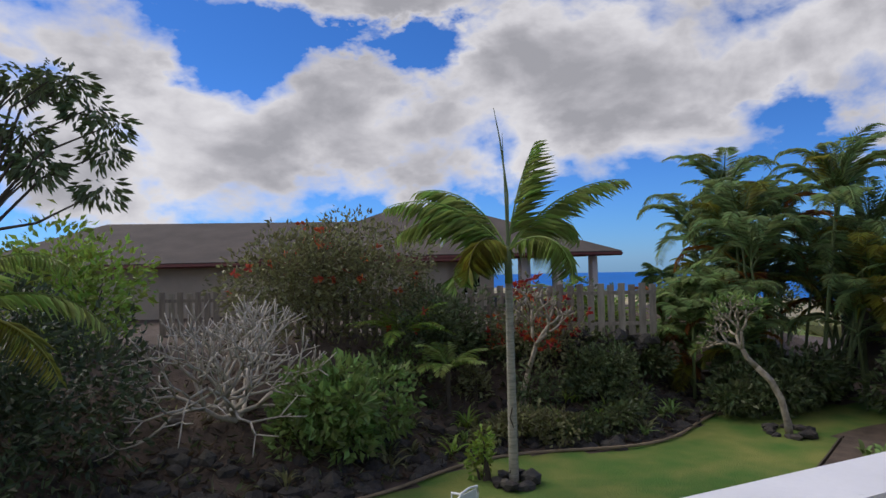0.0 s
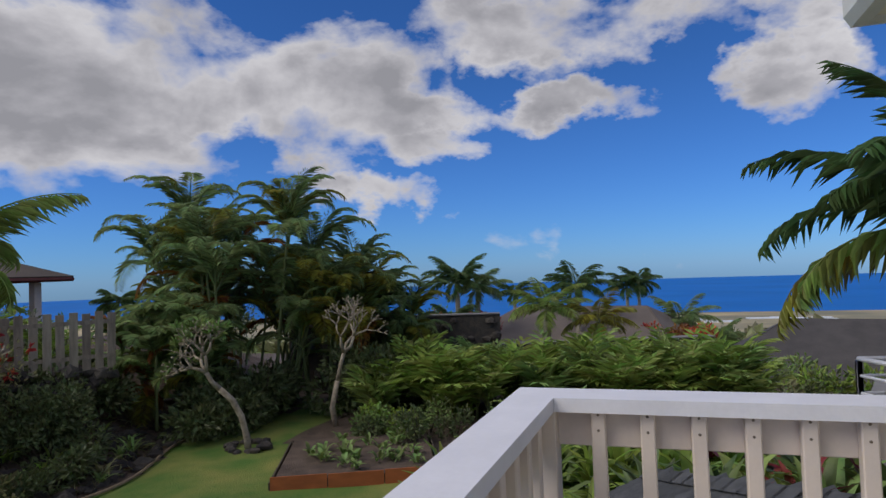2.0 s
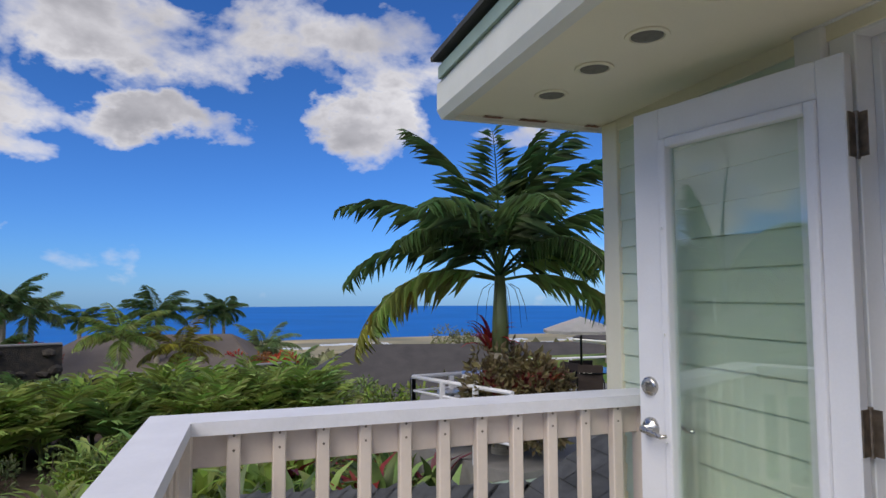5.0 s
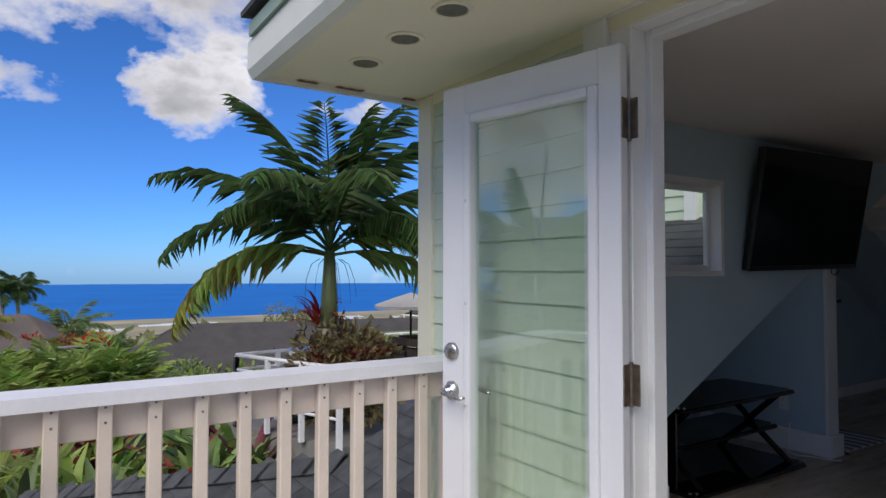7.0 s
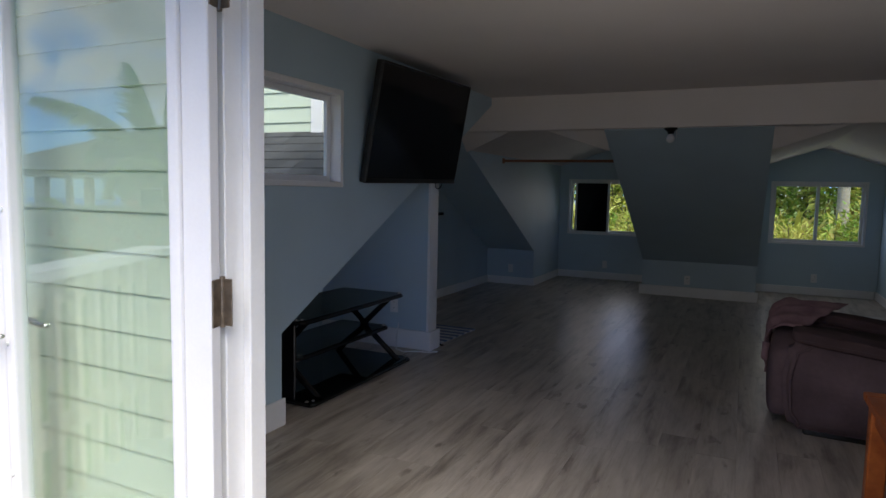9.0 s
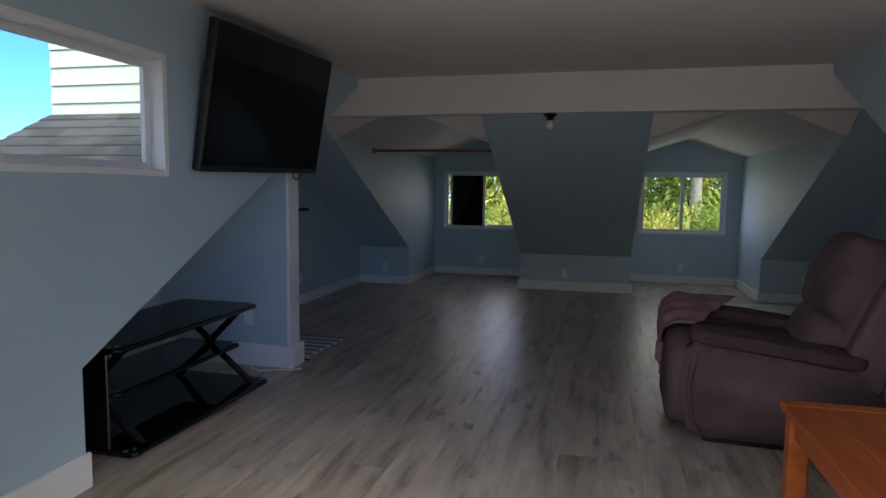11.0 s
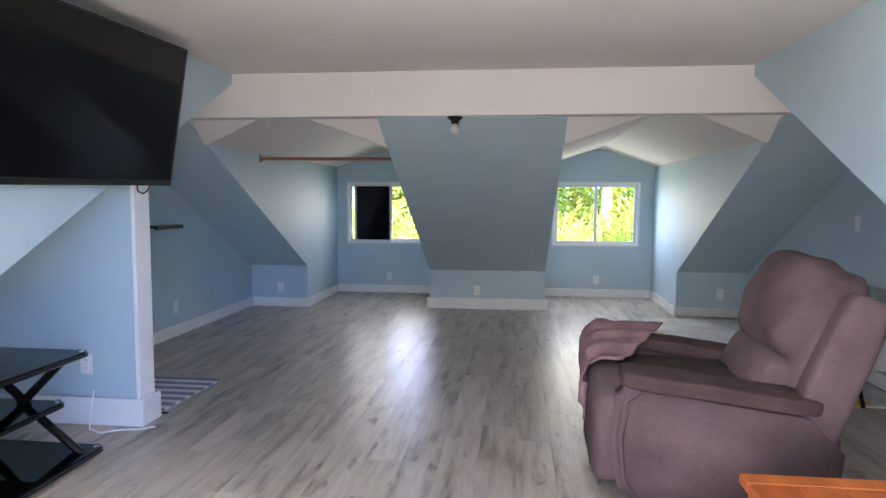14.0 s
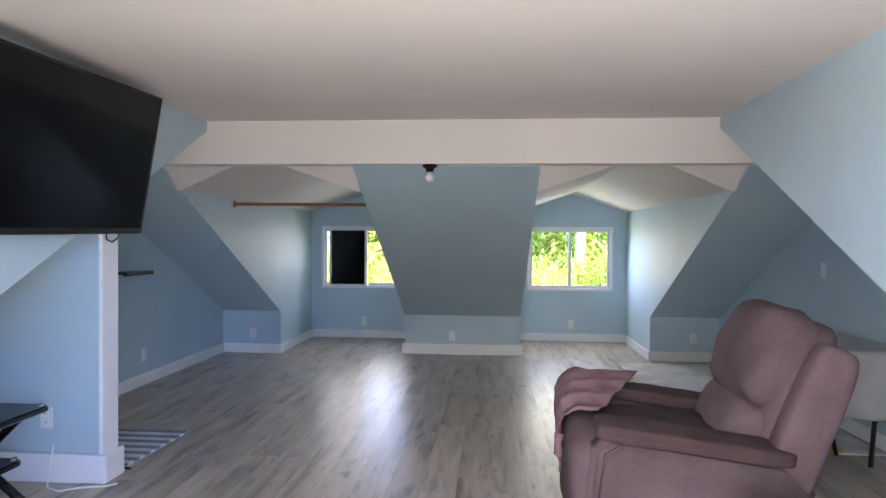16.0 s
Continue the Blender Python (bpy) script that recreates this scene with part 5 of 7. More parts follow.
def strap_plant(name, label, at, n, ln, wd, mat, seed, category="plant", group="", up=0.9):
    rng = random.Random(seed)
    o = thing(name, label, category, at, rng.uniform(0, 360), group)
    bm = bmesh.new()
    for k in range(n):
        a, e = 2 * math.pi * k * 0.382, up * rng.uniform(0.55, 1.45)
        l, w = ln * rng.uniform(0.7, 1.1), wd * rng.uniform(0.8, 1.15)
        p = Vector((rng.uniform(-0.08, 0.08), rng.uniform(-0.08, 0.08), rng.uniform(0.0, 0.25) * ln))
        s = Vector((-math.sin(a), math.cos(a), 0))
        prev = None
        for i in range(6):
            t = i / 5
            ee = e - 1.5 * t * t
            ww = w * math.sin(math.pi * (0.12 + 0.84 * t)) / 2
            l0, r0 = bm.verts.new(p + s * ww + Vector((0, 0, ww * 0.4))), bm.verts.new(p - s * ww + Vector((0, 0, ww * 0.4)))
            c0 = bm.verts.new(p)
            if prev:
                bm.faces.new((prev[0], prev[1], c0, l0)), bm.faces.new((prev[1], prev[2], r0, c0))
            prev = (l0, c0, r0)
            p = p + Vector((math.cos(a) * math.cos(ee), math.sin(a) * math.cos(ee), math.sin(ee))) * l / 5
    part("foliage", bm, mat, o, smooth=True)
    return o


def branchy(name, label, at, height, depth, seed, r0, spread=0.75, category="tree", kids=(2, 3), trunk=None, tips=None, shorten=0.74, first=None, flat=1.0, bark=None):
    """A bare branching tree of pale, blunt limbs."""
    rng = random.Random(seed)
    o = thing(name, label, category, at)
    bm, bl = bmesh.new(), bmesh.new()
    tips_at = []

    def grow(p, d, ln, r, lv):
        bend = Vector((rng.gauss(0, 0.24), rng.gauss(0, 0.24), 0.10))
        q1 = p + d * ln * 0.5
        d2 = (d + bend).normalized()
        q2 = q1 + d2 * ln * 0.5
        tube(bm, [p, q1, q2], [r, r * 0.86, r * 0.74], 6)
        if lv == 0:
            tips_at.append((q2, d2))
            return
        k = rng.choice(kids)
        a0 = rng.uniform(0, 6.28)
        for j in range(k):
            a = a0 + 2 * math.pi * j / k + rng.uniform(-0.4, 0.4)
            u = d2.orthogonal().normalized()
            v = d2.cross(u)
            nd = (d2 + (u * math.cos(a) + v * math.sin(a)) * spread * rng.uniform(0.75, 1.2) + Vector((0, 0, 0.12))).normalized()
            nd.z *= flat
            grow(q2, nd.normalized(), ln * shorten * rng.uniform(0.85, 1.15), r * 0.70, lv - 1)

    if trunk:
        pts = [Vector(p) for p in trunk]
        tube(bm, pts, [r0 * (1.15 - 0.25 * i / (len(pts) - 1)) for i in range(len(pts))], 8)
        starts = [(pts[-1], (pts[-1] - pts[-2]).normalized())]
    else:
        starts = [(Vector((rng.uniform(-0.3, 0.3), rng.uniform(-0.3, 0.3), -0.1)), Vector((math.cos(0.7 * k) * 0.9, math.sin(0.7 * k) * 0.9, 0.3 + 0.5 * (k % 2))).normalized()) for k in range(9)]
    for p, d in starts:
        grow(p, d, first or height * 0.3, r0 * (0.9 if trunk else 0.8), depth)
    part("branchwork", bm, bark or M_LIMB, o, smooth=True)
    if tips:
        for p, d in tips_at:
            if rng.random() < tips[1]:
                for j in range(6):
                    v = (d + Vector((rng.gauss(0, 0.7), rng.gauss(0, 0.7), rng.gauss(0, 0.5)))).normalized()
                    leaf_quad(bl, p, v, v.orthogonal().normalized(), 0.24, 0.08, 0.3)
        part("foliage", bl, tips[0], o)
    else:
        bl.free()
    return o


def gz(x, y, dz=0.0):
    return (x, y, ground_z(x, y) + dz)


R = random.Random(7)
# tall young palm on the lawn edge: few arching fronds, one upright frond and a bare spear
A = math.atan2
cx, cy = -4.84, -10.89
right = Vector((-0.90, 0.43, 0)).normalized()
fr = []
az_r, az_l = A(right.y, right.x), A(-right.y, -right.x)
for az, el, ln, dr, extra in ((az_r, 0.92, 2.6, 1.0, {}), (az_r + 0.5, 1.0, 2.1, 2.3, {}), (az_l, 0.88, 2.5, 1.3, {}), (az_l - 0.4, 1.12, 2.3, 1.35, {}), (az_l - 0.2, 0.75, 2.3, 1.5, {}), (az_r + 0.3, 1.42, 2.1, 0.35, {}),
                              (az_l + 0.9, 0.6, 1.7, 2.5, {"mat": L_YELLOW}), (az_r - 0.9, 0.55, 1.9, 2.2, {}), (az_l - 1.3, 0.5, 1.8, 2.0, {}), (az_l + 0.2, 0.35, 1.5, 2.4, {})):
    fr.append(dict(az=az, el=el, ln=ln, droop=dr, pairs=42, leaf=0.60, wide=0.036, hang=0.8, rng=R, **extra))
p1 = palm("palm", "slender young palm with arching green fronds beside the lawn", (cx, cy, -2.6), 4.15, fr, 0.072, L_PALM, 0.55)
part("spear", T([(0, 0, 4.0), (-0.02 * 1, 0.0, 5.2), (0.10, -0.02, 6.2), (0.20, -0.04, 6.75)], [0.03, 0.022, 0.014, 0.005], 6), M_CROWN, p1)
part("spear", T([(0, 0, 4.0), (0.03, 0.0, 5.2), (0.06, 0.0, 6.3)], [0.02, 0.016, 0.005], 6), M_CROWN, p1)
part("climber", T([(0.1, 0.02, 0.2), (-0.11, 0.05, 0.7), (0.1, 0.08, 1.2), (-0.1, 0.03, 1.7)], 0.012, 5), M_STEM, p1)

# big palm beyond the terrace
c2 = (-7.38, 2.15)
fr = []
LEFT = math.radians(-115)
# turn from the seaward-left side, first rise, length, bend, leaf
for da, el, ln, dr, mat in ((0.0, 1.36, 2.65, 0.95, 0), (0.15, 0.88, 2.75, 1.25, 0), (-0.1, 0.60, 2.75, 1.65, 0), (0.1, 0.20, 2.75, 1.75, L_YELLOW), (0.35, 0.3, 2.3, 1.7, L_PALM),
                            (2.9, 1.5, 2.1, 0.6, 0), (3.0, 1.15, 2.6, 1.05, 0), (3.25, 0.85, 2.6, 1.2, 0), (2.95, 0.50, 2.6, 1.55, L_PALM), (3.3, 0.2, 2.3, 1.5, L_PALM), (2.6, 1.3, 2.4, 0.8, 0),
                            (1.1, 1.05, 2.3, 1.7, 0), (1.9, 1.0, 2.4, 1.6, 0), (1.5, 1.5, 2.1, 0.9, 0),
                            (-1.0, 0.95, 2.4, 1.2, 0), (-1.7, 1.2, 2.4, 1.0, 0), (0.75, 0.85, 2.0, 1.6, 0), (2.4, 0.75, 2.1, 1.8, 0), (-2.4, 0.6, 2.2, 1.5, 0)):
    fr.append(dict(az=LEFT + da, el=el, ln=ln, droop=dr, pairs=34, leaf=0.60, wide=0.048, hang=0.5, jit=0.3, bend=0.3, rng=R, **({"mat": mat} if mat else {})))
p2 = palm("palm", "large palm with dark drooping fronds and yellowed lower leaves", (c2[0], c2[1], -1.0), 2.52, fr, 0.125, L_DARK, 1.0, spread=0.14)
for k in range(7):
    a = 2.4 * k
    x, y = 0.16 * math.cos(a), 0.16 * math.sin(a)
    part("dry_strand", T([(x, y, 2.5), (x * 1.8, y * 1.8, 2.42), (x * 2.3, y * 2.3, 2.2), (x * 2.5, y * 2.5, R.uniform(1.6, 2.0))], [0.006, 0.005, 0.004, 0.002], 5), M_STEM, p2)

# areca palms in a tall clump
def areca(at, height, n, seed, spread, ln):
    rng = random.Random(seed)
    o = thing("areca_palm_clump", "tall clump of feathery areca palms with some orange fronds", "palm", at)
    for k in range(n):
        a, r = rng.uniform(0, 6.28), spread * math.sqrt(rng.random())
        h = height * (0.82 if k < 3 else rng.uniform(0.28, 0.74)) * (1 - 0.22 * r / spread)
        b = Vector((math.cos(a) * r, math.sin(a) * r, 0))
        t = b * 1.45 + Vector((0, 0, h))
        part("cane", T([b + Vector((0, 0, -0.1)), b.lerp(t, 0.5), t], [0.05, 0.045, 0.03], 6), M_CROWN, o)
        for j in range(11):
            low = j > 8
            q = rng.random() * (0.35 if low else 1.0)
            mat = L_YELLOW if q < 0.10 else L_DRY if q < 0.125 else L_ARECA
            f = part("frond", frond(2.4 * j + a, rng.uniform(0.5, 0.9) if low else rng.uniform(1.0, 1.5), ln * rng.uniform(0.8, 1.15), rng.uniform(1.9, 2.4) if low else rng.uniform(1.7, 2.9), 30, 0.40, 0.030, 0.12, rng=rng, jit=0.2, bend=0.3, curve=1.4 if low else 2.1), mat, o)
            f.location = t - Vector((0, 0, rng.uniform(0.2, 0.5) if low else 0.0))
    return o
areca(gz(-15.3, -13.4), 7.1, 20, 3, 1.9, 2.3)
areca(gz(-17.2, -11.6), 5.3, 14, 5, 1.5, 2.3)
areca(gz(-15.6, -14.6), 5.2, 8, 9, 1.0, 2.1)
areca(gz(-18.2, -9.6), 3.6, 7, 15, 1.2, 1.9)
areca(gz(-12.6, -13.9), 2.6, 6, 19, 0.8, 1.5)
areca(gz(-13.9, -13.2), 3.4, 6, 23, 0.8, 1.7)

# frangipanis on the lawn, bare limbs
branchy("frangipani_tree", "bare frangipani with crooked pale trunk in a rock ring", gz(-11.85, -10.55), 2.2, 5, 11, 0.075, 0.9, tips=(L_BUSH, 0.25),
        trunk=[(0, 0, -0.1), (0.05, 0.0, 0.25), (0.10, -0.1, 0.75), (0.22, -0.25, 1.15), (0.42, -0.45, 1.45)], first=0.5, kids=(2, 3))
branchy("frangipani_tree", "bare frangipani with forked pale limbs", gz(-14.25, -9.5), 2.3, 5, 4, 0.075, 0.75, trunk=[(0, 0, -0.1), (0.1, -0.05, 0.5), (0.05, 0.1, 1.2)], first=0.75, kids=(2, 3))
branchy("frangipani_tree", "bare frangipani with red flowers behind it", gz(-6.9, -13.6), 2.2, 4, 21, 0.07, 0.7, trunk=[(0, 0, -0.1), (0.1, 0, 0.4), (-0.05, 0.05, 0.9)], first=0.7, kids=(2, 3))
branchy("bare_shrub", "wide leafless shrub of pale tangled branches", gz(-0.35, -14.1, 0.35), 3.2, 4, 8, 0.07, 0.8, category="shrub", kids=(2, 3), first=0.72, shorten=0.84, bark=M_TWIG)

# rock ring and planter
def rock(bm, c, r, rng):
    vs = bmesh.ops.create_icosphere(bm, subdivisions=1, radius=r)["verts"]
    s = Vector((rng.uniform(0.8, 1.3), rng.uniform(0.8, 1.3), rng.uniform(0.5, 0.9)))
    off = Vector((rng.random() * 50, 0, 0))
    for v in vs:
        k = 1 + 0.45 * noise.noise(v.co / r * 1.3 + off)
        v.co = Vector(c) + Vector((v.co.x * s.x, v.co.y * s.y, v.co.z * s.z)) * k


for rx, ry in ((-11.85, -10.55), (-4.84, -10.89)):
    ro = thing("rock_ring", "ring of black lava rocks round a trunk on the lawn", "rocks", gz(rx, ry))
    for k in range(14):
        bm = bmesh.new()
        rock(bm, (0, 0, 0), R.uniform(0.10, 0.17), R)
        f = part("rock", bm, M_ROCK, ro)
        a = 6.28 * k / 14
        q = 0.5 if rx < -6 else 0.36
        f.location = (math.cos(a) * q * R.uniform(0.7, 1), math.sin(a) * q * R.uniform(0.7, 1), R.uniform(0.0, 0.1))
bm = bmesh.new()
for k in range(520):
    x = R.uniform(-17, 5)
    y = lawn_edge(x) - abs(R.gauss(0, 1.0)) - 0.1
    rock(bm, gz(x, y, 0.02), R.uniform(0.08, 0.26), R)
tagged(link("bank_rocks", bm, M_ROCK), "black lava rocks scattered along the planted bank", "rocks", kind="stuff")
bm = bmesh.new()
x = 3.0
edge = []
while x > -13.5:
    edge.append((x, lawn_edge(x) + 0.08, ground_z(x, lawn_edge(x)) + 0.05))
    x -= 0.4
tube(bm, edge, 0.032, 6)
setting(link("lawn_edging", bm, material("tan concrete kerb", (0.30, 0.22, 0.14), 0.9, var=0.3)), "tan kerb along the lawn edge", "edging")

pb = thing("planter_bed", "raised planter of orange stained boards filled with soil", "planter", (0, 0, 0))
pA, pB, pC, pD = Vector((-9.28, -8.30, 0)), Vector((-10.62, -5.40, 0)), Vector((-13.4, -6.6, 0)), Vector((-12.05, -9.5, 0))
for a, b in ((pA, pB), (pB, pC), (pC, pD), (pD, pA)):
    d = (b - a).normalized()
    nn = 3
    for i in range(nn):
        u, v = a.lerp(b, i / nn) + d * 0.01, a.lerp(b, (i + 1) / nn) - d * 0.01
        s = Vector((-d.y, d.x, 0)) * 0.03
        part("board", P([(u.x, u.y), (v.x, v.y), (v.x - s.x, v.y - s.y), (u.x - s.x, u.y - s.y)], "z", -2.62, (-2.33 if a is pA else -2.44) - 0.01 * (i % 2)), M_BEDWOOD if a is pA else M_STEM, pb)
part("soil", P([(p.x, p.y) for p in (pA.lerp(pC, .02), pB.lerp(pD, .02), pC.lerp(pA, .02), pD.lerp(pB, .02))], "z", -2.62, -2.42), M_SOIL, pb)
for k in range(22):
    u, v = R.uniform(0.1, 0.9), R.uniform(0.1, 0.9)
    p = pA.lerp(pB, u).lerp(pD.lerp(pC, u), v)
    strap_plant("seedling", "small green vegetable plant in the planter", (p.x, p.y, -2.42), 9, 0.3, 0.08, L_BUSH, 40 + k, group="plants in the bed", up=0.9)

# shrubs of the bank
bush("shrub", "large glossy green leafy shrub on the bank", gz(-2.5, -13.2), (1.45, 1.2, 1.75), 3600, 0.21, L_BUSH, 1, lumps=14)
bush("shrub", "rounded dark green shrub at the lawn edge", gz(-8.9, -13.4), (0.85, 0.85, 1.7), 2400, 0.13, L_SHADE, 2, lumps=9)
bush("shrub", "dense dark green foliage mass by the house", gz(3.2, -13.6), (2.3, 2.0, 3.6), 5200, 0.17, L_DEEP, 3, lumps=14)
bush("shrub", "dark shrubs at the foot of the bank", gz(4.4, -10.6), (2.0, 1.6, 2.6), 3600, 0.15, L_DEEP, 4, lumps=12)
bush("shrub", "bright green shrub behind the dark foliage", gz(2.6, -18.4), (2.0, 1.6, 3.0), 3000, 0.2, L_LIME, 5, lumps=9)
bush("hibiscus_shrub", "tall olive hibiscus shrub with orange-red flowers", gz(-3.4, -17.0), (2.8, 1.8, 3.4), 9500, 0.15, L_OLIVE, 6, lumps=18, flowers=34, fmat=L_ORANGE)
bush("hibiscus_shrub", "dark shrub with scattered red flowers under the fence", gz(-5.7, -15.6), (2.2, 1.3, 2.2), 4200, 0.13, L_SHADE, 7, lumps=13, flowers=5, fmat=L_FLOWER)
bush("flowering_shrub", "sparse shrub with clusters of red flowers", gz(-8.0, -14.6), (1.5, 1.1, 2.5), 1500, 0.13, L_OLIVE, 8, lumps=9, flowers=60, fmat=L_FLOWER, shell=0.9)
bush("shrub", "low mixed green plants along the bank", gz(-10.6, -14.6), (1.8, 1.2, 1.4), 2600, 0.17, L_SHADE, 9, lumps=10)
bush("shrub", "low mixed green plants along the bank", gz(-6.4, -12.6), (1.4, 0.7, 0.8), 1700, 0.14, L_OLIVE, 10, lumps=9)
bush("shrub", "low mixed green plants along the bank", gz(-8.2, -12.4), (1.2, 0.6, 0.7), 1300, 0.14, L_SHADE, 12, lumps=8)
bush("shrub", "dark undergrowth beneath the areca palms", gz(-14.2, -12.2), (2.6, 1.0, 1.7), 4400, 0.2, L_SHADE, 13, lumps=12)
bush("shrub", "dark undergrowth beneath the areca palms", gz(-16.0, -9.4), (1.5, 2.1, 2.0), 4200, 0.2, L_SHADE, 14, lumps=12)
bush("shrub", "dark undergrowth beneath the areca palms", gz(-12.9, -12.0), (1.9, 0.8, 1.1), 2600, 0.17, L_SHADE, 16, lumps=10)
bush("shrub", "small bright plant climbing by the palm trunk", gz(-4.5, -11.3), (0.35, 0.3, 0.9), 260, 0.13, L_LIME, 15, lumps=5)
for k, (x, y, s) in enumerate(((-4.6, -15.4, 1.5), (-9.6, -15.9, 1.3), (-10.6, -15.2, 1.4), (-5.2, -14.2, 1.0))):
    o = thing("tree_fern", "feathery green fern palm on the bank", "fern", gz(x, y, 0.4), 0, "ferns on the bank")
    for j in range(11):
        f = part("frond", frond(2.4 * j, R.uniform(0.35, 1.2), s * R.uniform(0.8, 1.1), R.uniform(0.8, 1.5), 24, 0.26, 0.035, 0.35, rng=R), L_LIME if k < 3 else L_PALM, o)
        f.location = (0, 0, 0.6)
    part("trunk", T([(0, 0, -0.5), (0, 0, 0.62)], [0.07, 0.06], 8), M_STEM, o)
for k in range(46):
    x = R.uniform(-12.5, -1.0)
    strap_plant("bank_plant", "strap-leaved plant among the rocks", gz(x, lawn_edge(x) - R.uniform(0.2, 2.0)), 12, R.uniform(0.35, 0.6), 0.06, (L_SHADE, L_OLIVE, L_BUSH, L_LIME)[k % 4 if k % 7 else 3], 100 + k, group="plants on the bank")

# ginger hedge and bed plants towards the sea
for k in range(78):
    u = R.random()
    x, y = -14.6 - 3.8 * R.random() - 1.0 * u, -8.6 + 9.6 * u
    o = thing("hedge_palm", "bushy green hedge palm with broad arching leaflets", "palm", (x, y, ground_z(x, y)), 0, "palm hedge")
    bm = bmesh.new()
    h = R.uniform(0.2, 1.05)
    for j in range(11):
        frond(2.4 * j + k, R.uniform(1.0, 1.5), R.uniform(1.0, 1.7), R.uniform(0.5, 1.5), 8, 0.60, 0.12, 0.25, rng=R, bm=bm, at=(0, 0, h * R.uniform(0.3, 1.0)))
    part("foliage", bm, (L_PALM, L_HEDGE, L_HEDGE, L_BUSH)[k % 4], o)
    part("canes", T([(0, 0, -0.1), (0.02, 0, h + 0.1)], [0.04, 0.025], 6), M_CROWN, o)
for k in range(26):
    x, y = R.uniform(-16.5, -12.5), R.uniform(-8.5, -2.5)
    bush("shrub", "low green garden shrub by the hedge", gz(x, y), (0.5, 0.5, R.uniform(0.5, 1.0)), 420, 0.12, (L_BUSH, L_LIME, L_SHADE)[k % 3], 500 + k, lumps=5, stems=3)
for k in range(60):
    x, y = R.uniform(-14.0, -5.2), R.uniform(-4.6, 3.4)
    c = k % 5 if y > -1.8 else 1 + k % 4
    strap_plant("ti_plant" if c == 0 else "garden_plant", "red-leaved ti plant below the deck" if c == 0 else "broad green garden plant below the deck", gz(x, y), 16, R.uniform(0.8, 1.3), 0.17, L_RED if c == 0 else (L_LIME, L_BUSH, L_PALM, L_SHADE)[c - 1], 700 + k, group="planting below the deck")

for k in range(26):
    x, y = R.uniform(-10.5, -6.6), R.uniform(-4.4, -0.4)
    strap_plant("garden_plant", "tall green garden plant beside the roof edge", gz(x, y, 0.2), 18, R.uniform(1.0, 1.5), 0.15, (L_BUSH, L_HEDGE, L_SHADE, L_LIME)[k % 4], 2300 + k, group="planting below the deck", up=1.2)
# tree at far left, leafy umbrella clusters
lt = thing("umbrella_tree", "tree with dark clustered drooping leaves", "tree", gz(3.9, -15.2))
part("trunk", T([(0, 0, -0.1), (-0.1, 0, 2.5), (-0.3, 0.1, 4.2)], [0.12, 0.09, 0.06], 8), M_BARK, lt)
for k in range(13):
    a = Vector((R.uniform(-2.3, 1.0), R.uniform(-0.8, 0.8), R.uniform(3.9, 6.3)))
    part("limb", T([(-0.2, 0.05, 3.2 + 0.05 * k), (a.x * 0.5, a.y * 0.5, a.z - 0.6), a], [0.035, 0.025, 0.012], 5), M_STEM, lt)
    bm = bmesh.new()
    for j in range(90):
        d = Vector((R.gauss(0, 1), R.gauss(0, 1), R.gauss(0, 0.6))).normalized()
        q = a + Vector((d.x * 0.45, d.y * 0.45, d.z * 0.36)) * R.uniform(0.5, 1)
        v = (d + Vector((0, 0, -0.7))).normalized()
        leaf_quad(bm, q, v, v.orthogonal().normalized(), 0.24, 0.09, 0.2)
    part("foliage", bm, L_SHADE, lt)
# drooping palm at the far left edge
fr = ring_fronds(12, 2.2, R, (0.1, 1.2), (1.2, 1.9), pairs=36, leaf=0.45, wide=0.04, hang=0.6)
fr[0]["mat"] = L_YELLOW
fr[1]["mat"] = L_YELLOW
palm("palm", "palm with drooping fronds at the edge of the bank", gz(3.6, -11.2), 3.4, fr, 0.1, L_PALM, 0.4)

# board fence
fn = thing("board_fence", "grey weathered wooden board fence on the bank", "fence")
fa, fb = Vector((0.5, -20.6, 0)), Vector((-10.9, -13.55, 0))
fd = (fb - fa).normalized()
ln = (fb - fa).length
fs = Vector((-fd.y, fd.x, 0))
k = 0
d = 0.0
fm = {}
while d < ln:
    p = fa + fd * d + fs * (0.012 if k % 2 else -0.012)
    hgt = 1.32 if k % 2 else 1.36
    if hgt not in fm:
        bm = B((-0.088, -0.011, 0), (0.088, 0.011, hgt), 0.003)
        me = bpy.data.meshes.new("fence_board")
        bm.to_mesh(me)
        bm.free()
        me.materials.append(M_FENCE)
        fm[hgt] = me
    o = new("fence_board", fm[hgt])
    o.parent = fn
    o.matrix_basis = Matrix.Translation((p.x, p.y, -0.62)) @ pose(0, 0, 0, 0, R.uniform(-0.6, 0.6), math.degrees(math.atan2(fd.y, fd.x)))
    d += 0.262
    k += 1
for zz in (-0.35, 0.45):
    q = fs * 0.012
    part("rail", P([(fa.x + q.x, fa.y + q.y), (fb.x + q.x, fb.y + q.y), (fb.x - q.x, fb.y - q.y), (fa.x - q.x, fa.y - q.y)], "z", zz, zz + 0.09), M_FENCE, fn)
sw = thing("lava_retaining_wall", "black lava rock wall under the fence", "wall")
bm = bmesh.new()
for k in range(260):
    p = fa.lerp(fb, R.random()) + fs * R.uniform(-0.1, 0.25)
    rock(bm, (p.x, p.y, R.uniform(-1.2, -0.55)), R.uniform(0.14, 0.25), R)
part("rocks", bm, M_ROCK, sw)["kind"] = "stuff"

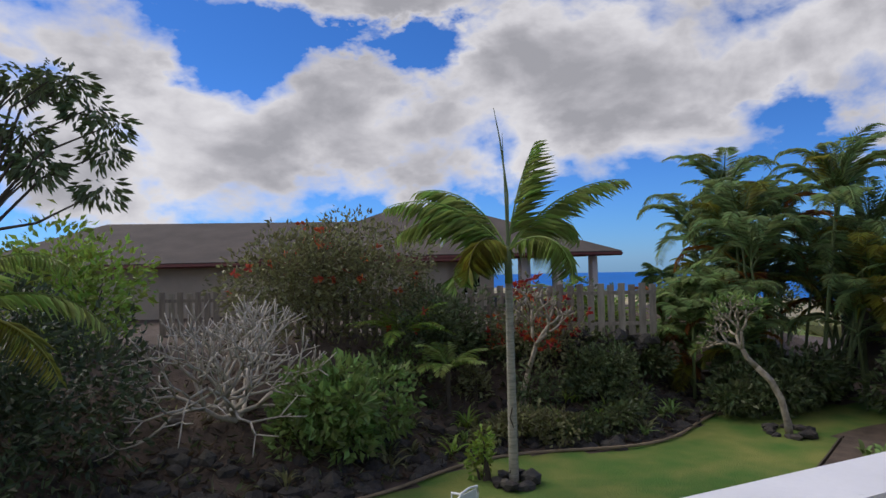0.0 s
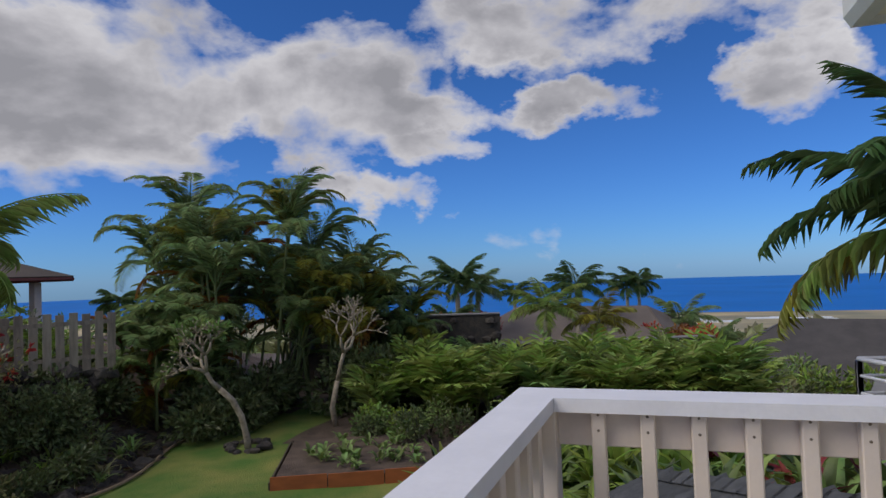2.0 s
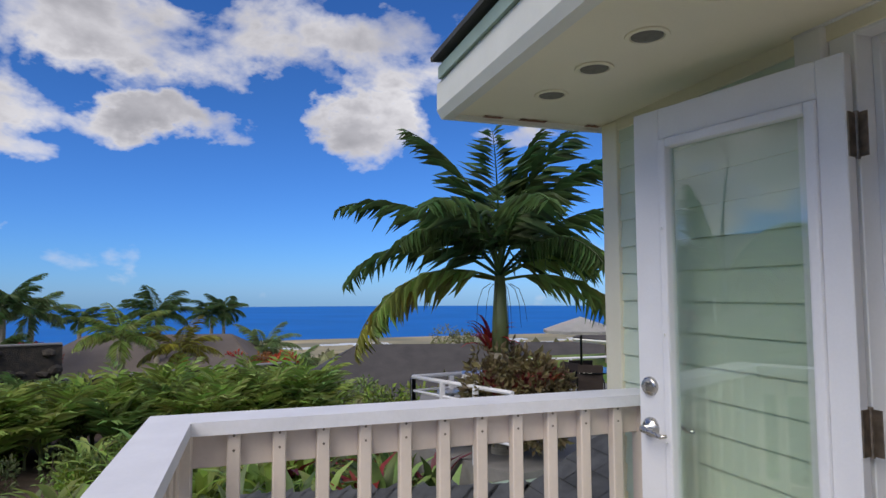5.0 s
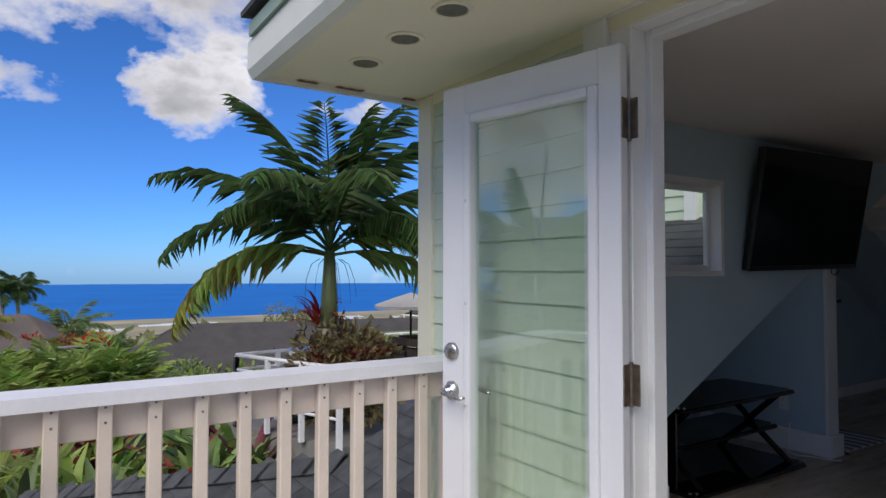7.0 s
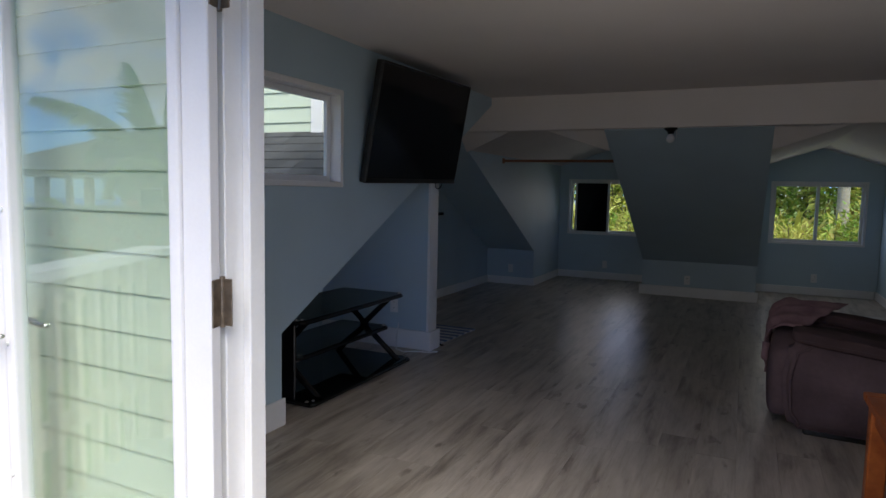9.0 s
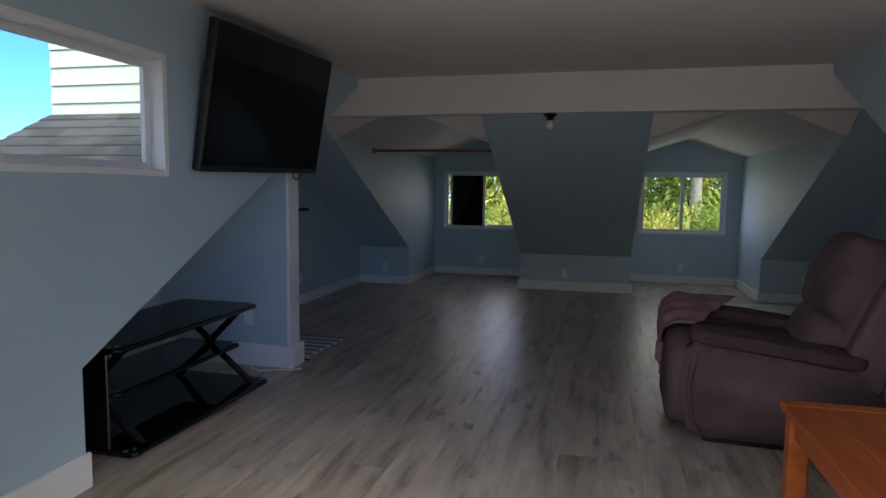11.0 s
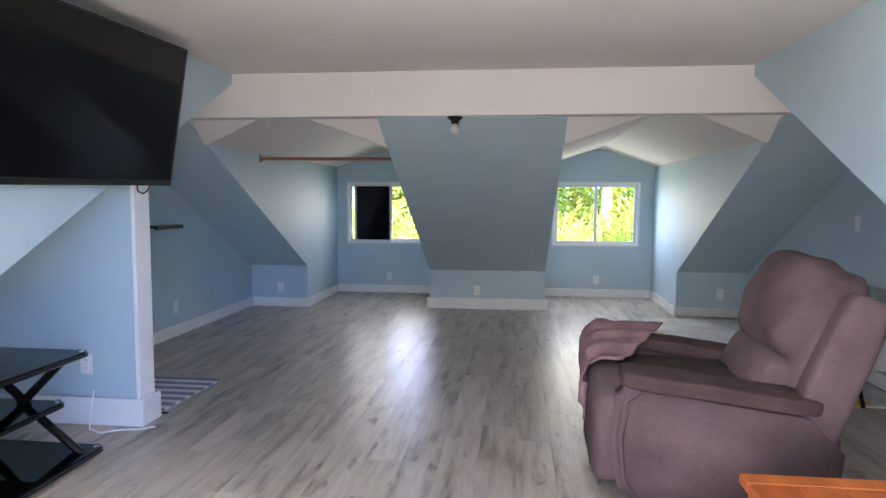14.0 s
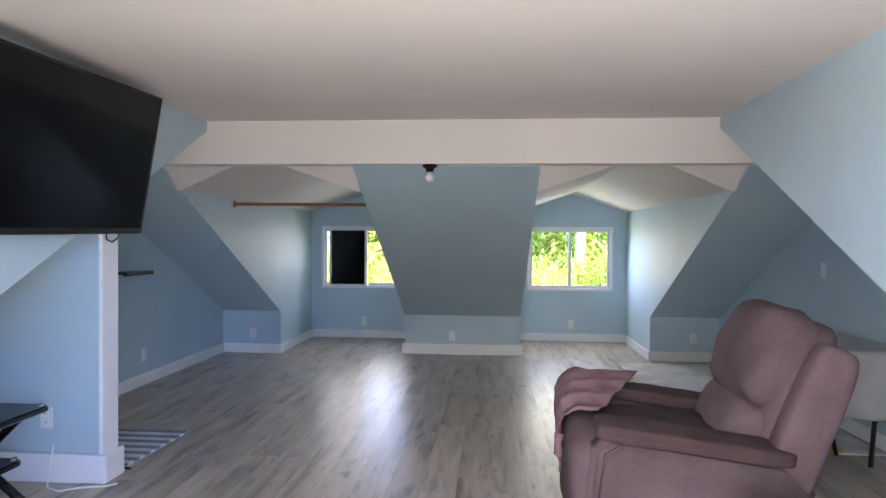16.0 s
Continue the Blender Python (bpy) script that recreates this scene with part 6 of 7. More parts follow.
# leaf litter, twigs and undergrowth on the bank
bm = bmesh.new()
for k in range(5200):
    x = R.uniform(-13.5, 6)
    y = lawn_edge(x) - abs(R.gauss(0, 2.6)) - 0.15
    d = Vector((R.gauss(0, 1), R.gauss(0, 1), R.uniform(0.0, 0.8))).normalized()
    leaf_quad(bm, Vector(gz(x, y, 0.03)), d, d.orthogonal().normalized(), R.uniform(0.10, 0.32), R.uniform(0.02, 0.09), 0.1, k % 4)
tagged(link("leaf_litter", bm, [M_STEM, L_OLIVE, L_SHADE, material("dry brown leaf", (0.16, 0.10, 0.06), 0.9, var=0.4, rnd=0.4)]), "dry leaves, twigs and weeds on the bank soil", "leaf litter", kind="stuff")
for k in range(20):
    x = R.uniform(-12.5, -4.0)
    y = lawn_edge(x) - R.uniform(1.2, 5.0)
    bush("shrub", "small mixed shrub on the planted bank", gz(x, y), (0.75, 0.7, R.uniform(0.7, 1.5)), 620, 0.13, (L_SHADE, L_OLIVE, L_BUSH, L_SHADE)[k % 4], 1200 + k, lumps=6, stems=4)

# ---- houses and distance ----
def hip_roof(bm, c, ux, half_l, half_w, eave, ridge, ridge_half, t=0.12):
    """A hip roof: centre c, length along ux."""
    ux = Vector((*ux, 0)).normalized()
    uy = Vector((-ux.y, ux.x, 0))
    P3 = lambda a, b, z: Vector((c[0], c[1], 0)) + ux * a + uy * b + Vector((0, 0, z))
    e = [P3(-half_l, -half_w, eave), P3(half_l, -half_w, eave), P3(half_l, half_w, eave), P3(-half_l, half_w, eave)]
    r = [P3(-ridge_half, 0, ridge), P3(ridge_half, 0, ridge)]
    for f in ([e[0], e[1], r[1], r[0]], [e[1], e[2], r[1]], [e[2], e[3], r[0], r[1]], [e[3], e[0], r[0]]):
        quad_slab(bm, f, t)
    return e


def house(name, label, c, ux, hl, hw, base, eave, ridge, rh, rmat, wmat, trim):
    o = thing(name, label, "house")
    bm = bmesh.new()
    e = hip_roof(bm, c, ux, hl, hw, eave, ridge, rh)
    part("roof", bm, rmat, o)
    bm = bmesh.new()
    for a, b in zip(e, e[1:] + e[:1]):
        tube(bm, [a, b], 0.09, 4)
    part("fascia", bm, trim, o)
    u = Vector((*ux, 0)).normalized()
    v = Vector((-u.y, u.x, 0))
    q = [Vector((c[0], c[1], 0)) + u * (s * (hl - 0.9)) + v * (w * (hw - 0.9)) for s, w in ((-1, -1), (1, -1), (1, 1), (-1, 1))]
    return o, q, P([(p.x, p.y) for p in q], "z", base, eave + 0.05)


# long brown-roofed neighbour behind the fence
ux = Vector((-0.965, 0.262, 0)).normalized()
o, q, bm = house("neighbour_house", "long beige house with a brown shingle hip roof behind the fence", (-3.4, -31.6), (ux.x, ux.y), 9.6, 5.6, -1.0, 1.5, 3.35, 5.8, M_BROOF, M_STUCCO, M_REDTRIM)
part("wall", bm, M_STUCCO, o)
o2, q, bm = house("neighbour_pavilion", "corner pavilion with a brown hip roof and white columns", (-11.6, -29.2), (ux.x, ux.y), 7.5, 5.4, -1.0, 1.62, 4.0, 1.4, M_BROOF, M_STUCCO, M_REDTRIM)
bm.free()
uy = Vector((-ux.y, ux.x, 0))
C2 = Vector((-11.6, -29.2, 0))
bmw = bmesh.new()
wq = [C2 + ux * a + uy * b for a, b in ((-6.6, -4.2), (2.2, -4.2), (2.2, 4.3), (-6.6, 4.3))]
prism(bmw, [(p.x, p.y) for p in wq], "z", -1.0, 1.52)
part("wall", bmw, M_STUCCO, o2)
for a, b in ((6.6, 4.5), (6.6, -4.5), (5.0, -4.5), (3.4, -4.5), (6.6, 0.0)):
    p = C2 + ux * a + uy * b
    part("column", B((p.x - 0.15, p.y - 0.15, -1.0), (p.x + 0.15, p.y + 0.15, 1.52), 0.02), M_CREAM, o2)
for a in (-1.4, 1.2):
    p = C2 + ux * a - uy * 4.22
    w = part("window", B((p.x - 0.6, p.y - 0.05, 0.0), (p.x + 0.6, p.y + 0.05, 1.2), 0.01), M_TRIM, o2)
    part("pane", B((p.x - 0.5, p.y - 0.08, 0.1), (p.x + 0.5, p.y + 0.08, 1.1)), M_SCREEN, w)
pv = thing("roof_vent", "small white vent on the brown roof", "vent", (-10.2, -24.6, 2.35))
part("pipe", T([(0, 0, -0.3), (0, 0, 0.28)], 0.05, 8), M_PLASTIC, pv)

# roofs below towards the sea
def far_house(label, c, ux, hl, hw, eave, ridge, rh, mat):
    o, q, bm = house("far_house", label, c, ux, hl, hw, eave - 3, eave, ridge, rh, mat, M_STUCCO, M_GUTTER)
    part("wall", bm, M_STUCCO, o)
far_house("house with a tan roof beyond the lava wall", (-34, -5.0), (0.2, 1), 6.0, 5.0, -2.7, -0.8, 3.5, M_TROOF)
far_house("house with a dark grey hip roof below the garden", (-31, 7.6), (0.25, 1), 7.5, 6.0, -4.1, -1.4, 3.0, M_GROOF)
far_house("house with a dark grey hip roof below the garden", (-36, 17.0), (0.25, 1), 8.0, 5.5, -4.3, -1.9, 4.0, M_GROOF)
far_house("house with a grey gabled roof beyond the terrace", (-18.2, 18.6), (1, 0.3), 6.0, 5.0, -0.6, 1.9, 2.0, M_GROOF)
far_house("distant house among trees", (-70, -18), (0.1, 1), 8, 6, -6.5, -4.0, 4, M_TROOF)

# lava walls
def lava_wall(label, a, b, z0, z1, th, top=None):
    o = thing("lava_wall", label, "wall")
    a, b = Vector((*a, 0)), Vector((*b, 0))
    d = (b - a).normalized()
    s = Vector((-d.y, d.x, 0)) * th / 2
    part("core", P([(p.x, p.y) for p in (a + s, b + s, b - s, a - s)], "z", z0, z1 - 0.04), M_ROCK, o)
    bm = bmesh.new()
    n = int((b - a).length * (z1 - z0) * 5)
    for k in range(n):
        p = a.lerp(b, R.random()) + s * R.choice((-1, 1))
        rock(bm, (p.x, p.y, R.uniform(z0, z1 - 0.12)), R.uniform(0.14, 0.24), R)
    part("stones", bm, M_ROCK, o)["kind"] = "stuff"
    part("coping", P([(p.x, p.y) for p in (a + s * 1.15, b + s * 1.15, b - s * 1.15, a - s * 1.15)], "z", z1 - 0.04, z1), M_PAVE, o)
    return o
lava_wall("black lava rock wall with a flat top", (-21.5, -6.6), (-19.5, -14), -3.2, -0.15, 0.5)
lava_wall("long low lava rock wall beside the hedge", (-25, 0.8), (-21.5, -9.0), -4.0, -1.35, 0.5)
lava_wall("lava rock wall topped with red flowers", (-33.5, -4.2), (-29.5, 0.9), -4.6, -2.2, 0.6)
for k in range(6):
    u = k / 5
    bush("bougainvillea", "red-orange flowering hedge on the lava wall", (-33.5 + 4.0 * u, -4.2 + 5.1 * u, -2.35), (0.9, 0.9, 0.95), 700, 0.16, L_FLOWER if k % 2 else L_DRY, 900 + k, lumps=6, stems=2)

# palms and trees in the distance
def far_palm(x, y, z, h, ln, mat, n, label, tr=0.13, up=(0.0, 1.2)):
    rng = random.Random(int(x * 17 + y * 31) & 1023)
    fr = ring_fronds(n, ln, rng, up, (0.9, 1.6), pairs=24, leaf=0.55, wide=0.05, hang=0.6)
    palm("palm", label, (x, y, z - h), h, fr, tr, mat, 0.5)
far_palm(-29, -10.4, 0.9, 5.2, 2.0, L_DARK, 16, "dark palm beyond the lava wall")
far_palm(-31, -9.9, 0.4, 4.9, 1.9, L_ARECA, 12, "blue-green palm beyond the lava wall")
far_palm(-27, -5.7, -0.4, 4.0, 2.1, L_PALM, 14, "yellow-green palm beyond the hedge")
far_palm(-31, -4.8, 0.45, 4.6, 2.1, L_DARK, 15, "tall palm beyond the hedge")
far_palm(-27.5, -3.6, -1.0, 3.2, 2.0, L_YELLOW, 10, "yellowing palm beyond the hedge")
far_palm(-40, -2.7, 0.1, 5.5, 1.6, L_DARK, 11, "slim palm on a tall bare trunk", 0.1)
far_palm(-40, -2.0, 0.3, 5.8, 1.6, L_DARK, 11, "slim palm on a tall bare trunk", 0.1)
far_palm(-35, 0.1, -1.7, 3.0, 2.3, L_ARECA, 16, "spreading date palm behind the red hedge")
far_palm(-44, -10.6, -0.3, 4.0, 1.7, L_DARK, 12, "distant dark palm on the slope")
far_palm(-27, -10.0, -0.9, 4.0, 1.5, L_DARK, 12, "distant dark palm on the slope")
far_palm(-38, 2.3, -2.9, 3.0, 1.6, L_ARECA, 12, "distant small palm near the plain")
far_palm(-24, -26.5, 0.4, 4.0, 1.3, L_DARK, 11, "distant palm beside the pavilion")
for k, (x, y, z, s, m) in enumerate(((-24, -10.5, -2.2, 1.7, L_DRY), (-26, -8.6, -2.0, 1.3, L_RED), (-23.5, -12.5, -2.2, 1.8, L_BUSH), (-30, -0.2, -3.6, 1.2, L_RED), (-26, 3.6, -4.2, 1.7, L_BUSH), (-28, 0.6, -4.2, 1.4, L_LIME), (-22, 4.2, -3.8, 1.6, L_LIME), (-21, 6.5, -3.6, 1.7, L_OLIVE),
                                     (-20, 1.4, -3.7, 1.4, L_OLIVE), (-19, -0.6, -3.3, 1.2, L_LIME), (-40, 6.5, -5.2, 2.0, L_SHADE), (-48, 16, -3.6, 2.2, L_OLIVE), (-60, -8, -6.2, 2.4, L_SHADE), (-60, 4, -6.8, 2.4, L_SHADE), (-58, 22, -5.0, 2.6, L_SHADE), (-30, -17, -2.6, 2.0, L_SHADE), (-36, -14, -2.9, 2.2, L_BUSH), (-27, -22, -1.9, 2.0, L_SHADE), (-22, 3.4, -4.0, 1.5, L_SHADE), (-25, 11, -4.4, 1.6, L_LIME))):
    bush("garden_tree", "leafy garden tree or shrub on the slope below", (x, y, z), (s, s, s * 1.15), 900, 0.22, m, 950 + k, category="tree", lumps=8, stems=4)
bm = bmesh.new()
for k in range(2600):
    x = -70 - 420 * R.random() ** 1.6
    y = R.uniform(-1, 1) * (40 - x * 0.9)
    s = R.uniform(0.9, 2.4)
    for j in range(5):
        d = Vector((R.gauss(0, 1), R.gauss(0, 1), abs(R.gauss(0.5, 0.6)))).normalized()
        leaf_quad(bm, Vector((x, y, ground_z(x, y) - 0.3)) + d * s * 0.3, d, d.orthogonal().normalized(), s, s * 0.9, 0.1)
tagged(link("far_scrub", bm, L_OLIVE), "distant scrub and trees on the slope to the coast", "scrub", kind="stuff")
bm = bmesh.new()
for k in range(32):
    x, y = -900 + R.uniform(-120, 120), R.uniform(-100, 700)
    zz = ground_z(x, y)
    box(bm, (x, y, zz - 2), (x + R.uniform(8, 25), y + R.uniform(10, 40), zz + R.uniform(0.8, 2.2)))
tagged(link("coastal_buildings", bm, M_PLASTIC), "tiny white buildings on the coastal plain", "buildings", kind="stuff")

# lower terrace with white pipe railing
tz = -0.95
setting(link("terrace", P([(-8.4, 1.0), (-6.3, 1.85), (-7.6, 9.5), (-13, 9.5), (-13, 2.6)], "z", -2.7, tz), M_PAVE), "paved garden terrace below the deck", "terrace")
tr = thing("terrace_railing", "white tubular railing round the lower terrace", "railing")
cor = [Vector((-8.5, 3.0, 0)), Vector((-8.2, 1.05, 0)), Vector((-6.2, 1.8, 0))]
for a, b in zip(cor, cor[1:]):
    for zz in (0.09, -0.12, -0.34, -0.56):
        part("rail", T([(a.x, a.y, zz), (b.x, b.y, zz)], 0.030 if zz > 0 else 0.02, 8), M_RAIL, tr)
    n = 3
    for i in range(n + 1):
        p = a.lerp(b, i / n)
        part("post", B((p.x - 0.035, p.y - 0.035, tz), (p.x + 0.035, p.y + 0.035, 0.07), 0.005), M_RAIL, tr)
for a, b in ((Vector((-13, 5.0, 0)), Vector((-13, 9.5, 0))),):
    for zz in (-0.28, -0.6):
        part("rail", T([(a.x, a.y, zz), (b.x, b.y, zz)], 0.03, 8), M_RAIL, tr)
    for i in range(4):
        p = a.lerp(b, i / 3)
        part("post", B((p.x - 0.035, p.y - 0.035, tz), (p.x + 0.035, p.y + 0.035, -0.28), 0.005), M_RAIL, tr)
gr = thing("barbecue_grill", "stainless steel barbecue grill with its lid closed", "grill", (-7.95, 2.2, tz), 70)
part("cart", B((-0.45, -0.28, 0.05), (0.45, 0.28, 0.80), 0.02), M_BLACK, gr)
part("lid", P([(-0.26, 0.80), (0.26, 0.80), (0.26, 0.98), (0.10, 1.10), (-0.18, 1.08), (-0.26, 0.95)], "x", -0.42, 0.42), M_STEEL, gr, "brushed steel lid")
part("handle", T([(-0.3, -0.30, 0.9), (0.3, -0.30, 0.9)], 0.015, 8), M_STEEL, gr)
part("side_shelf", B((-0.8, -0.25, 0.78), (-0.46, 0.25, 0.81), 0.006), M_STEEL, gr)
um = thing("patio_umbrella", "white open patio umbrella over the terrace table", "umbrella", (-10.35, 5.25, tz))
part("pole", T([(0, 0, 0), (0, 0, 1.79)], 0.025, 10), M_BLACK, um)
can = bmesh.new()
n = 8
apex = can.verts.new((0, 0, 1.82))
rim = [can.verts.new((0.80 * math.cos(2 * math.pi * k / n), 0.80 * math.sin(2 * math.pi * k / n), 1.55)) for k in range(n)]
midr = [can.verts.new((0.4 * math.cos(2 * math.pi * k / n), 0.4 * math.sin(2 * math.pi * k / n), 1.69)) for k in range(n)]
low = [can.verts.new((0.805 * math.cos(2 * math.pi * k / n), 0.805 * math.sin(2 * math.pi * k / n), 1.49)) for k in range(n)]
for k in range(n):
    j = (k + 1) % n
    can.faces.new((apex, midr[k], midr[j])), can.faces.new((midr[k], rim[k], rim[j], midr[j])), can.faces.new((rim[k], low[k], low[j], rim[j]))
bmesh.ops.solidify(can, geom=can.faces[:], thickness=0.01)
cn = part("canopy", can, M_CANVAS, um)
for k in range(n):
    part("rib", T([(0, 0, 1.78), (0.785 * math.cos(2 * math.pi * k / n), 0.785 * math.sin(2 * math.pi * k / n), 1.53)], 0.008, 5), M_BLACK, cn)
pt = thing("patio_table", "round glass-topped patio table", "table", (-10.35, 5.45, tz))
part("tabletop", lathe([(0.6, 0.70), (0.61, 0.715), (0.6, 0.73)], 28), M_SMOKE, pt)
part("pedestal", lathe([(0.3, 0.0), (0.28, 0.03), (0.04, 0.06), (0.04, 0.69)], 16), M_BLACK, pt)
M_SLING = material("dark brown sling fabric", (0.06, 0.042, 0.032), 0.8, var=0.2, fine=120, bump=0.2)
def patio_chair():
    o = thing("patio_chair", "brown sling patio chair by the round table", "chair", (-9.6, 5.0, tz), 60, "chairs round the patio table")
    part("seat", B((-0.25, -0.25, 0.38), (0.25, 0.25, 0.41), 0.01), M_SLING, o)
    part("backrest", B((-0.25, 0.22, 0.42), (0.25, 0.25, 0.92), 0.01, pose(0, 0, 0, -8)), M_SLING, o)
    for x in (-0.25, 0.25):
        for y in (-0.22, 0.24):
            part("leg", T([(x, y, 0), (x, y * 0.95, 0.6 if y < 0 else 0.4)], 0.014, 6), M_BLACK, o)
        part("armrest", T([(x, -0.22, 0.6), (x, 0.27, 0.62)], 0.016, 6), M_BLACK, o)
    return o
ch = patio_chair()
for x, y, a in ((-9.9, 6.2, 140), (-11.1, 5.6, 250), (-10.4, 4.7, 10)):
    copy_thing(ch, pose(x, y, tz, 0, 0, a))
L_BROM = leaf_material("brown-green bromeliad leaf", (0.15, 0.12, 0.06), (0.24, 0.19, 0.09), 0.25)
L_TI = leaf_material("bright red ti leaf", (0.50, 0.035, 0.05), (0.30, 0.03, 0.04), 0.3)
bush("bromeliad_mound", "mound of brown-green and red bromeliads round the palm foot", (-7.3, 2.35, -0.75), (0.80, 0.80, 1.45), 6500, 0.13, L_BROM, 77, lumps=13)
for k in range(14):
    a = 2.4 * k
    strap_plant("bromeliad", "red rosette bromeliad by the palm", (-7.15 + 0.5 * math.cos(a), 2.35 + 0.5 * math.sin(a), -0.1 + 0.05 * (k % 5)), 22, 0.34, 0.035, L_RED if k % 3 else L_BROM, 820 + k, group="bromeliads")
strap_plant("bromeliad", "tall red ti plant behind the palm", (-7.62, 2.1, 0.45), 26, 0.62, 0.08, L_TI, 850)
gs = thing("garden_shed_roof", "pale green flat roof below the shingle eave", "roof", (-5.6, 3.4, -1.6), 15)
part("sheet", B((-1.2, -1.6, 0.5), (1.2, 1.6, 0.56), 0.01), M_FLATGREEN, gs)
part("wall", B((-1.1, -1.5, -1.0), (1.1, 1.5, 0.5), 0.01), M_SIDING, gs)
for k in range(34):
    x, y = R.uniform(-9.6, -6.2), R.uniform(-1.2, 1.5) - 0.1
    y = min(y, 0.75 + 0.36 * (x + 8.2)) if x > -8.2 else min(y, 1.0)
    c = k % 6
    strap_plant("ti_plant" if c == 0 else "garden_plant", "red-leaved ti plant before the terrace" if c == 0 else "broad green plant before the terrace", gz(x, y, 0.3), 20, R.uniform(1.0, 1.55), 0.2, L_RED if c == 0 else (L_LIME, L_BUSH, L_PALM, L_DARK)[k % 4], 1700 + k, group="planting before the terrace", up=1.15)
# the glare of daylight outside the windows is put into this pale leaf colour
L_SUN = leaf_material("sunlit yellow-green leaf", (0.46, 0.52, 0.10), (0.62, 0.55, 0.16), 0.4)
# growth behind the far windows
for k in range(16):
    x, y = -2.6 + 0.45 * k, R.uniform(14.5, 17.5)
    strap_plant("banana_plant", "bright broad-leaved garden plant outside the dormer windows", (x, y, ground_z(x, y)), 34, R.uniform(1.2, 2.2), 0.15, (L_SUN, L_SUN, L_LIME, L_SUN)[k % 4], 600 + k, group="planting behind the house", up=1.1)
for k in range(7):
    x = -3.5 + 1.4 * k
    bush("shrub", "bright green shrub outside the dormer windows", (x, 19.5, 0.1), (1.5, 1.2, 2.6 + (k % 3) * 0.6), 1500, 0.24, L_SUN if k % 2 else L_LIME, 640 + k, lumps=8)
for k in range(9):
    x = -2.4 + 0.8 * k
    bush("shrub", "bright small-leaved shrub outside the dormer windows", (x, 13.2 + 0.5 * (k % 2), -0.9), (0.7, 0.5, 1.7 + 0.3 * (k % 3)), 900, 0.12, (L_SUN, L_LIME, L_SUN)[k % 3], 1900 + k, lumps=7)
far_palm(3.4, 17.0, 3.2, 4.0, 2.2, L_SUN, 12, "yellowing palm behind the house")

# shingle courses on the roof beside the deck
rf = bpy.data.objects["roof_deck_side"]
course = 0.145
bm_c = bmesh.new()
y = EAVE_Y
r_shingle = random.Random(5)
tilt = math.atan(SN)
def roof_left(y):
    return -6.2 if y < -1.5 else (-6.2 + (y + 1.5) * 3.5 / 1.75 if y < 0.25 else -2.7 if y < 1.6 else -3.3)
while y < 3.6:
    x = -1.14 - r_shingle.uniform(0.0, 0.3)
    x1 = -1.13
    while x1 > roof_left(y):
        w = r_shingle.choice((0.16, 0.24, 0.31))
        x0 = max(x1 - w, roof_left(y))
        z0 = roof_z(y) + 0.014 + r_shingle.uniform(0, 0.003)
        z1 = roof_z(y + course + 0.02) + 0.003
        a = [(x0 + 0.003, y, z0), (x1 - 0.003, y, z0), (x1 - 0.003, y + course + 0.02, z1), (x0 + 0.003, y + course + 0.02, z1)]
        vs = [bm_c.verts.new(p) for p in a]
        lo = [bm_c.verts.new((p[0], p[1], p[2] - 0.012)) for p in a[:2]]
        bm_c.faces.new(vs), bm_c.faces.new((vs[1], vs[0], lo[0], lo[1]))
        x1 = x0
    y += course
sc = part("shingles", bm_c, M_SHINGLE, rf)
sc["kind"] = "stuff"
bm_h = bmesh.new()
for k in range(18):
    u = k / 18
    a, b = Vector((-6.2, -1.5, roof_z(-1.5) + 0.02)), Vector((-2.7, 0.25, roof_z(0.25) + 0.02))
    p, q = a.lerp(b, u), a.lerp(b, u + 1 / 18 + 0.012)
    d = (q - p).normalized()
    s = d.cross(Vector((0, 0, 1))).normalized() * 0.14
    up = Vector((0, 0, 0.035))
    quad_slab(bm_h, [p - s, q - s, q + up, p + up], 0.012)
    quad_slab(bm_h, [p + up, q + up, q + s - Vector((0, 0, 0.05)), p + s - Vector((0, 0, 0.05))], 0.012)
part("hip_caps", bm_h, M_SHINGLE, rf)["kind"] = "stuff"

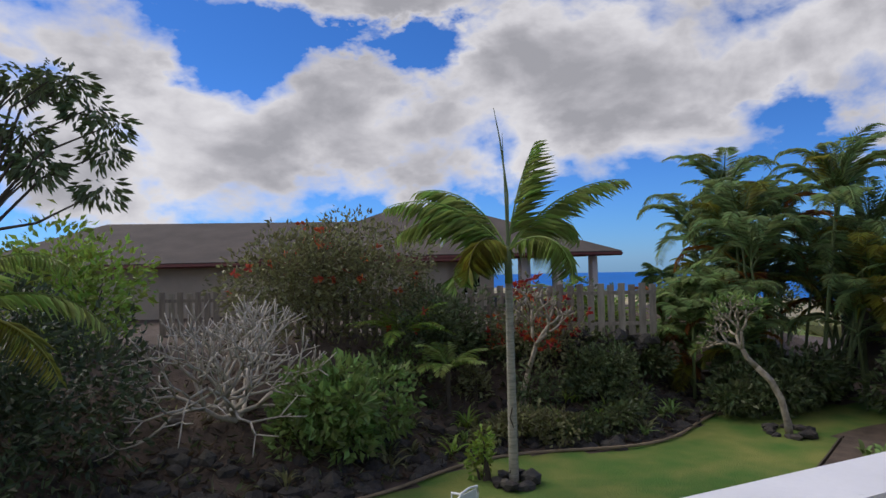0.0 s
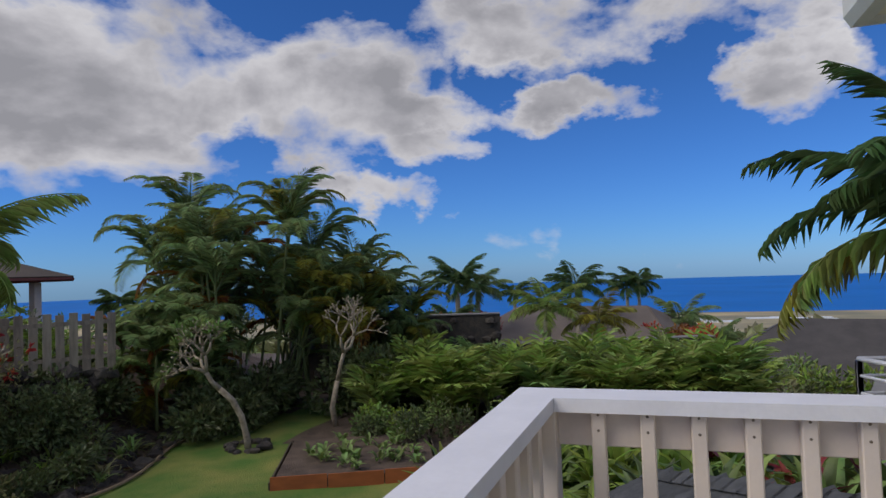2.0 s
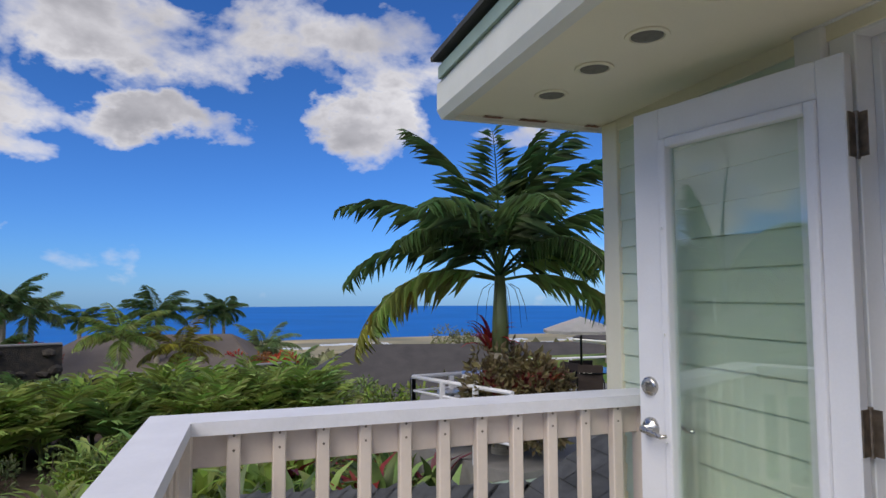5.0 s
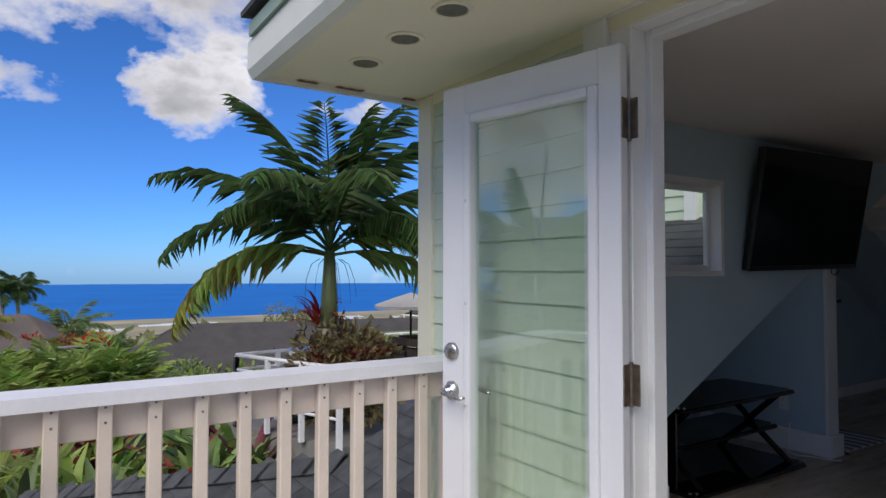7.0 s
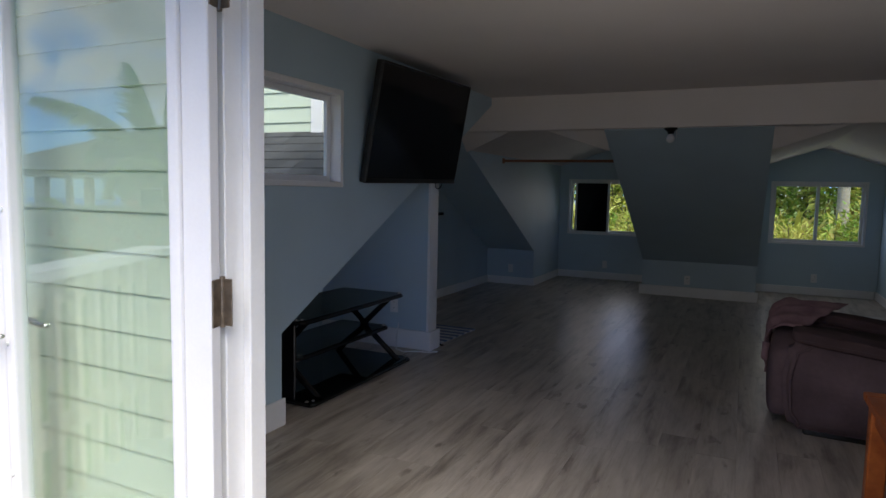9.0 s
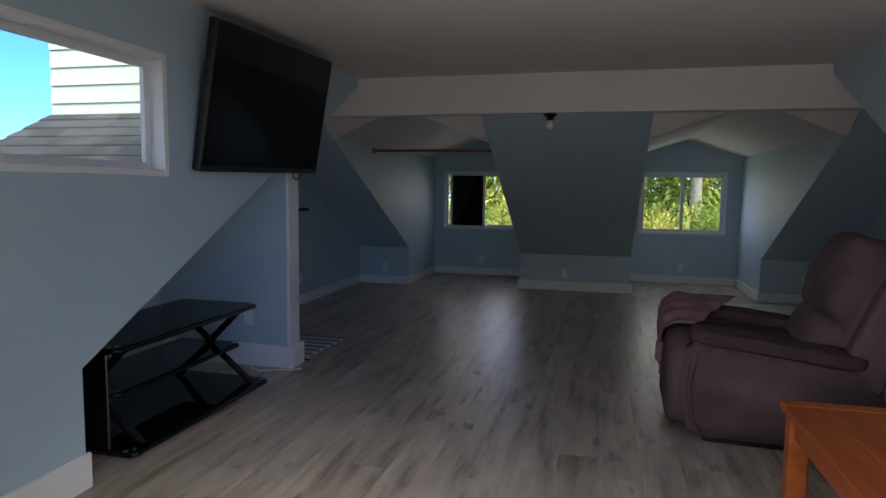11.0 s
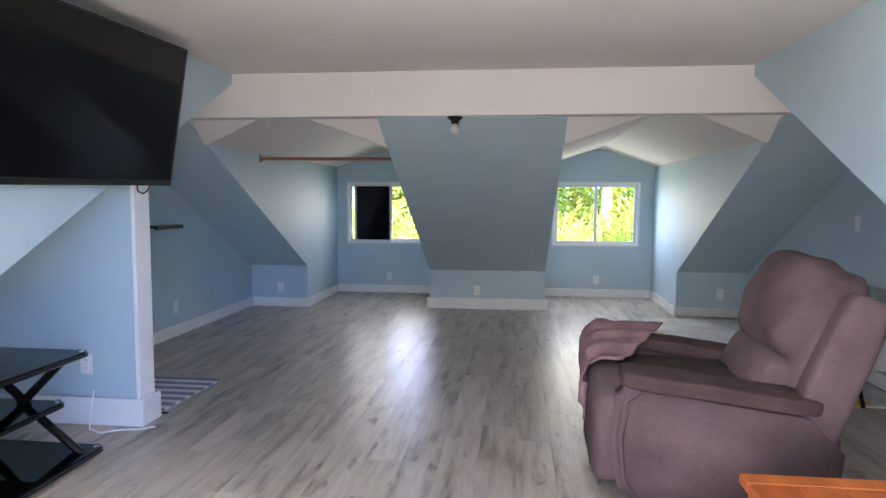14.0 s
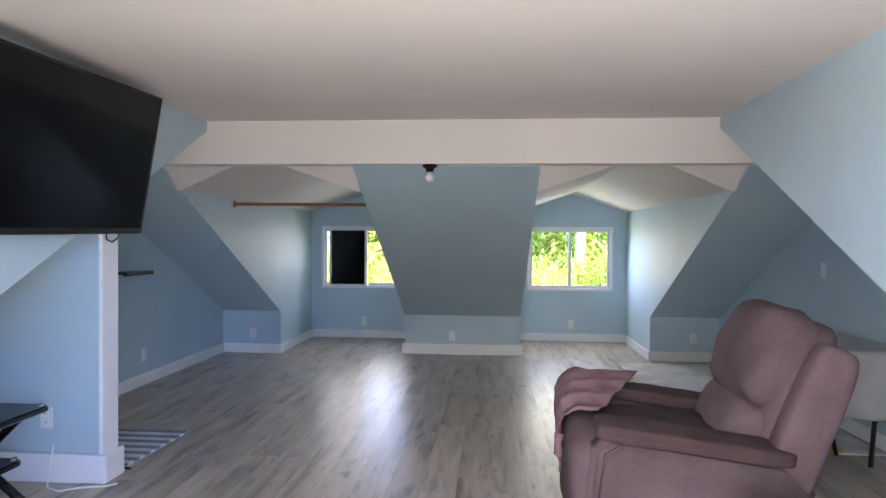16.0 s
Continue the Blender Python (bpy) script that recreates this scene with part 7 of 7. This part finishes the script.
# white garden chair on the lawn
gc = thing("garden_chair", "white plastic garden chair on the lawn", "chair", (-2.75, -9.2, -2.6), 25)
part("seat", B((-0.23, -0.23, 0.41), (0.23, 0.23, 0.44), 0.012), M_PLASTIC, gc)
part("back_frame", T([(-0.23, 0.22, 0.42), (-0.25, 0.28, 0.72), (-0.18, 0.31, 0.84), (0.0, 0.32, 0.87), (0.18, 0.31, 0.84), (0.25, 0.28, 0.72), (0.23, 0.22, 0.42)], 0.018, 8), M_PLASTIC, gc, smooth=True)
part("back_panel", B((-0.22, 0.27, 0.5), (0.22, 0.285, 0.80), 0.005), M_PLASTIC, gc)
for x in (-0.21, 0.21):
    for y in (-0.2, 0.2):
        part("leg", T([(x, y, 0.42), (x * 1.1, y * 1.1, 0.0)], [0.02, 0.016], 8), M_PLASTIC, gc)
    part("armrest", T([(x * 1.15, -0.2, 0.42), (x * 1.2, -0.2, 0.62), (x * 1.2, 0.26, 0.66)], 0.018, 8), M_PLASTIC, gc)
# ---- laminate planks, pieces of the floor ----
floor_ob = bpy.data.objects["floor"]
PW, PL = 0.185, 1.22
plank_cache = {}


def plank_mesh(w, ln):
    key = (round(w, 3), round(ln, 3))
    if key not in plank_cache:
        bm = bmesh.new()
        lo, hi, c = (-w / 2 + 0.0003, -ln / 2 + 0.0003), (w / 2 - 0.0003, ln / 2 - 0.0003), 0.0007
        base = [bm.verts.new((x, y, -0.006)) for x, y in ((lo[0], lo[1]), (hi[0], lo[1]), (hi[0], hi[1]), (lo[0], hi[1]))]
        mid = [bm.verts.new((x, y, -0.0006)) for x, y in ((lo[0], lo[1]), (hi[0], lo[1]), (hi[0], hi[1]), (lo[0], hi[1]))]
        top = [bm.verts.new((x, y, 0.0)) for x, y in ((lo[0] + c, lo[1] + c), (hi[0] - c, lo[1] + c), (hi[0] - c, hi[1] - c), (lo[0] + c, hi[1] - c))]
        for a, b in ((base, mid), (mid, top)):
            for i in range(4):
                bm.faces.new((a[i], a[(i + 1) % 4], b[(i + 1) % 4], b[i]))
        bm.faces.new(top)
        me = bpy.data.meshes.new("plank")
        bm.to_mesh(me)
        bm.free()
        me.materials.append(M_PLANK)
        plank_cache[key] = me
    return plank_cache[key]


x = GL
while x < GR - 0.01:
    w = min(PW, GR - x)
    y = 0.13 - random.choice((0.0, 0.25, 0.45, 0.62, 0.8))
    while y < YF:
        a, b = max(y, 0.13), min(y + PL, YF)
        if b - a > 0.03:
            o = new("plank", plank_mesh(w, b - a))
            o.location = (x + w / 2, (a + b) / 2, 0.0)
            o.parent = floor_ob
        y += PL
    x += PW
